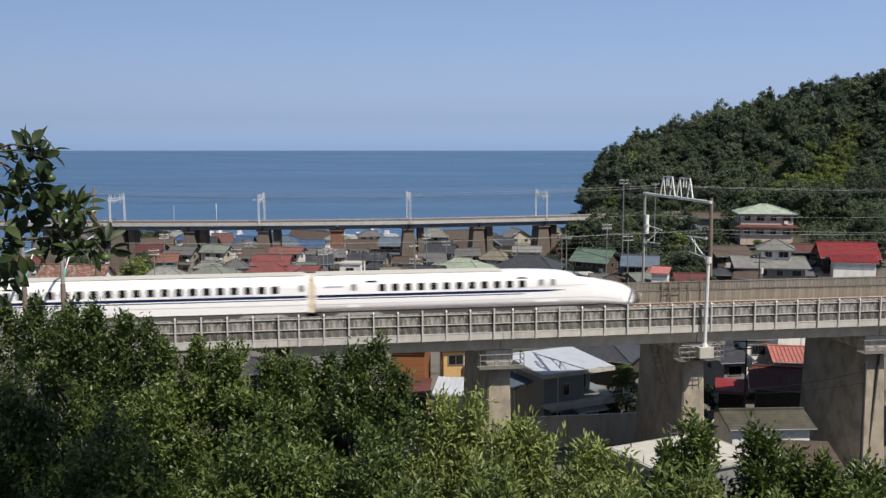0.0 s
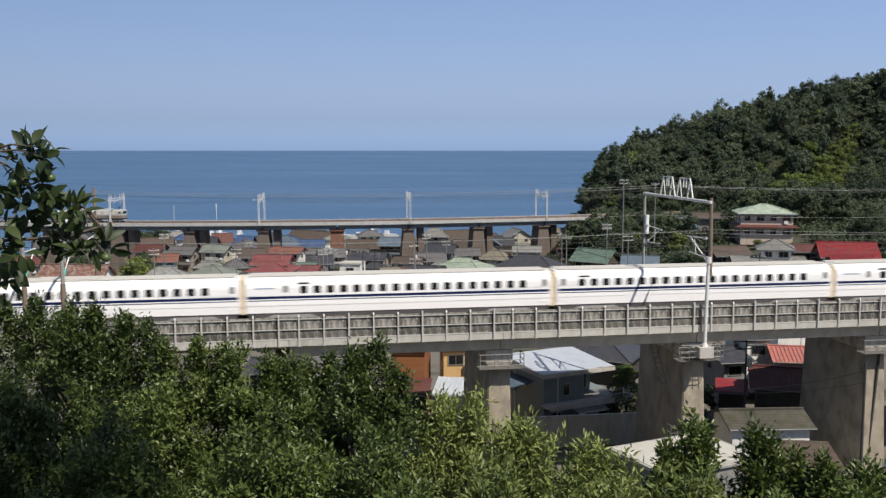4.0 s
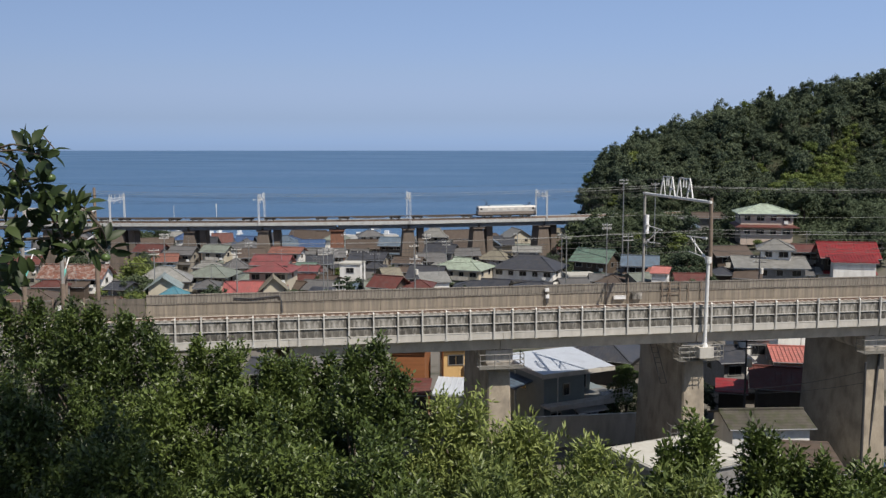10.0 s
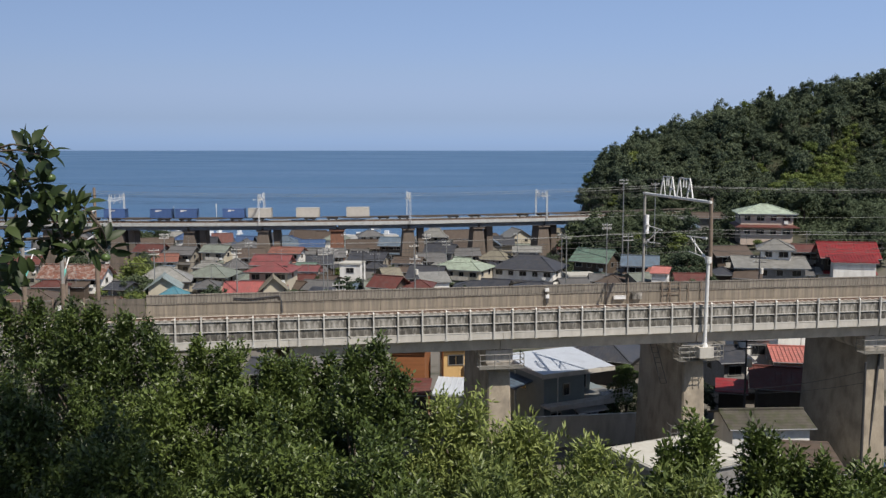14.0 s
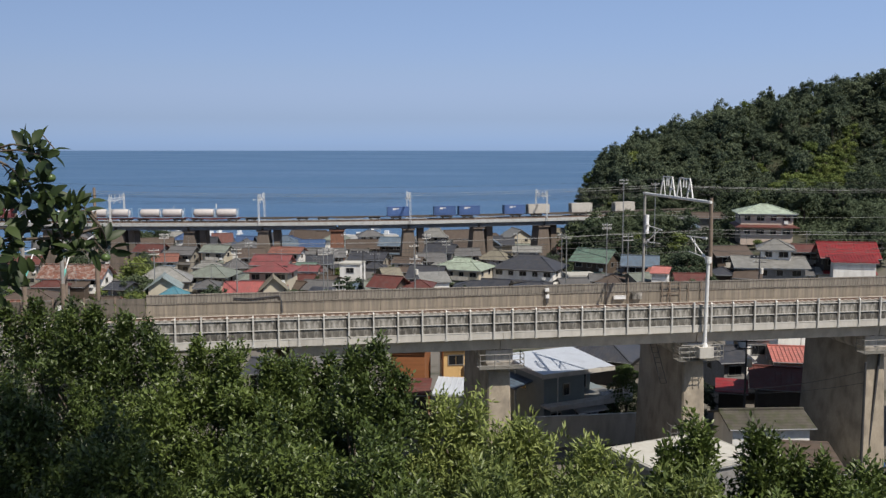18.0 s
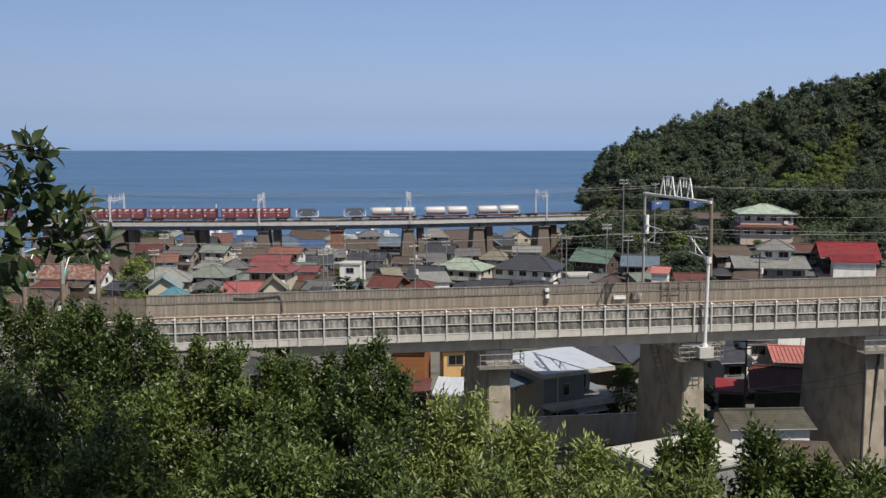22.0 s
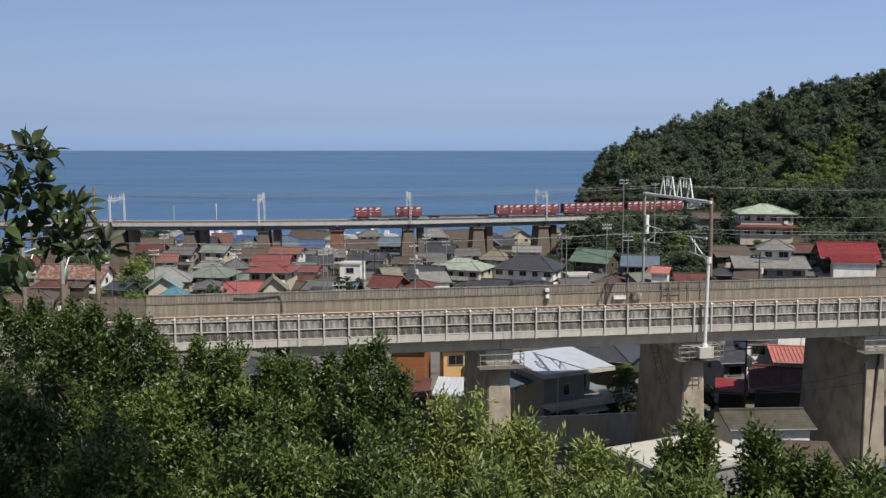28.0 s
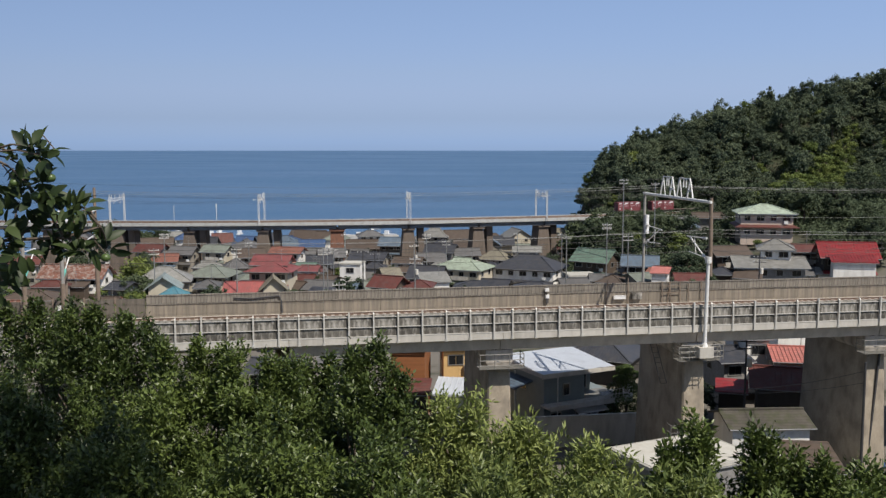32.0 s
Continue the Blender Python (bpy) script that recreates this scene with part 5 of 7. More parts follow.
    if int(x * 5 + y * 11) % 3 == 0 and y > 100:
        g = Shape().tube((w * 0.2, 0.3, hgt + rise * 0.8), (w * 0.2, 0.3, hgt + rise + 2.4), 0.04, n=5)
        for q, n_ in ((2.3, 0.55), (1.9, 0.7), (1.5, 0.45)):
            g.tube((w * 0.2 - n_, 0.3, hgt + rise + q), (w * 0.2 + n_, 0.3, hgt + rise + q), 0.025, n=4)
        part("tv_aerial", g, M["pale_wire"], t, "thin grey television aerial")
    if windows:
        for z in [hgt - 1.75 - 2.8 * k for k in range(2) if hgt - 1.75 - 2.8 * k > 0.4]:
            n = max(1, int(w / 2.3))
            for i in range(n):
                add_window(t, (i + 0.5) * w / n - w / 2, -d / 2, z, 0, 1.6 if (i + n) % 2 else 1.2)
            if k_extra and z > 2.2:
                part("balcony", Shape().box(-w * 0.3, w * 0.3, -d / 2 - 0.95, -d / 2, z - 0.75, z - 0.62).box(-w * 0.3, w * 0.3, -d / 2 - 0.98, -d / 2 - 0.92, z - 0.62, z + 0.2), M["fascia"], t)
            for side, turn in ((1, 90), (-1, -90)):
                for i in range(max(1, int(d / 4))):
                    add_window(t, side * w / 2, (i + 0.5) * d / max(1, int(d / 4)) - d / 2, z, turn, 1.2)
    return t


def utility_pole(x, y, base, top, arms=2, pale=True, gear=False):
    t = thing("utility_pole", pose(x, y, base, 0, 0, random.uniform(-20, 20)), "pale concrete utility pole" if pale else "dark wooden utility pole", "utility pole", "utility poles")
    h = top - base
    part("pole", Shape().tube((0, 0, 0), (0, 0, h), 0.13, 0.08, n=8), M["pale_wire"] if pale else M["dark_steel"], t)
    for k in range(arms):
        z = h - 0.4 - 0.7 * k
        part("crossarm", Shape().bar((-0.9, 0, z), (0.9, 0, z), 0.1, 0.1), M["post"] if pale else M["dark_steel"], t)
        for xx in (-0.8, -0.3, 0.5, 0.8):
            part("insulator", Shape().tube((xx, 0, z + 0.05), (xx, 0, z + 0.24), 0.04, 0.03), M["insulator"], t)
    if gear:
        part("transformer", Shape().tube((0.3, -0.1, h - 2.8), (0.3, -0.1, h - 2.0), 0.25, n=12), M["train_roof"], t)
    return t


def town():
    house(-52.5, 179.0, 8.9, 7.0, 12, 20.7, 1.9, "hip", "cream", "silver", "single storey house with a silver grey tiled hip roof")
    house(-50.35, 171.5, 5.0, 5.0, 102, 20.46, 1.7, "gable", "cream", "frost", "cream gable front of a house with a pale blue grey roof", windows=False)
    house(-47.3, 167, 3.8, 3.8, -8, 19.42, 1.2, "hip", "grey", "teal", "small shed with a teal blue roof", over=0.4, windows=False)
    house(-46.2, 191.0, 7.7, 7.5, -8, 19.9, 1.6, "hip", "cream", "grey_green", "house with a weathered grey green hip roof")
    house(-31.3, 176.0, 7.1, 7.0, -6, 22.8, 1.1, "hip", "cream", "rose", "house with a dusty red two-tier hip roof", ribs=0.5)
    house(-31.7, 178.0, 5.7, 5.0, -6, 23.8, 1.2, "gable", "cream", "rose", "red upper roof tier of a village house", ribs=0.5, windows=False)
    house(-35.1, 171.5, 6.9, 6.0, 4, 19.7, 1.2, "gable", "beige", "pink", "low building with a faded red ribbed roof", ribs=0.45, windows=False)
    house(-30.31, 170, 5.0, 3.6, 100, 20.68, 1.6, "gable", "cream", "beige", "small cream house with a beige roof", windows=False)
    house(-27.8, 178.0, 3.4, 5.0, -20, 19.2, 0.9, "gable", "beige", "brown", "small house with a brown gable roof", windows=False)
    house(-22.8, 178.0, 5.2, 5.0, -15, 19.2, 1.0, "gable", "grey", "grey", "grey roofed low house close behind the viaduct", windows=False)
    house(-18.02, 190, 4.2, 4.0, -10, 21.91, 0.0, "flat", "white", "white", "white box-shaped two storey house", over=0.1)
    house(-15.9, 174.5, 4.6, 5.0, 8, 19.4, 0.7, "hip", "grey", "steel_blue", "low house with a blue grey roof", windows=False)
    house(-9.6, 168.5, 4.3, 5.0, -25, 21.1, 1.3, "gable", "brown", "maroon", "old house with a dark red gable roof")
    house(-10.4, 184.5, 2.5, 5.0, 20, 20.6, 1.1, "gable", "beige", "beige", "small house with a mossy beige roof", windows=False)
    house(-8.4, 234.5, 6.0, 5.0, -12, 16.9, 0.9, "gable", "white", "brown", "two storey house with a brown roof")
    house(-3.0, 188.0, 5.9, 5.0, -18, 20.0, 1.7, "gable", "grey", "dark", "dark grey roofed house")
    house(-1.7, 177.5, 5.0, 5.0, 10, 20.3, 1.1, "shed", "white", "silver", "low shed with a pale grey roof", over=0.35, windows=False)
    house(4.3, 207.0, 10.7, 8.0, -24, 19.12, 1.6, "hip", "cream", "pale", "cream house with a pale green hip roof", over=0.6)
    house(6.0, 180.5, 6.5, 5.0, -6, 19.0, 0.8, "hip", "grey", "dark", "low dark roofed outbuilding", windows=False)
    house(19.3, 210.5, 13.7, 10.0, -24, 18.83, 2.4, "hip", "white", "dark", "large white house with a dark slate hip roof", over=0.6)
    house(17.8, 185.5, 7.7, 5.8, -14, 17.9, 0.9, "hip", "grey", "dark", "low dark roofed building behind the viaduct", windows=False)
    house(13.7, 248.0, 7.0, 5.3, -20, 16.3, 1.6, "hip", "beige", "beige", "house with a pale weathered hip roof")
    house(26.5, 344.5, 9.8, 8.0, 104, 12.4, 2.5, "gable", "cream", "silver", "cream gabled two storey house near the far viaduct")
    house(33.29, 207.0, 7.6, 6.4, -36, 20.87, 2.0, "gable", "brown", "green", "dark timber house with a green metal roof", ribs=0.6)
    house(36.6, 177.0, 5.5, 5.0, -12, 23.8, 1.2, "gable", "brown", "steel_blue", "house with a blue grey roof")
    house(35.8, 177.5, 4.3, 5.0, 0, 22.2, 0.9, "hip", "brown", "brown", "low house with a brown roof", windows=False)
    house(28.1, 195.0, 5.4, 5.0, 6, 18.9, 0.3, "flat", "grey", "white", "carport with a white flat roof", over=0.35, windows=False)
    house(31.1, 181.5, 5.1, 5.0, -5, 20.2, 0.7, "gable", "grey", "grey", "low grey roofed shed", windows=False)
    house(39.6, 173.0, 2.5, 5.0, -30, 22.8, 0.7, "gable", "white", "orange", "small house with an orange roof", windows=False)
    house(-48.3, 344.5, 11.7, 8.8, -10, 11.8, 2.5, "gable", "cream", "brown", "cream walled village house with a brown tiled roof")
    house(-44.3, 316.0, 9.3, 7.0, 5, 12.1, 1.7, "gable", "white", "blue", "white walled village house with a blue metal roof")
    house(-40.2, 248.0, 7.3, 5.5, -10, 17.8, 1.0, "gable", "white", "orange", "white walled village house with a orange tiled roof")
    house(-23.4, 306.0, 14.1, 9.0, 6, 12.8, 2.1, "gable", "brown", "brown", "dark timber walled village house with a brown tiled roof")
    house(-2.9, 344.5, 10.6, 7.9, -14, 12.7, 2.1, "hip", "beige", "silver", "beige walled village house with a silver grey roof")
    house(5.8, 344.5, 9.7, 7.2, 12, 12.1, 2.3, "gable", "cream", "brown", "cream walled village house with a brown tiled roof")
    house(18.7, 344.5, 5.5, 5.0, 10, 11.4, 1.8, "hip", "beige", "brown", "beige walled village house with a brown tiled roof")
    house(-86.2, 344.5, 4.4, 5.0, 20, 11.1, 3.1, "hip", "cream", "pale", "cream walled village house with a pale green roof")
    house(-58.6, 248.0, 6.0, 5.0, -14, 18.1, 1.2, "gable", "cream", "grey_green", "cream walled village house with a grey green roof")
    house(-79.5, 344.5, 6.2, 5.0, 12, 10.6, 2.6, "gable", "brown", "maroon", "dark timber walled village house with a dark red roof")
    house(-71.1, 344.5, 5.1, 5.0, -8, 10.4, 1.8, "gable", "grey", "blue", "grey walled village house with a blue metal roof")
    house(-70.3, 241.5, 5.3, 5.0, 10, 16.5, 1.3, "gable", "cream", "orange", "cream walled village house with a orange tiled roof")
    house(-30.8, 215.5, 3.2, 5.0, -6, 18.1, 0.7, "gable", "cream", "green", "cream walled village house with a green metal roof")
    house(-28.7, 207.0, 2.8, 5.0, -6, 18.6, 0.7, "gable", "beige", "rose", "beige walled village house with a red roof")
    house(-29.1, 248.0, 5.7, 5.0, 14, 16.9, 1.5, "gable", "grey", "grey", "grey walled village house with a grey tiled roof")
    house(-19.1, 248.0, 8.4, 6.3, -12, 16.1, 1.4, "gable", "beige", "dark", "beige walled village house with a dark slate roof")
    house(-12.6, 319.5, 8.2, 6.2, 16, 12.0, 2.2, "gable", "brown", "grey", "dark timber walled village house with a grey tiled roof")
    house(-0.3, 248.0, 6.8, 5.1, -18, 18.2, 1.4, "gable", "grey", "dark", "grey walled village house with a dark slate roof")
    house(6.0, 248.0, 5.5, 5.0, 8, 17.3, 1.2, "gable", "brown", "grey", "dark timber walled village house with a grey tiled roof")
    house(21.8, 248.0, 6.1, 5.0, -6, 18.1, 0.9, "gable", "white", "silver", "white walled village house with a silver grey roof")
    house(-49.8, 248.0, 5.5, 5.0, 14, 16.9, 1.5, "gable", "grey", "brown", "grey walled village house with a brown tiled roof")
    house(-67.3, 248.0, 5.7, 5.0, -10, 17.6, 1.4, "gable", "beige", "grey", "beige walled village house with a grey tiled roof")
    house(-101.0, 312.5, 6.8, 5.1, 8, 12.3, 1.9, "gable", "cream", "brown", "cream walled village house with a brown tiled roof")
    house(-75.5, 248.0, 6.8, 5.1, -16, 18.2, 1.4, "gable", "grey", "maroon", "grey walled village house with a dark red roof")
    house(-47.3, 217.5, 4.1, 5.0, 14, 18.1, 1.4, "hip", "cream", "grey", "cream walled village house with a grey tiled roof")
    house(-41.6, 344.5, 6.2, 5.0, -8, 11.7, 2.1, "gable", "cream", "silver", "cream walled village house with a silver grey roof")
    house(-26.3, 344.5, 8.0, 6.0, 12, 12.8, 1.4, "hip", "white", "grey", "white walled village house with a grey tiled roof")
    house(40.9, 344.5, 4.4, 5.0, -10, 13.3, 1.8, "gable", "white", "beige", "white walled village house with a weathered beige roof")
    house(8.5, 312.5, 8.8, 6.6, -12, 12.3, 1.7, "gable", "beige", "brown", "beige walled village house with a brown tiled roof")
    house(-61.9, 344.5, 6.2, 5.0, 8, 11.6, 1.8, "gable", "grey", "dark", "grey walled village house with a dark slate roof")
    house(-3.1, 244.0, 6.0, 5.0, 10, 16.3, 1.4, "gable", "grey", "grey", "grey walled village house with a grey tiled roof")
    house(-97.5, 344.5, 8.0, 6.0, 10, 12.4, 1.4, "gable", "white", "silver", "white walled village house with a silver grey roof")
    house(-30.4, 234.5, 5.1, 5.0, 8, 16.9, 1.3, "gable", "brown", "dark", "dark timber walled village house with a dark slate roof")
    house(-73.8, 192.0, 12.1, 6.0, -4, 19.5, 1.9, "gable", "white", "rust", "long shed with a rusty corrugated tin roof", ribs=0.6)
    house(-69.5, 160.5, 8.2, 6.2, 6, 20.1, 1.0, "hip", "grey", "brown", "low grey brown roofed building beside the viaduct", windows=False)
    house(-98.5, 225.5, 5.5, 5.0, 10, 17.6, 1.3, "gable", "beige", "maroon", "house with a dark red roof")
    house(66.6, 199.0, 10.2, 9.0, -10, 31.7, 1.4, "hip", "pink", "pale", "pinkish two storey house with pale green roof", skirt='maroon')
    house(56.1, 165.0, 11.0, 8.0, -8, 25.1, 1.2, "gable", "grey", "silver", "grey house with a wide silver tiled roof")
    house(57.8, 166.0, 4.9, 5.0, -16, 28.0, 1.2, "hip", "white", "silver", "upper storey with a silver hip roof")
    house(69.4, 164.5, 8.2, 8.0, -12, 26.89, 1.9, "gable", "dark", "red", "house with a large bright red gable roof", ribs=0.5)
    house(68.1, 158.2, 6.6, 2.6, -12, 26.16, 0.9, "shed", "white", "red", "white walled lean-to with a bright red roof", over=0.4, ribs=0.5, windows=False)
    house(65.2, 173.0, 3.5, 5.0, -6, 26.7, 0.8, "gable", "brown", "maroon", "house with a dark red roof on the slope")
    house(52.4, 176.0, 5.8, 5.0, 8, 25.8, 1.1, "gable", "brown", "brown", "old brown roofed house on the slope")
    house(65.4, 163.0, 2.7, 4.0, -16, 23.6, 0.6, "shed", "white", "white", "small white shed with a sloping roof", over=0.35, windows=False)
    house(61.8, 164.0, 2.5, 5.0, -16, 23.8, 0.7, "gable", "grey", "grey", "small grey roofed shed", windows=False)
    house(64.9, 234.5, 6.6, 5.0, -8, 27.9, 0.9, "gable", "grey", "brown", "small brown roofed house at the foot of the hill", windows=False)
    house(57.4, 229.0, 2.5, 5.0, -8, 26.7, 1.1, "shed", "grey", "grey", "small hut with a grey roof", over=0.35, windows=False)
    house(54.2, 218.0, 7.0, 5.2, 0, 26.7, 0.5, "shed", "grey", "steel_blue", "low shelter with a blue sheet roof", over=0.35, windows=False)
    house(37.9, 102.0, 3.9, 6.5, -10, 23.3, 0.7, "gable", "beige", "salmon", "house with a salmon red ribbed metal roof", ribs=0.42)
    house(34.2, 93.5, 5.7, 6.0, -16, 22.6, 1.1, "gable", "dark", "maroon", "low dark timber house with a deep red roof", ribs=0.5, windows=False)
    house(29.2, 95.0, 2.5, 2.5, -16, 21.1, 0.6, "shed", "dark", "red", "small lean-to with a red roof", over=0.35, windows=False)
    house(34.1, 106.0, 2.5, 6.0, 6, 24.6, 0.0, "flat", "white", "grey", "pale two storey house half hidden by the deck", over=0.35)
    house(43.5, 118.0, 5.5, 5.0, 4, 23.3, 0.0, "flat", "white", "white", "bright white house seen below the deck", over=0.1, windows=False)
    house(30.6, 104.0, 2.5, 7.0, 10, 22.9, 0.7, "gable", "grey", "dark", "grey house in shade below the deck")
    house(-3.2, 96.0, 3.3, 7.0, -4, 25.9, 0.0, "flat", "orange", "brown", "orange cedar boarded house", over=0.35, windows=False)
    house(1.1, 99.0, 2.5, 6.0, 4, 25.1, 0.0, "flat", "yellow", "brown", "yellow clad house beside the cedar house", over=0.35)
    house(-3.2, 90.0, 3.4, 2.5, -4, 22.3, 0.7, "shed", "dark", "maroon", "lean-to with a faded brown red roof", over=0.35, windows=False)
    house(1.1, 92.0, 3.0, 3.0, -10, 21.7, 0.8, "shed", "white", "ice", "lean-to with a pale blue sheet roof", over=0.35, ribs=0.5, windows=False)
    house(-10.8, 98.0, 3.1, 5.0, 8, 24.1, 0.7, "gable", "white", "grey", "white walled house half hidden by the orchard")
    house(-17.1, 100.0, 5.3, 5.0, -8, 22.4, 0.7, "gable", "dark", "dark", "dark grey house below the deck")
    house(19.4, 113.0, 7.3, 8.0, -26, 21.3, 1.4, "hip", "dark", "dark", "house with a dark tiled roof behind the modern house", ribs=0.4, windows=False)
    house(25.8, 76.0, 6.2, 4.5, 3, 23.7, 0.7, "gable", "white", "moss", "long shed with a mossy grey roof and white boards", over=0.4, windows=False)
    house(17.1, 66.4, 8.4, 6.2, 26, 23.8, 0.0, "flat", "grey", "white", "low building with a flat pale white roof", over=0.1, windows=False)
    house(27.6, 70.0, 3.2, 5.0, -8, 22.2, 0.5, "shed", "dark", "brown", "dark brown roofed store under the viaduct", over=0.35, windows=False)
    house(-56.5, 168.0, 2.8, 5.0, -14, 20.7, 0.7, "gable", "grey", "dark", "low dark slate roofed outbuilding among the houses", windows=False)
    house(-42.4, 171.5, 3.2, 5.0, 8, 20.5, 0.7, "hip", "brown", "grey", "low grey roofed outbuilding among the houses", windows=False)
    house(-21.9, 181.0, 2.7, 5.0, -22, 20.0, 0.7, "gable", "beige", "brown", "low brown roofed outbuilding among the houses", windows=False)
    house(-12.0, 169.5, 3.4, 5.0, 15, 20.6, 0.7, "gable", "grey", "grey_green", "low grey green roofed outbuilding among the houses", windows=False)
    house(-4.2, 171.5, 3.8, 5.0, -6, 20.5, 0.7, "hip", "brown", "maroon", "low dark red roofed outbuilding among the houses", windows=False)
    house(9.6, 172.5, 3.9, 5.0, -14, 20.5, 0.7, "gable", "beige", "dark", "low dark slate roofed outbuilding among the houses", windows=False)
    house(23.6, 173.5, 4.0, 5.0, 8, 20.5, 0.7, "gable", "grey", "grey", "low grey roofed outbuilding among the houses", windows=False)
    house(30.2, 169.0, 3.4, 5.0, -22, 21.7, 0.7, "hip", "brown", "brown", "low brown roofed outbuilding among the houses", windows=False)
    house(34.0, 165.5, 2.5, 5.0, 15, 22.6, 0.7, "gable", "beige", "grey_green", "low grey green roofed outbuilding among the houses", windows=False)
    house(41.8, 161.5, 4.0, 5.0, -6, 23.1, 0.7, "gable", "grey", "maroon", "low dark red roofed outbuilding among the houses", windows=False)
    house(48.0, 164.0, 2.8, 5.0, -14, 23.8, 0.7, "hip", "brown", "dark", "low dark slate roofed outbuilding among the houses", windows=False)
    house(51.7, 161.0, 3.2, 5.0, -22, 23.6, 0.7, "gable", "grey", "brown", "low brown roofed outbuilding among the houses", windows=False)
    house(36.56, 160, 2.6, 2.6, -20, 24.09, 0.7, "shed", "white", "salmon", "small hut with a salmon pink awning roof", over=0.3, windows=False)
    house(-38.1, 189.0, 3.9, 5.0, 15, 19.5, 0.8, "hip", "brown", "grey_green", "low grey green roofed outbuilding among the houses", windows=False)
    house(-26.2, 181.0, 2.7, 5.0, -6, 20.0, 0.9, "gable", "beige", "maroon", "low dark red roofed outbuilding among the houses", windows=False)
    # low walls, tanks and yard things
    bx = lone("retaining_wall", Shape().box(-5.6, 5.6, -0.12, 0.12, -0.6, 2.3).box(-5.65, 5.65, -0.17, 0.17, 2.3, 2.42), M["fascia"], "long pale concrete garden wall beside the modern house", "wall", "structure", m=pose(13.2, 86.5, 18.5, 0, 0, 8))
    tarp = Shape().loft([[(-a, -b, h), (a, -b, h), (a, b, h), (-a, b, h)] for h, a, b in ((0, 0.55, 0.4), (0.55, 0.5, 0.36), (0.75, 0.3, 0.2))])
    tz = ground_z(37.28, 80)
    lone("tarpaulin_bundle", tarp, mat("blue_tarpaulin", (0.04, 0.12, 0.36), 0.5, vary=0.2), "blue tarpaulin over a heap beside the pier", "tarpaulin", m=pose(37.28, 80, tz, 0, 0, 12))
    sg = thing("notice_board", pose(37.03, 80.6, tz, 0, 0, 8), "small yellow notice board on a post beside the pier", "sign")
    part("post", Shape().box(-0.03, 0.03, -0.03, 0.03, 0, 1.5), M["post"], sg)
    part("board", Shape().box(-0.25, 0.25, -0.06, -0.03, 0.8, 1.6), mat("yellow_board", (0.6, 0.42, 0.05), 0.6), sg)
    utility_pole(-20.6, 170, 16, 27.4, 2, True, False)
    utility_pole(-14.0, 128, 17, 27.2, 2, True, False)
    utility_pole(-12.6, 150, 17, 29.0, 1, False, False)
    utility_pole(-4.4, 150, 17, 28.0, 2, True, True)
    utility_pole(28.3, 88, 17.5, 27.9, 2, False, True)
    utility_pole(46.5, 140, 19, 29.5, 2, False, True)
    utility_pole(29.5, 172, 18, 31.5, 2, True, False)
    utility_pole(37.6, 200, 22, 38.4, 2, True, False)
    utility_pole(44.2, 200, 22, 37.6, 1, True, False)
    utility_pole(-70, 200, 15, 30, 2, True, False)
    utility_pole(-54.0, 185, 15.5, 28.5, 2, True, False)
    utility_pole(-22.0, 215, 13, 25.5, 1, True, False)
    utility_pole(16.5, 212, 14, 26, 1, True, False)
    utility_pole(-3.5, 205, 14, 26.5, 2, True, False)
    utility_pole(25.5, 205, 15, 26.5, 1, True, False)
    utility_pole(28.5, 63.5, 17.5, 31.2, 0, False, False)
    utility_pole(-52.12, 172, ground_z(-52.12, 172) - 0.3, 26.86, 2, True, False)
    utility_pole(-36.39, 168, ground_z(-36.39, 168) - 0.3, 27.51, 2, True, False)
    utility_pole(-32.3, 190, ground_z(-32.3, 190) - 0.3, 23.5, 1, True, True)
    utility_pole(-20.83, 166, ground_z(-20.83, 166) - 0.3, 27.53, 2, True, False)
    utility_pole(-22.96, 200, ground_z(-22.96, 200) - 0.3, 23.75, 2, True, False)
    utility_pole(-13.33, 186, ground_z(-13.33, 186) - 0.3, 24.42, 1, False, False)
    utility_pole(-5.19, 172, ground_z(-5.19, 172) - 0.3, 27.68, 1, True, True)
    utility_pole(-3.94, 230, ground_z(-3.94, 230) - 0.3, 23.15, 1, True, False)
    utility_pole(0.75, 210, ground_z(0.75, 210) - 0.3, 24.51, 2, True, False)
    utility_pole(21.74, 168, ground_z(21.74, 168) - 0.3, 29.51, 1, True, False)
    utility_pole(33.34, 172, ground_z(33.34, 172) - 0.3, 29.42, 2, True, False)
    utility_pole(41.23, 240, ground_z(41.23, 240) - 0.3, 25.0, 1, True, False)
    utility_pole(-48.83, 240, ground_z(-48.83, 240) - 0.3, 21.01, 2, True, False)
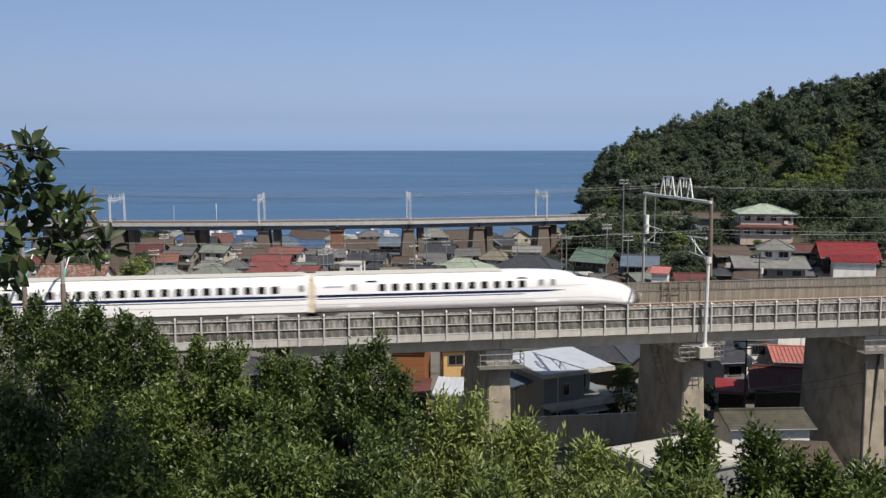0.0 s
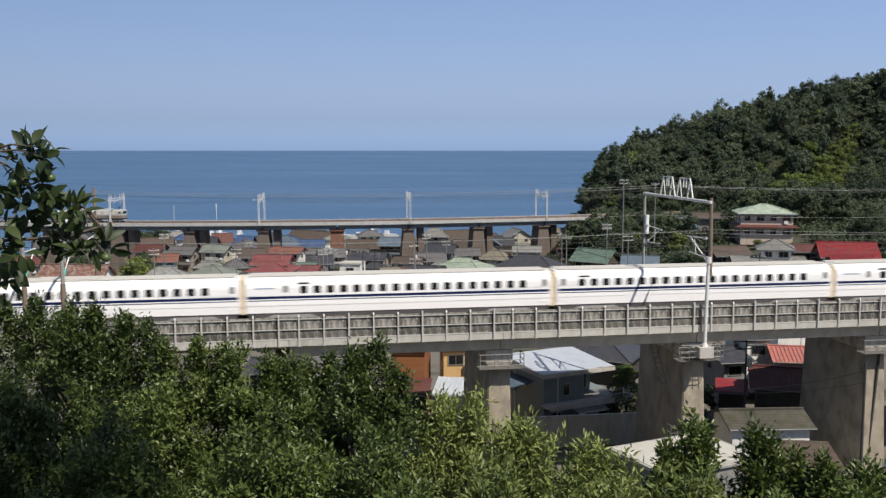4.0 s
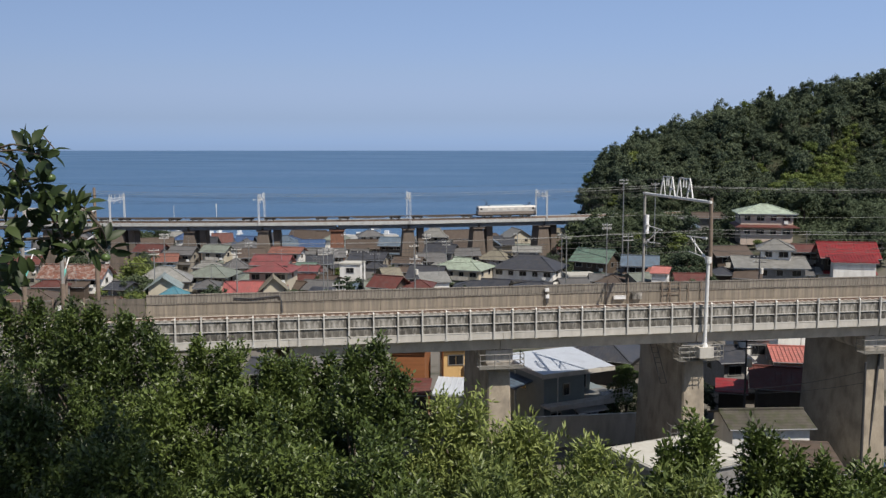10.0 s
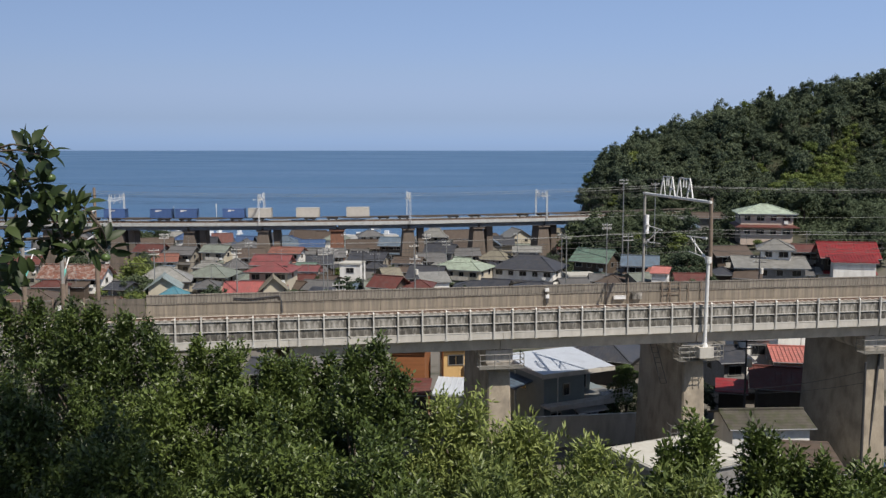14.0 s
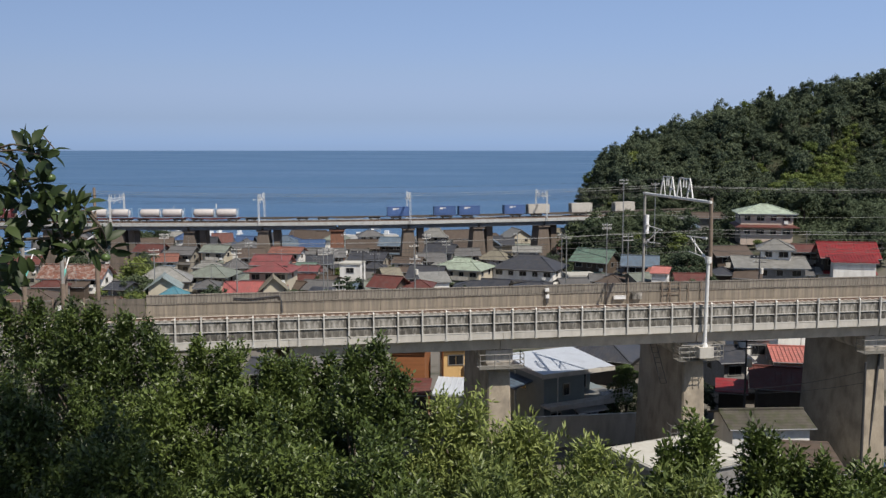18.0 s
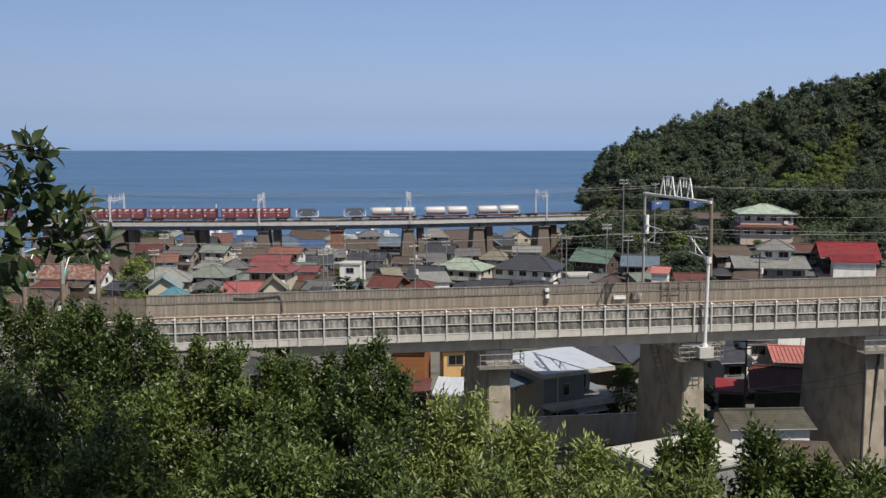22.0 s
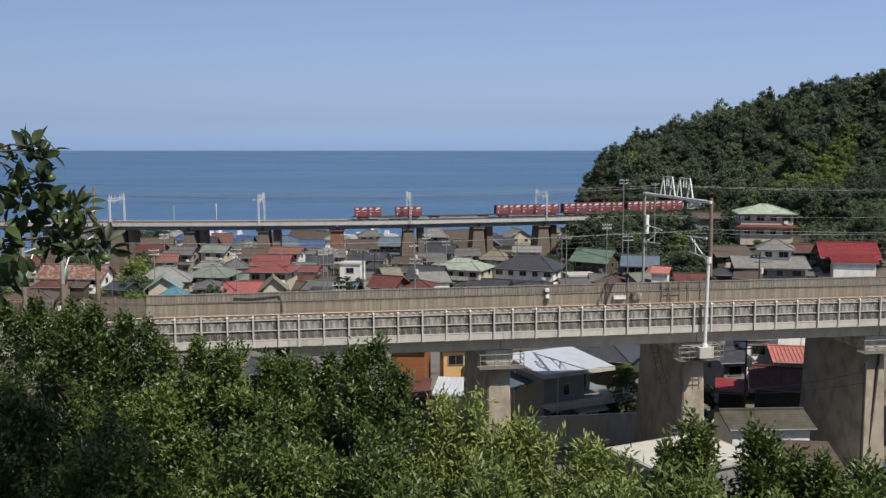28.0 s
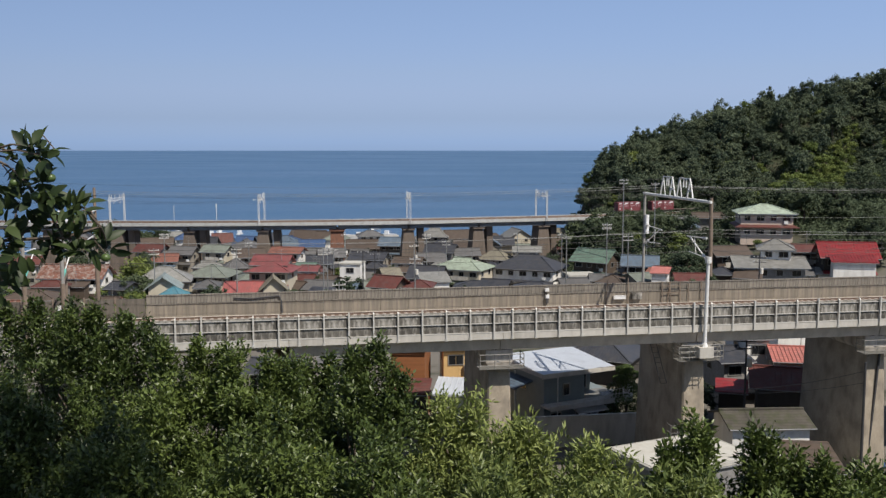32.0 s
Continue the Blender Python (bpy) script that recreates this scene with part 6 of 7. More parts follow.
    for a, b in (((-52.12, 172, 26.46), (-48.83, 240, 20.61)), ((-52.12, 172, 25.76), (-48.83, 240, 19.91)), ((-48.83, 240, 20.61), (-36.39, 168, 27.11)), ((-48.83, 240, 19.91), (-36.39, 168, 26.41)), ((-36.39, 168, 27.11), (-32.3, 190, 23.1)), ((-36.39, 168, 26.41), (-32.3, 190, 22.4)), ((-32.3, 190, 23.1), (-22.96, 200, 23.35)), ((-32.3, 190, 22.4), (-22.96, 200, 22.65)), ((-22.96, 200, 23.35), (-20.83, 166, 27.13)), ((-22.96, 200, 22.65), (-20.83, 166, 26.43)), ((-20.83, 166, 27.13), (-13.33, 186, 24.02)), ((-20.83, 166, 26.43), (-13.33, 186, 23.32)), ((-13.33, 186, 24.02), (-5.19, 172, 27.28)), ((-13.33, 186, 23.32), (-5.19, 172, 26.58)), ((-5.19, 172, 27.28), (-3.94, 230, 22.75)), ((-5.19, 172, 26.58), (-3.94, 230, 22.05)), ((-3.94, 230, 22.75), (0.75, 210, 24.11)), ((-3.94, 230, 22.05), (0.75, 210, 23.41)), ((0.75, 210, 24.11), (21.74, 168, 29.11)), ((0.75, 210, 23.41), (21.74, 168, 28.41)), ((21.74, 168, 29.11), (33.34, 172, 29.02)), ((21.74, 168, 28.41), (33.34, 172, 28.32)), ((33.34, 172, 29.02), (41.23, 240, 24.6)), ((33.34, 172, 28.32), (41.23, 240, 23.9))):
        wire("service_wire", sag(a, b, 0.45, 6), 0.013, M["wire"], "thin service wire strung between the village poles")
    for a, b in (((28.5, 63.5, 30.6), (23.0, 84, 24.0)), ((28.5, 63.5, 29.8), (23.5, 86, 23.4)), ((28.3, 88, 27.4), (46.5, 140, 29)), ((28.3, 88, 26.9), (12, 92, 24)), ((-14, 128, 26.8), (-4.4, 150, 27.6)), ((-4.4, 150, 27.6), (29.5, 172, 31.1)), ((29.5, 172, 31.1), (46.5, 140, 29.1)), ((-20.6, 170, 27), (-4.4, 150, 27.3)), ((-54, 185, 28), (-20.6, 170, 27)), ((-70, 200, 29.5), (-54, 185, 28)), ((37.6, 200, 38), (70, 185, 37)), ((29.5, 172, 30.6), (37.6, 200, 37.6)), ((46.5, 140, 28.6), (72, 150, 30))):
        wire("service_wire", sag(a, b, 0.5, 6), 0.018, M["wire"], "thin service wire strung over the roofs")


def sheds():
    """Lean-tos and low outbuildings that fill the yards before the houses."""
    random.seed(77)
    dry = [f for f in FOOT if f[1] > 150]
    for hx, hy, hw, hd in dry:
        for row, (gap, lo, hi) in enumerate(((0.5, 2.1, 2.7), (4.2, 2.4, 3.2))):
            w = random.uniform(0.45, 0.95) * min(hw, 9.0) if row == 0 else random.uniform(4.0, 7.0)
            d = random.uniform(1.8, 2.6) if row == 0 else random.uniform(3.0, 4.5)
            x, y = hx + random.uniform(-0.25, 0.25) * hw, hy - hd / 2 - gap - d / 2
            v = x / y
            if y < 188 and (-0.33 < v < -0.13 or -0.11 < v < -0.08) or y < 210 and -0.01 < v < 0.2 or 262 < y < 281 or x / y > 0.2 or any(abs(o[0] - x) < (o[2] + w) / 2 and abs(o[1] - y) < (o[3] + d) / 2 for o in FOOT):
                continue
            z = ground_z(x, y)
            roof, tall = ("shed", random.uniform(0.4, 0.8)) if row == 0 else (random.choice(("gable", "hip")), random.uniform(0.8, 1.3))
            cover = random.choice(("dark", "grey", "brown", "dark", "silver", "rust", "steel_blue", "grey", "dark", "maroon", "brown"))
            house(x, y, w, d, random.uniform(-14, 14), z + random.uniform(lo, hi), tall, roof, random.choice(("grey", "brown", "dark", "beige")), cover, "low outbuilding with a %s roof in a village yard" % cover.replace("_", " "), over=0.35, windows=False, category="shed", name="shed", group="sheds of the village")


def shore_houses():
    """Close-set houses between the old line and the beach."""
    random.seed(58)
    n = 0
    for k in range(2600):
        y = random.uniform(286, 384)
        x = y * random.uniform(-0.42, 0.145)
        w, d = random.uniform(5.5, 9.5), random.uniform(5.0, 7.0)
        if n >= 62 or any(abs(o[0] - x) < (o[2] + w) / 2 - 0.6 and abs(o[1] - y) < (o[3] + d) / 2 - 0.6 for o in FOOT):
            continue
        if min((far_at(s, -1.5, 0).xy - Vector((x, y))).length for s in range(-200, 120, 8)) < 14:
            continue
        rise = random.uniform(1.2, 2.2)
        z = ground_z(x, y)
        top = min(z + random.choice((5.0, 7.2, 8.4)), 46.0 - 0.0915 * y)
        if top - rise < z + 2.4:
            continue
        cover = random.choice(("grey", "dark", "brown", "silver", "grey", "brown", "grey_green", "dark", "maroon", "steel_blue", "beige", "blue"))
        wall = random.choice(("white", "cream", "beige", "grey", "brown", "white", "grey"))
        house(x, y, w, d, random.choice((0, 0, 75)) + random.uniform(-18, 18), top - rise, rise, random.choice(("gable", "gable", "hip")), wall, cover, "%s walled house near the beach with a %s roof" % (wall, cover.replace("_", " ")), windows=n % 2 == 0)
        n += 1


def fishing_boat(x, y, turn, n):
    t = thing("fishing_boat", pose(x, y, 0.0, 0, 0, turn), "small white fishing boat lying off the shore", "boat", "fishing boats")
    part("hull", Shape().loft([[(-n / 2 + e, -w, z), (n / 2 - 1.2 + f, -w, z), (n / 2 + f, 0, z), (n / 2 - 1.2 + f, w, z), (-n / 2 + e, w, z)] for z, w, e, f in ((-0.3, 0.5, 0.3, -0.4), (0.5, 1.0, 0.0, 0.0), (1.0, 1.1, 0.0, 0.3))]), M["white_steel"], t)
    part("cabin", Shape().box(-n / 2 + 0.8, -n / 2 + 3.0, -0.8, 0.8, 1.0, 2.6, 0.1), M["insulator"], t)
    part("mast", Shape().tube((0.5, 0, 0.9), (0.5, 0, 4.6), 0.06), M["post"], t)


town()
sheds()
shore_houses()
lone("quay", Shape().box(-45.13, -21.1, 446, 456, -1.0, 1.9).box(-45.13, -21.1, 446, 447, 1.9, 2.5), M["fascia"], "pale concrete quay of the little harbour", "quay", "structure")
fishing_boat(-134.42, 470, 20, 7)
fishing_boat(-131.07, 476, -30, 7)
fishing_boat(-111.72, 468, 15, 7)
fishing_boat(-109.79, 474, 60, 7)
fishing_boat(-47.91, 466, -20, 7)
fishing_boat(-39.31, 462, 10, 7)
fishing_boat(-35.67, 468, 200, 5)
fishing_boat(-30.64, 463, 35, 7)
fishing_boat(-26.11, 470, -15, 7)
fishing_boat(-100.13, 472, 80, 5)
fishing_boat(-145.0, 500, 40, 5)
fishing_boat(-116.0, 505, -35, 5)
fishing_boat(-38.0, 498, 130, 5)
fishing_boat(-34.5, 503, 50, 5)
fishing_boat(-110.0, 515, 35, 5)


# ------------------------------------------------------------------ modern house, garden and yard
def modern_house():
    t = thing("house", pose(11.6, 93.5, 18.3, 0, 0, 27), "modern blue grey house with a pale metal roof and balcony", "house", "houses of the village")
    part("wall", Shape().box(-3.9, 0.7, -3.2, 3.2, -1.5, 5.6), WL["slate"], t)
    part("wall", Shape().box(0.7, 3.4, -0.4, 3.2, -1.5, 5.6), WL["slate"], t)
    part("ground_floor_wall", Shape().box(0.7, 3.4, -3.2, -0.4, -1.5, 2.7), WL["slate"], t)
    part("lower_wall", Shape().box(3.4, 5.6, -2.2, 3.0, -1.5, 2.7), WL["slate"], t)
    g = Shape().loft([[(-4.4, -3.7, z), (3.9, -3.7, z), (3.9, 3.7, z + 0.55), (-4.4, 3.7, z + 0.55)] for z in (5.6, 5.92)])
    rf = part("roof", g, RF["ice"], t, "pale blue low pitched metal roof")
    part("fascia_board", Shape().box(-4.44, 3.94, -3.76, -3.7, 5.52, 5.95).box(-4.46, -4.4, -3.7, 3.7, 5.6, 6.0), M["fascia"], t)
    g = Shape()
    for i in range(18):
        x = -4.3 + i * 0.475
        g.bar((x, -3.65, 5.925), (x, 3.65, 6.465), 0.02, 0.012)
    tagged(part("roof_seams", g, RF["ice"], rf), kind="stuff")
    part("balcony", Shape().box(-4.3, 5.2, -4.9, -3.2, 2.75, 2.95).box(-4.3, 5.2, -4.95, -4.85, 2.66, 3.14), M["fascia"], t, "white balcony slab")
    part("terrace", Shape().box(0.7, 5.2, -3.2, -0.4, 2.7, 2.9), M["railing"], t, "dark terrace floor behind the balcony")
    g = Shape()
    for z in (3.5, 3.95):
        g.tube((1.2, -4.88, z), (5.1, -4.88, z), 0.03, n=5)
    for k in range(10):
        g.tube((1.2 + k * 0.41, -4.88, 3.1), (1.2 + k * 0.41, -4.88, 3.95), 0.02, n=4)
    part("balcony_railing", g, M["post"], t)
    part("balcony_panel", Shape().box(4.0, 5.2, -4.98, -4.93, 3.1, 4.1).box(5.15, 5.2, -4.93, -3.2, 3.1, 4.1), M["insulator"], t)
    part("awning", Shape().loft([[(x, -3.2, 2.35), (x, -4.7, 1.95), (x, -4.7, 2.05), (x, -3.2, 2.45)] for x in (-0.9, 2.6)]), M["insulator"], t)
    part("downpipe", Shape().tube((-2.4, -3.26, 0.1), (-2.4, -3.26, 5.5), 0.06), M["white_steel"], t)
    part("downpipe", Shape().tube((-3.96, 2.0, 0.1), (-3.96, 2.0, 5.5), 0.06), M["white_steel"], t)
    for x, z, w, h in ((-1.4, 3.5, 0.8, 1.2), (-2.6, 0.6, 1.3, 1.4), (0.6, 0.2, 1.8, 1.9), (2.9, 0.5, 1.2, 1.4)):
        add_window(t, x, -3.2, z, 0, w, h)
    add_window(t, 2.0, -0.4, 3.1, 0, 1.8, 2.0)
    add_window(t, -3.9, 0.5, 3.6, -90, 1.2, 1.1)
    add_window(t, -3.9, -1.5, 0.8, -90, 1.4, 1.2)
    part("side_roof", Shape().loft([[(-6.0, d, 4.1), (-3.9, d, 4.7), (-3.9, d, 4.8), (-6.0, d, 4.2)] for d in (-1.2, 2.8)]), RF["steel_blue"], t)


def fast_mesh(name, verts, faces, material):
    me = bpy.data.meshes.new(name)
    k = faces.shape[1]
    me.vertices.add(len(verts))
    me.vertices.foreach_set("co", verts.astype(np.float32).ravel())
    me.loops.add(faces.size)
    me.loops.foreach_set("vertex_index", faces.astype(np.int32).ravel())
    me.polygons.add(len(faces))
    me.polygons.foreach_set("loop_start", np.arange(0, faces.size, k, dtype=np.int32))
    me.materials.append(material)
    me.update(calc_edges=True)
    return me


def unit(v):
    return v / np.maximum(1e-6, np.linalg.norm(v, axis=1, keepdims=True))


def leaf_cloud(rng, centres, radii, per, length, aspect, droop=0.2, spread=0.9, shell=0.45, simple=False):
    """Folded pointed leaves on the shells of many small clumps; leaves stand out from the clump."""
    n = len(centres) * per
    c = np.repeat(centres, per, axis=0)
    r = np.repeat(radii, per, axis=0)
    d = unit(rng.normal(size=(n, 3)))
    d[:, 2] = np.abs(d[:, 2]) * np.where(rng.random(n) < 0.7, 1, -1)
    p = c + d * r * (shell + (1 - shell) * rng.random((n, 1)) ** 0.5)
    if simple:
        p = c + d * r * np.abs(0.75 + 0.33 * rng.normal(size=(n, 1)))
    # the blade faces outwards and up, its axis lies along the shell
    up = unit(d + rng.normal(size=(n, 3)) * spread * 0.55 + np.array([0, 0, 0.35]))
    out = unit(np.cross(up, rng.normal(size=(n, 3))) + d * 0.3 + np.array([0, 0, -droop]))
    side = unit(np.cross(out, up))
    up = np.cross(side, out)
    size = length * (0.65 + 0.7 * rng.random((n, 1)))
    base, tip = p - out * size * 0.5, p + out * size * 0.5
    if simple:
        v = np.stack([base - side * size * aspect * 0.5, tip, base + side * size * aspect * 0.5], axis=1).reshape(-1, 3)
        return v, np.arange(3 * n).reshape(-1, 3)
    mid = p + up * size * 0.06
    v = np.stack([base, mid - side * size * aspect * 0.5 - up * size * 0.07, tip, mid + side * size * aspect * 0.5 - up * size * 0.07], axis=1).reshape(-1, 3)
    k = np.arange(n)[:, None] * 4
    f = np.concatenate([k + np.array([[0, 1, 2]]), k + np.array([[0, 2, 3]])], axis=0)
    return v, f


LF = {
    "citrus": leaf_mat("citrus_leaf", (0.018, 0.036, 0.012), (0.13, 0.177, 0.045), 0.4, 0.45, 0.2, 0.9),
    "light": leaf_mat("narrow_light_leaf", (0.058, 0.092, 0.026), (0.33, 0.385, 0.12), 0.42, 0.4, 0.3, 0.6),
    "branch": leaf_mat("near_citrus_leaf", (0.017, 0.032, 0.013), (0.085, 0.12, 0.04), 0.5, 0.35, 0.25, 3.0),
    # both hill greens hold painted distance haze: lifted darks, more blue
    "forest": leaf_mat("forest_leaf", (0.03, 0.051, 0.035), (0.098, 0.125, 0.066), 0.6, 0.2, 0.15, 0.12, 0.9),
    "woodland": leaf_mat("woodland_leaf", (0.034, 0.058, 0.042), (0.13, 0.16, 0.094), 0.6, 0.2, 0.15, 0.11, 0.0),
    "bright": leaf_mat("bright_forest_leaf", (0.085, 0.13, 0.038), (0.2, 0.24, 0.07), 0.6, 0.2, 0.25, 0.12, 0.8),
    "pine": leaf_mat("garden_pine_leaf", (0.035, 0.065, 0.02), (0.1, 0.14, 0.045), 0.6, 0.2, 0.15, 0.5),
}
BARK = mat("grey_brown_bark", (0.12, 0.095, 0.075), 0.9, vary=0.3, scale=5, fine=30, bump=0.6)
FRUIT = mat("green_mandarin_skin", (0.075, 0.115, 0.035), 0.35, vary=0.12, scale=20, fine=200, bump=0.1)
FRUIT_RIPE = mat("yellowing_mandarin_skin", (0.45, 0.42, 0.06), 0.35, vary=0.12, scale=20, fine=200)


def ball(r, n=10):
    g = Shape()
    rings = []
    for i in range(1, n // 2):
        a = math.pi * i / (n // 2)
        rings.append([(r * math.sin(a) * math.cos(2 * math.pi * j / n), r * math.sin(a) * math.sin(2 * math.pi * j / n), -0.9 * r * math.cos(a)) for j in range(n)])
    return g.loft(rings)


def limbs(base, targets, r):
    g = Shape()
    base = Vector(base)
    for tt in targets:
        tt = Vector(tt)
        m = base.lerp(tt, 0.5) + Vector((random.uniform(-0.2, 0.2), random.uniform(-0.2, 0.2), 0.15))
        g.tube(base, m, r, r * 0.6, n=6)
        g.tube(m, tt, r * 0.6, r * 0.2, n=6)
    return g


def whorls(rng, centres, radius, per, length, aspect):
    """Shoot ends: leaves that spread from each shoot outwards and up."""
    n = len(centres) * per
    c = np.repeat(centres, per, axis=0)
    d = unit(rng.normal(size=(n, 3)))
    out = unit(d * 0.9 + np.array([0, 0, 0.5]) + rng.normal(size=(n, 3)) * 0.3)
    size = length * (0.6 + 0.7 * rng.random((n, 1)))
    base = c + d * radius * rng.random((n, 1)) + np.array([0, 0, 1]) * rng.normal(size=(n, 1)) * 0.07
    side = unit(np.cross(out, rng.normal(size=(n, 3)) * 0.5 + np.array([0, 0, 1.0])))
    up = np.cross(side, out)
    tip = base + out * size - up * size * 0.1
    mid = base + out * size * 0.48
    v = np.stack([base, mid - side * size * aspect * 0.5 + up * size * 0.05, tip, mid + side * size * aspect * 0.5 + up * size * 0.05], axis=1).reshape(-1, 3)
    k = np.arange(n)[:, None] * 4
    f = np.concatenate([k + np.array([[0, 1, 2]]), k + np.array([[0, 2, 3]])], axis=0)
    return v, f


def orchard_tree(x, y, top, rx, ry, kind, seed, peaks=()):
    """A bushy orchard tree: trunk, limbs, a ragged crown down to near the ground, a few fruits."""
    rng = np.random.default_rng(seed)
    random.seed(seed)
    gz_ = ground_z(x, y)
    hgt = top - gz_
    light = kind == "light"
    t = thing("orchard_tree", pose(x, y, gz_, 0, 0, 0), "leafy orchard tree with narrow light green leaves" if light else "dense dark green citrus tree on the orchard slope", "tree", "orchard trees")
    cs, rs = [], []
    n = int((95 if light else 130) * rx)
    ph = rng.uniform(0, 9)

    def clump(x_, y_, z_, r_):
        cs.append((x_, y_, z_))
        rs.append((r_, r_, r_ * rng.uniform(0.75, 1.0)))

    for k in range(n):
        a = rng.uniform(0, 2 * math.pi)
        e = math.asin(rng.uniform(-0.05, 1.0))
        q = (rng.uniform(0.82, 1.0) if k % 4 else rng.uniform(0.55, 0.8)) * (1 + 0.22 * noise.noise((math.cos(a) * 2.2 + ph, math.sin(a) * 2.2, e * 2.6)))
        clump(math.cos(a) * math.cos(e) * (rx - 0.15) * q, math.sin(a) * math.cos(e) * (ry - 0.15) * q, 0.3 + (hgt - 0.55) * max(0.03, math.sin(e) * q), rng.uniform(0.17, 0.31))
    for px, pz in peaks:
        for j in range(12):
            w = 0.03 + 0.035 * j
            clump(px + rng.uniform(-w, w), rng.uniform(-w, w), pz - gz_ - 0.1 - 0.09 * j, 0.11 + 0.014 * j)
    cs, rs = np.array(cs), np.array(rs)
    if light:
        v, f = whorls(rng, np.repeat(cs, 5, axis=0) + rng.normal(size=(5 * len(cs), 3)) * 0.12, 0.15, 26, 0.12, 0.27)
    else:
        v, f = whorls(rng, np.repeat(cs, 7, axis=0) + unit(rng.normal(size=(7 * len(cs), 3))) * np.repeat(rs, 7, axis=0) * 0.75, 0.11, 23, 0.085, 0.44)
    # shoots at the ends of the clumps
    tips = cs[::2] + unit(rng.normal(size=(len(cs[::2]), 3)) + np.array([0, 0, 0.8])) * rs[::2]
    v2, f2 = whorls(rng, tips, 0.07, 12, 0.1, 0.4)
    v, f = np.concatenate([v, v2]), np.concatenate([f, f2 + len(v)])
    part("crown", fast_mesh("crown", v, f, LF["light" if light else "citrus"]), None, t)
    part("trunk", Shape().tube((0, 0, -0.4), (0.05, 0, hgt * 0.35), 0.13, 0.1, n=8), BARK, t)
    part("limb", limbs((0.05, 0, hgt * 0.33), [tuple(0.9 * np.array(c)) for c in cs[::9]], 0.05), BARK, t)
    if not light:
        fr = ball(0.03).mesh("fruit", FRUIT_RIPE, True)
        for k in range(5):
            c = cs[int(rng.integers(len(cs)))]
            part("fruit", fr, None, t, at=Matrix.Translation((c[0] * 1.04, c[1] * 1.04 - 0.06, c[2])))
    return t


def orchard():
    orchard_tree(-7.2, 17.0, 43.1, 2.2, 2.0, "citrus", 100, ((-0.65, 43.1), (-0.1, 43.2), (0.5, 43.1)))
    orchard_tree(-5.6, 16.0, 43.0, 1.8, 1.8, "citrus", 101, ((-0.7, 43.1), (-0.3, 43.2), (0.2, 43.1), (0.6, 42.95)))
    orchard_tree(-4.0, 15.0, 42.75, 1.6, 1.7, "citrus", 102, ((-0.5, 42.85), (0.1, 42.85), (0.5, 42.75)))
    orchard_tree(-2.9, 14.5, 42.72, 1.4, 1.6, "citrus", 103, ((-0.3, 42.75), (0.2, 42.7), (0.6, 42.65)))
    orchard_tree(-1.35, 14.0, 42.5, 1.35, 1.5, "citrus", 104, ((0.0, 42.95), (0.38, 43.05), (0.7, 42.6)))
    orchard_tree(-2.1, 15.5, 42.3, 1.5, 1.3, "citrus", 105, ((-0.5, 42.4), (-0.1, 42.4), (0.2, 42.45), (0.6, 42.35)))
    orchard_tree(-2.2, 11.5, 42.75, 1.3, 1.2, "citrus", 106, ())
    orchard_tree(-4.2, 11.5, 42.7, 1.4, 1.2, "citrus", 107, ())
    orchard_tree(-6.0, 12.5, 42.9, 1.5, 1.3, "citrus", 108, ())
    orchard_tree(-0.7, 11.0, 42.7, 1.0, 1.1, "citrus", 109, ())
    orchard_tree(0.25, 14.5, 41.85, 1.3, 1.4, "light", 110, ((-0.2, 42.05), (0.2, 42.0)))
    orchard_tree(1.1, 13.0, 41.95, 1.05, 1.3, "light", 111, ((-0.2, 42.1), (0.1, 42.05)))
    orchard_tree(0.5, 10.5, 42.5, 1.0, 1.0, "light", 112, ())
    orchard_tree(1.85, 12.0, 41.8, 0.95, 1.2, "light", 113, ((0.0, 42.05), (0.35, 41.95)))
    orchard_tree(2.5, 10.5, 42.25, 0.85, 1.0, "light", 114, ((0.3, 42.15),))
    orchard_tree(1.5, 9.5, 42.6, 0.9, 0.9, "light", 115, ())
    orchard_tree(3.2, 12.0, 41.95, 0.75, 1.0, "citrus", 116, ((0.0, 42.45), (-0.3, 42.1), (0.12, 42.3)))
    orchard_tree(4.1, 12.0, 42.05, 0.85, 1.0, "citrus", 117, ((-0.1, 42.3), (0.1, 42.25), (0.5, 42.0)))
    orchard_tree(5.1, 11.5, 42.05, 0.95, 1.0, "citrus", 118, ((-0.4, 42.1), (0.2, 42.0)))
    orchard_tree(3.4, 9.8, 42.4, 0.9, 0.9, "citrus", 119, ())
    orchard_tree(4.6, 9.8, 42.35, 0.9, 0.9, "citrus", 120, ())
    orchard_tree(5.9, 12.0, 41.8, 0.9, 1.0, "citrus", 121, ((0.0, 41.95),))


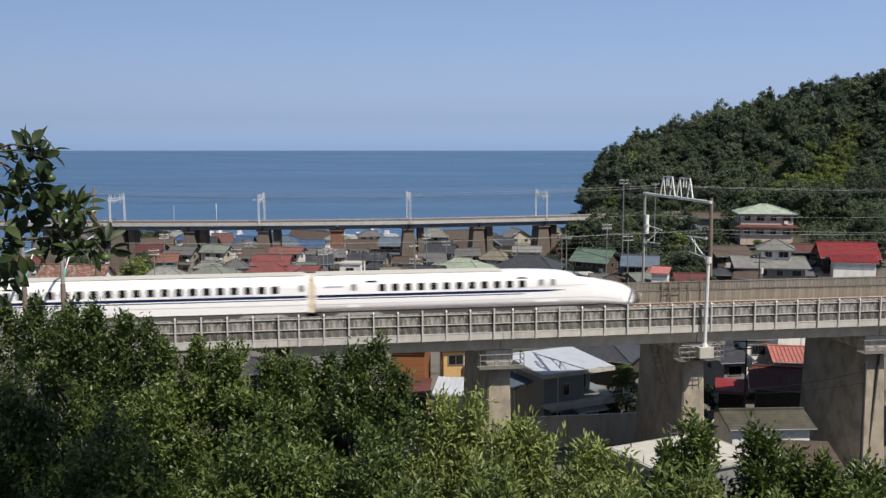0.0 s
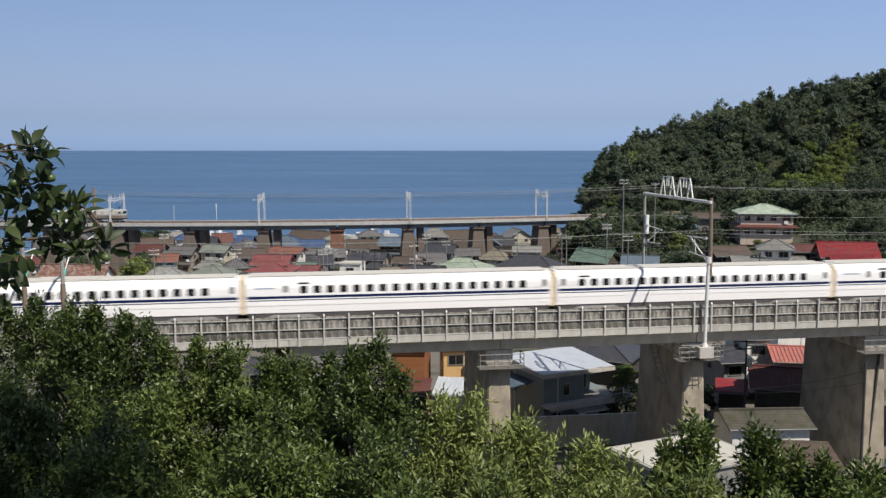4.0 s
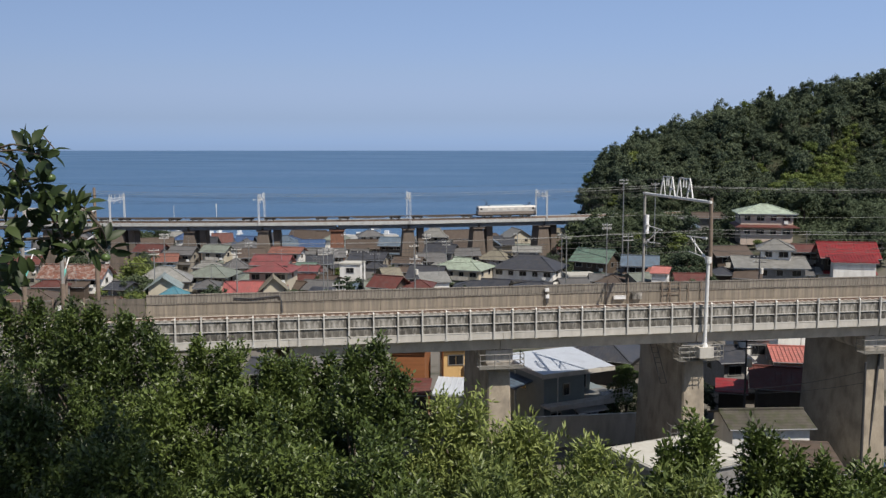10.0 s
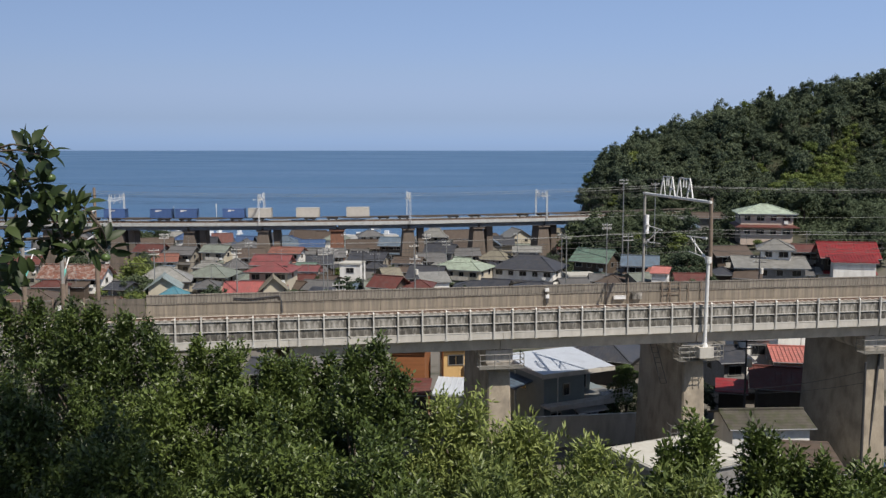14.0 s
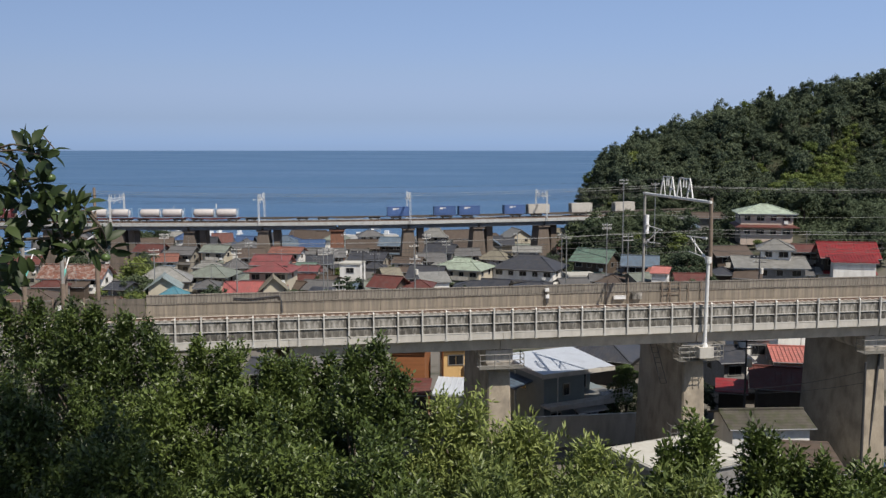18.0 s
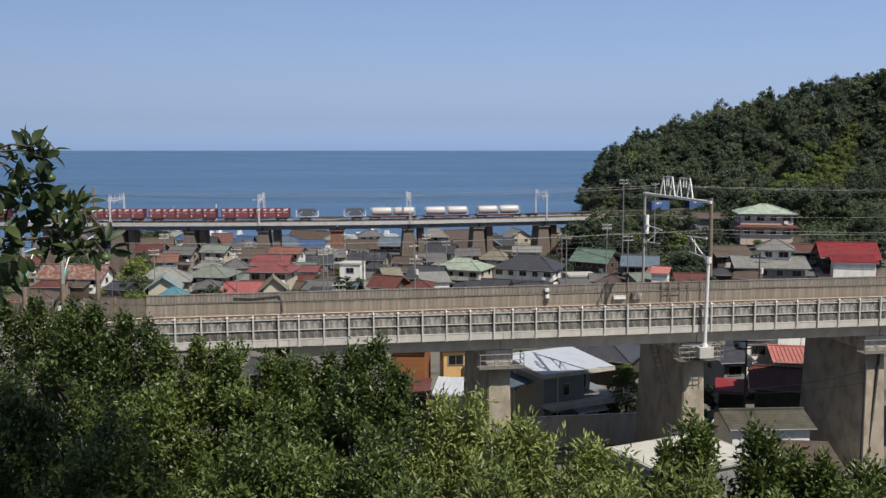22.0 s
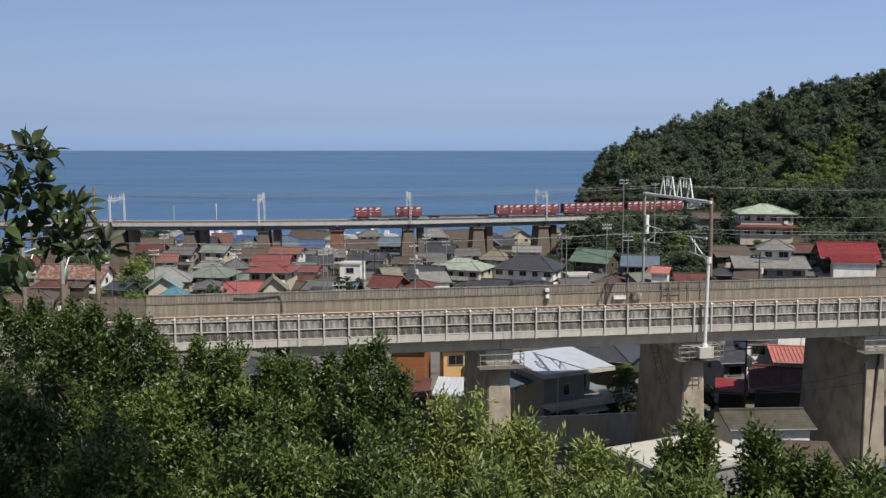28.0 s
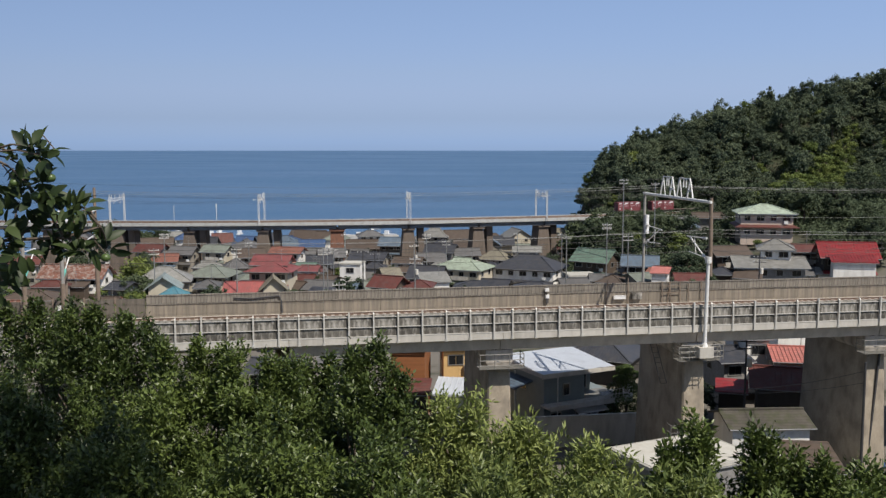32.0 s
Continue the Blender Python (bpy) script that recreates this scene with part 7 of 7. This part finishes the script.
def shade_tree():
    """Unseen tall evergreen, added on the slope above the viewpoint; its crown shades the lower rows of the orchard."""
    rng = np.random.default_rng(91)
    random.seed(91)
    x, y = 4.4, -0.6
    z = ground_z(x, y)
    t = thing("tree", pose(x, y, z, 0, 0, 0), "unseen tall evergreen broadleaf tree added on the slope above the orchard for shade", "tree")
    cs, rs = [], []
    for k in range(23):
        d = rng.normal(size=3)
        d /= np.linalg.norm(d)
        q = rng.uniform(0.35, 1.0)
        cs.append((d[0] * 4.2 * q, d[1] * 2.9 * q, 61.0 - z + d[2] * 2.6 * q))
        r = rng.uniform(0.5, 1.0)
        rs.append((r, r, r * 0.7))
    v, f = leaf_cloud(rng, np.array(cs), np.array(rs), 90, 0.28, 0.6)
    part("crown", fast_mesh("crown", v, f, LF["forest"]), None, t)
    part("trunk", Shape().tube((0, 0, -0.5), (0.2, 0, 7.0), 0.34, 0.26, n=10).tube((0.2, 0, 7.0), (0, 0, 58.5 - z), 0.26, 0.16, n=10), BARK, t)
    part("limb", limbs((0, 0, 58.0 - z), cs[::4], 0.12), BARK, t)


def blade_cloud(rng, centre, radius, n, lift):
    """Large elliptic citrus leaves with a curved midrib round a twig end; lift turns them upwards."""
    vs, fs = [], []
    for i in range(n):
        d = rng.normal(size=3)
        d /= np.linalg.norm(d)
        p = centre + d * radius * rng.random() ** 0.6
        axis = d * 0.7 + rng.normal(size=3) * 0.45 + np.array([0.12, 0, -0.2 + 1.2 * lift])
        axis /= np.linalg.norm(axis)
        side = np.cross(axis, rng.normal(size=3) * 0.6 + np.array([0, -0.6, 0.8]))
        side /= np.linalg.norm(side)
        up = np.cross(side, axis)
        L, W = 0.083 * rng.uniform(0.65, 1.3), 0.038 * rng.uniform(0.8, 1.2)
        k = len(vs)
        rows = ((0.0, 0.05), (0.18, 0.62), (0.42, 1.0), (0.68, 0.86), (0.88, 0.42), (1.0, 0.03))
        for t, w in rows:
            c = p + axis * L * t - up * L * 0.25 * t * t
            vs += [c - side * W * 0.5 * w + up * W * 0.16 * w, c, c + side * W * 0.5 * w + up * W * 0.16 * w]
        for r_ in range(len(rows) - 1):
            a = k + 3 * r_
            fs += [(a, a + 1, a + 4, a + 3), (a + 1, a + 2, a + 5, a + 4)]
    return np.array(vs), np.array(fs)


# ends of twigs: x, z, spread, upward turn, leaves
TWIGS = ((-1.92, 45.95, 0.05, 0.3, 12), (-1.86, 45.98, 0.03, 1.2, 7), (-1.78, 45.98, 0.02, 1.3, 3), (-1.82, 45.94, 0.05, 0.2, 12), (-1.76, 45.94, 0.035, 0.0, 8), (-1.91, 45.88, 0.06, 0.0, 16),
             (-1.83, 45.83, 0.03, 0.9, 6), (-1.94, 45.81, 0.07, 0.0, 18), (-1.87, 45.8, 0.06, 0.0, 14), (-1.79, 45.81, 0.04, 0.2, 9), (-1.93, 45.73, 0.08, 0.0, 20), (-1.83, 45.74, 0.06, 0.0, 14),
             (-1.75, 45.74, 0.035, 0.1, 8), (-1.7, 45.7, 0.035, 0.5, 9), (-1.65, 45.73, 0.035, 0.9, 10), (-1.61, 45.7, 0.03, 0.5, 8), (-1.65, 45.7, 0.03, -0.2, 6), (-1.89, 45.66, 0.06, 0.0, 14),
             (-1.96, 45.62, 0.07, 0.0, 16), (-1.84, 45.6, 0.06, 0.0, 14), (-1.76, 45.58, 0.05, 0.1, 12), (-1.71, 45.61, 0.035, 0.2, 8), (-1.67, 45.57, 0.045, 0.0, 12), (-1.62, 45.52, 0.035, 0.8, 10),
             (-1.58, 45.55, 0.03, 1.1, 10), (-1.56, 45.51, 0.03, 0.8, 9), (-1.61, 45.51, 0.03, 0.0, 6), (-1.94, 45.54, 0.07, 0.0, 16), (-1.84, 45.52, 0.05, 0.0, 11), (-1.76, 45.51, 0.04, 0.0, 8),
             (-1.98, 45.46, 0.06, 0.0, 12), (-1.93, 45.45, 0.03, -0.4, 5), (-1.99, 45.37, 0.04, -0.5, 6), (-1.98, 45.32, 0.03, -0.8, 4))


def near_branch():
    """The mandarin tree beside the camera reaches into the view with leafy twigs and fruit."""
    rng = np.random.default_rng(7)
    random.seed(7)
    x0, y0 = -2.9, 4.3
    b = ground_z(x0, y0)
    t = thing("mandarin_tree", pose(x0, y0, b, 0, 0, 0), "mandarin tree reaching in with dark leaves and green fruit", "tree", "orchard trees")
    vs, fs, o = [], [], 0
    ends = []
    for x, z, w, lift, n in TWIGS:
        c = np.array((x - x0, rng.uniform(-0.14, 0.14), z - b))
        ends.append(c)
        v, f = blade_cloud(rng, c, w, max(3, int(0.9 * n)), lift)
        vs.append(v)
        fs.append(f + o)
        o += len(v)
    part("crown", fast_mesh("crown", np.concatenate(vs), np.concatenate(fs), LF["branch"]), None, t)
    part("trunk", Shape().tube((0, 0, -0.4), (0.1, 0, 1.0), 0.09, 0.07, n=8), BARK, t)
    hub = [Vector(q) for q in ((0.1, 0, 1.0), (0.5, 0, 45.45 - b), (0.62, 0, 45.62 - b), (0.75, 0, 45.78 - b), (0.85, 0, 45.95 - b))]
    main = Shape()
    for a_, b_ in zip(hub, hub[1:]):
        main.tube(a_, b_, 0.025, 0.018)
    # a long low limb that carries the outer fruit
    low = [hub[1], Vector((0.95, 0.02, 45.56 - b)), Vector((1.2, 0.0, 45.57 - b)), Vector((1.36, 0.0, 45.62 - b))]
    for a_, b_ in zip(low, low[1:]):
        main.tube(a_, b_, 0.009, 0.006, n=5)
    part("limb", main, BARK, t)
    for c in ends:
        p = Vector(c)
        h = min(hub[1:] + low[1:], key=lambda w_: (w_ - p).length)
        m = h.lerp(p, 0.6) + Vector((0, 0, 0.02))
        part("twig", Shape().tube(h, m, 0.006, 0.004, n=5).tube(m, p, 0.004, 0.002, n=5), BARK, t)
    fr = ball(0.022, 14).mesh("fruit", FRUIT, True)
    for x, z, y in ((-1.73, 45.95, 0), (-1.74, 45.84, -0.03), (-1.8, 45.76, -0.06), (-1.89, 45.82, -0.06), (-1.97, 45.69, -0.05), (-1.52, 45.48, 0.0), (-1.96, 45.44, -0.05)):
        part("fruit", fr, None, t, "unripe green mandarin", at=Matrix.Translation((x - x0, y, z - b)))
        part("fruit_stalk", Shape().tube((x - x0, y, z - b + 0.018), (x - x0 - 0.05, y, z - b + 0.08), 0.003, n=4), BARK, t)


# ------------------------------------------------------------------ wooded hill
def forest_kinds():
    kinds = []
    for i, (lf, rad, hgt, n, size) in enumerate((("forest", 3.6, 7.5, 26, 0.5), ("forest", 3.0, 6.5, 22, 0.45), ("forest", 4.2, 8.5, 30, 0.55), ("bright", 2.8, 5.0, 20, 0.45), ("forest", 2.2, 5.0, 16, 0.42), ("bright", 2.2, 4.2, 16, 0.4), ("forest", 2.6, 9.0, 22, 0.4))):
        rng = np.random.default_rng(40 + i)
        random.seed(40 + i)
        cs, rs = [], []
        n = int(n * 1.8)
        for k in range(n):
            a = rng.uniform(0, 2 * math.pi)
            e = math.asin(rng.uniform(-0.1, 1.0))
            q = rng.uniform(0.5, 1.08) * (1 + 0.2 * math.sin(2 * a + i) * math.cos(e))
            cr = rng.uniform(0.13, 0.36) * rad
            cs.append((math.cos(a) * math.cos(e) * (rad - cr * 0.6) * q, math.sin(a) * math.cos(e) * (rad - cr * 0.6) * q, hgt * 0.32 + (hgt * 0.66 - cr * 0.4) * max(0, math.sin(e)) * q))
            rs.append((cr, cr, cr * 0.8))
        v, f = leaf_cloud(rng, np.array(cs), np.array(rs), 108, size * 0.7, 0.8, droop=0.0, spread=1.2, shell=0.5, simple=True)
        crown = fast_mesh("crown", v, f, LF[lf])
        trunk = Shape().tube((0, 0, -0.8), (0.1, 0, hgt * 0.45), 0.2, 0.12, n=6).mesh("trunk", BARK)
        limb = limbs((0.1, 0, hgt * 0.42), cs[::4], 0.1).mesh("limb", BARK)
        kinds.append((crown, trunk, limb, lf, rad, hgt))
    return kinds


def forest_tree(kinds, i, x, y, scale, z=None):
    crown, trunk, limb, lf, rad, hgt = kinds[i]
    t = thing("tree", pose(x, y, ground_z(x, y) if z is None else z, 0, 0, random.uniform(0, 360)) @ Matrix.Scale(scale, 4), "bright yellow green broadleaf tree on the hillside" if lf == "bright" else "dark evergreen broadleaf tree on the wooded hill", "tree", "trees of the hill")
    for name, me in (("crown", crown), ("trunk", trunk), ("limb", limb)):
        part(name, me, None, t)


def forest():
    kinds = forest_kinds()
    random.seed(12)
    houses = [ob.matrix_basis.translation.copy() for ob in scene.collection.objects if ob.parent is None and ob.name.startswith("house")]
    placed, upper = [], []
    tries = 0
    while len(placed) < 430 and tries < 14000:
        tries += 1
        u, y = random.uniform(0.129, 0.475), random.uniform(196, 362) if tries % 3 == 0 else random.uniform(284, 364)
        x = u * y
        g = ground_z(x, y)
        if g < 2.5:
            continue
        # the old line and its cutting
        dist = min((far_at(s, -1.5, 0).xy - Vector((x, y))).length for s in range(-10, 130, 5))
        cap = 9.0
        fx, fy, _ = far_path(x / math.cos(0.22))
        if dist < 7.0 and u < 0.3:
            continue
        if y < fy and u < 0.3:
            cap = max(1.6, F_Z + 0.9 + (fy - y) * 0.10 - g)
        bright = 0.343 < u < 0.425 and 262 < y < 317 and noise.noise((x * 0.06, y * 0.06, 4.0)) > -0.35 or random.random() < 0.07
        i = random.choice((3, 5)) if bright else random.choice((0, 1, 2, 0, 1, 4, 6))
        sc = random.choice((0.8, 1.0, 1.2, 1.5, 1.9)) * random.uniform(0.9, 1.1) * (0.72 if y < 260 else 1.0) * (random.choice((0.75, 0.95, 1.1)) if y > 335 else 1.0)
        if kinds[i][5] * sc > cap:
            sc = cap / kinds[i][5]
            if sc < 0.3:
                continue
        if bright and cap > 8:
            sc = max(sc, 1.25)
        rad = kinds[i][4] * sc
        if any((x - a) ** 2 + (y - b) ** 2 < (0.4 * (rad + c)) ** 2 for a, b, c in placed):
            continue
        if any((p.x - x) ** 2 + (p.y - y) ** 2 < (rad + 6.5) ** 2 for p in houses):
            continue
        placed.append((x, y, rad))
        if y < 300 or bright:
            forest_tree(kinds, i, x, y, sc)
        else:
            upper.append((i, pose(x, y, ground_z(x, y), 0, 0, random.uniform(0, 360)) @ Matrix.Diagonal((sc, sc, sc * random.choice((0.8, 1.0, 1.0, 1.35)), 1))))
    # the woods of the upper slope, past counting, in one mesh
    vs, fs, ms, o = [], [], [], 0
    for i, m in upper:
        for k, me in enumerate(kinds[i][:2]):
            co = np.empty(len(me.vertices) * 3)
            me.vertices.foreach_get("co", co)
            me.calc_loop_triangles()
            tri = np.empty(len(me.loop_triangles) * 3, dtype=np.int32)
            me.loop_triangles.foreach_get("vertices", tri)
            a = np.array(m)
            vs.append(co.reshape(-1, 3) @ a[:3, :3].T + a[:3, 3])
            fs.append(tri.reshape(-1, 3) + o)
            ms.append(np.full(len(tri) // 3, k, dtype=np.int32))
            o += len(vs[-1])
    me = fast_mesh("woods", np.concatenate(vs), np.concatenate(fs), LF["woodland"])
    me.materials.append(BARK)
    me.polygons.foreach_set("material_index", np.concatenate(ms))
    tagged(new("woods", me), "dense dark evergreen woods covering the upper hill", "woods", kind="stuff")
    # undergrowth between the trees, one joined mesh
    rng = np.random.default_rng(5)
    cs, rs = [], []
    while len(cs) < 5200:
        u, y = rng.uniform(0.128, 0.48), rng.uniform(185, 375)
        x = u * y
        dist = min((far_at(s, -1.5, 0).xy - Vector((x, y))).length for s in range(-10, 130, 8))
        if dist < (6.5 if y < far_path(x / math.cos(0.22))[1] else 4.0) and u < 0.3 or any(abs(p.x - x) < 8 and -17 < y - p.y < 6 for p in houses):
            continue
        r = rng.uniform(1.1, 2.1)
        g = ground_z(x, y)
        if g < 1.0:
            continue
        cs.append((x, y, g + r * 0.3))
        rs.append((r * 1.2, r * 1.2, r * rng.uniform(0.7, 1.2)))
    v, f = leaf_cloud(rng, np.array(cs), np.array(rs), 90, 0.5, 0.85, droop=0.0, shell=0.7, simple=True)
    ob = new("undergrowth", fast_mesh("undergrowth", v, f, LF["forest"]))
    tagged(ob, "dense dark undergrowth covering the hillside", "undergrowth", kind="stuff")
    return kinds


def village_green(kinds):
    """Shrubs and small trees between the houses, and the clipped garden pine."""
    random.seed(21)

    def shrub(x, y, i, sc):
        crown, trunk, limb, lf, rad, hgt = kinds[i]
        t = thing("tree", pose(x, y, ground_z(x, y), 0, 0, random.uniform(0, 360)) @ Matrix.Scale(sc, 4), "small yellow green tree among the houses" if lf == "bright" else "small dark green tree among the houses", "tree", "trees of the village")
        for name, me in (("crown", crown), ("trunk", trunk), ("limb", limb)):
            part(name, me, None, t)

    shrub(-61.0, 172, 5, 1.0)
    shrub(-58.5, 176, 3, 0.9)
    shrub(-57, 160, 4, 0.8)
    shrub(-63, 158, 4, 0.9)
    shrub(-29.5, 181, 4, 0.75)
    shrub(-26.5, 184, 4, 0.6)
    shrub(-21.5, 172, 4, 0.6)
    shrub(38.5, 158, 4, 0.9)
    shrub(42, 152, 5, 0.7)
    shrub(44.5, 157, 4, 1.0)
    shrub(24.0, 92, 4, 0.8)
    shrub(26.0, 95, 4, 0.9)
    shrub(23.0, 96, 3, 0.6)
    shrub(-80, 170, 4, 1.0)
    shrub(-86, 176, 0, 0.9)
    shrub(-74, 164, 3, 0.8)
    shrub(-92, 190, 1, 1.0)
    shrub(-70, 225, 0, 1.0)
    shrub(-90, 235, 2, 0.9)
    shrub(-99, 215, 0, 1.0)
    shrub(30, 232, 4, 1.0)
    shrub(34, 226, 1, 0.8)
    shrub(28, 246, 0, 0.8)
    shrub(36, 245, 4, 1.0)
    shrub(40, 236, 5, 1.0)
    shrub(44, 228, 1, 0.8)
    shrub(48, 236, 0, 0.7)
    shrub(42, 214, 4, 1.0)
    shrub(50, 210, 1, 0.8)
    shrub(36, 214, 4, 0.9)
    shrub(-38, 232, 4, 0.8)
    shrub(4, 226, 4, 0.8)
    shrub(-12, 246, 4, 0.8)
    shrub(-24, 300, 1, 0.7)
    shrub(50, 185, 4, 0.9)
    shrub(79, 172, 0, 0.8)
    shrub(82, 180, 2, 0.8)
    shrub(86, 176, 0, 0.9)
    shrub(84, 188, 2, 0.8)
    shrub(-8, 88, 4, 0.8)
    shrub(-14, 90, 1, 0.7)
    shrub(-22, 92, 4, 0.9)
    shrub(-57.3, 180, 3, 1.6)
    shrub(-55.5, 184, 5, 1.7)
    shrub(-17.5, 170, 4, 1.1)
    shrub(-13.5, 172, 4, 1.0)
    shrub(43.5, 172, 0, 0.95)
    shrub(46.5, 175, 4, 1.3)
    shrub(-96.55, 292, 0, 1.55)
    shrub(-93.84, 296, 1, 1.55)
    shrub(-90.32, 300, 0, 1.55)
    shrub(-99.31, 290, 2, 1.55)
    shrub(-87.31, 305, 4, 1.55)
    shrub(-18.35, 330, 4, 0.9)
    shrub(-30.51, 335, 1, 0.7)
    shrub(-55.36, 166, 4, 1.05)
    shrub(-54.88, 170, 0, 0.85)
    shrub(-53.72, 164, 5, 1.0)
    shrub(-40.34, 164, 4, 0.95)
    shrub(-39.02, 165, 1, 0.7)
    shrub(-25.81, 182, 4, 1.0)
    shrub(-23.71, 180, 4, 0.95)
    shrub(41.07, 158, 4, 0.9)
    shrub(42.21, 156, 4, 0.85)
    shrub(44.72, 160, 1, 0.75)
    shrub(-19.22, 176, 4, 0.9)
    shrub(-9.48, 190, 4, 0.9)
    # bushes that hide the end of the old viaduct
    for x, y, top, i in ((40.16, 266, 25.24, 0), (42.97, 268, 26.04, 2), (45.15, 266, 26.5, 1), (48.33, 268, 26.51, 0), (50.79, 266, 26.97, 2), (54.01, 268, 26.67, 1), (56.73, 266, 27.29, 0), (60.31, 268, 27.62, 2), (40.49, 258, 24.65, 1), (44.7, 256, 25.42, 0), (49.91, 258, 25.56, 2), (53.74, 256, 26.02, 0), (36.49, 262, 23.7, 4), (72.15, 262, 30.5, 0), (76.38, 266, 30.58, 2), (78.91, 264, 30.7, 1), (82.63, 266, 30.89, 0), (68.15, 256, 28.75, 4)):
        shrub(x, y, i, (top - ground_z(x, y)) / (kinds[i][5] * 0.98))
    # hedges and small trees of the gardens, before the fronts of the houses
    for ob in [o for o in scene.collection.objects if o.parent is None and o.name.startswith("house")]:
        p = ob.matrix_basis.translation
        if not 104 < p.y < 250:
            continue
        for k in range(random.choice((0, 1, 1, 2, 2))):
            x, y = p.x + random.uniform(-6, 6), p.y - random.uniform(5.0, 7.5)
            if y > 97 and all(abs(o[0] - x) > o[2] * 0.5 + 1.2 or abs(o[1] - y) > o[3] * 0.5 + 1.2 for o in FOOT):
                shrub(x, y, random.choice((4, 4, 1, 5)), random.uniform(0.3, 0.62))
    n = 0
    for k in range(1500):
        y = random.uniform(128, 256)
        x = y * random.uniform(-0.46, 0.36)
        if n < 85 and all(abs(o[0] - x) > o[2] * 0.5 + 0.3 or abs(o[1] - y) > o[3] * 0.5 + 0.3 for o in FOOT):
            shrub(x, y, random.choice((4, 4, 1, 0, 5, 3)), random.uniform(0.32, 0.7))
            n += 1
    rng = np.random.default_rng(31)
    t = thing("garden_pine", pose(17.9, 92.0, 17.8, 0, 0, 0), "clipped garden pine with rounded foliage pads", "tree")
    part("trunk", Shape().tube((0, 0, -0.3), (0.15, 0, 3.0), 0.14, 0.1, n=8).tube((0.15, 0, 3.0), (0.0, 0, 6.2), 0.1, 0.04, n=8), BARK, t)
    for k in range(16):
        z = 0.9 + k * 0.36
        a = k * 2.4
        o = 1.75 * (1 - k / 20)
        r = 1.3 - 0.04 * k
        v, f = leaf_cloud(rng, np.array([[math.cos(a) * o, math.sin(a) * o, z]]), np.array([[r, r, r * 0.55]]), 700, 0.2, 0.4, shell=0.8)
        part("foliage_pad", fast_mesh("foliage_pad", v, f, LF["pine"]), None, t)
        part("branch", Shape().tube((0.08, 0, z - 0.25), (math.cos(a) * o, math.sin(a) * o, z - 0.05), 0.04, 0.02, n=5), BARK, t)


modern_house()
KINDS = forest()
village_green(KINDS)
orchard()
shade_tree()
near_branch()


# ------------------------------------------------------------------ movement
HEAD = [(0, -166.0), (6, -50.0), (9, 7.8), (13, 85.2), (17, 163.8), (19, 203.4), (23, 282.9), (25, 322.0), (28, 380.1), (32, 457.4)]


def motions():
    rows = []
    for t in range(0, 33):
        s = 16.25 + 61.17 * t - TRAIN_LEN
        p = near_at(s, 0, -0.1)
        rows.append((t, pose(p.x, p.y, p.z, 0, -math.degrees(math.atan(N_G)), math.degrees(N_TH))))
    walk(BULLET, rows)
    for vehicle, back in FREIGHT:
        walk(vehicle, [(t / 2, far_pose(ramp_of(HEAD, t / 2) + back, 0.0, 0.14)) for t in range(0, 65)])


motions()
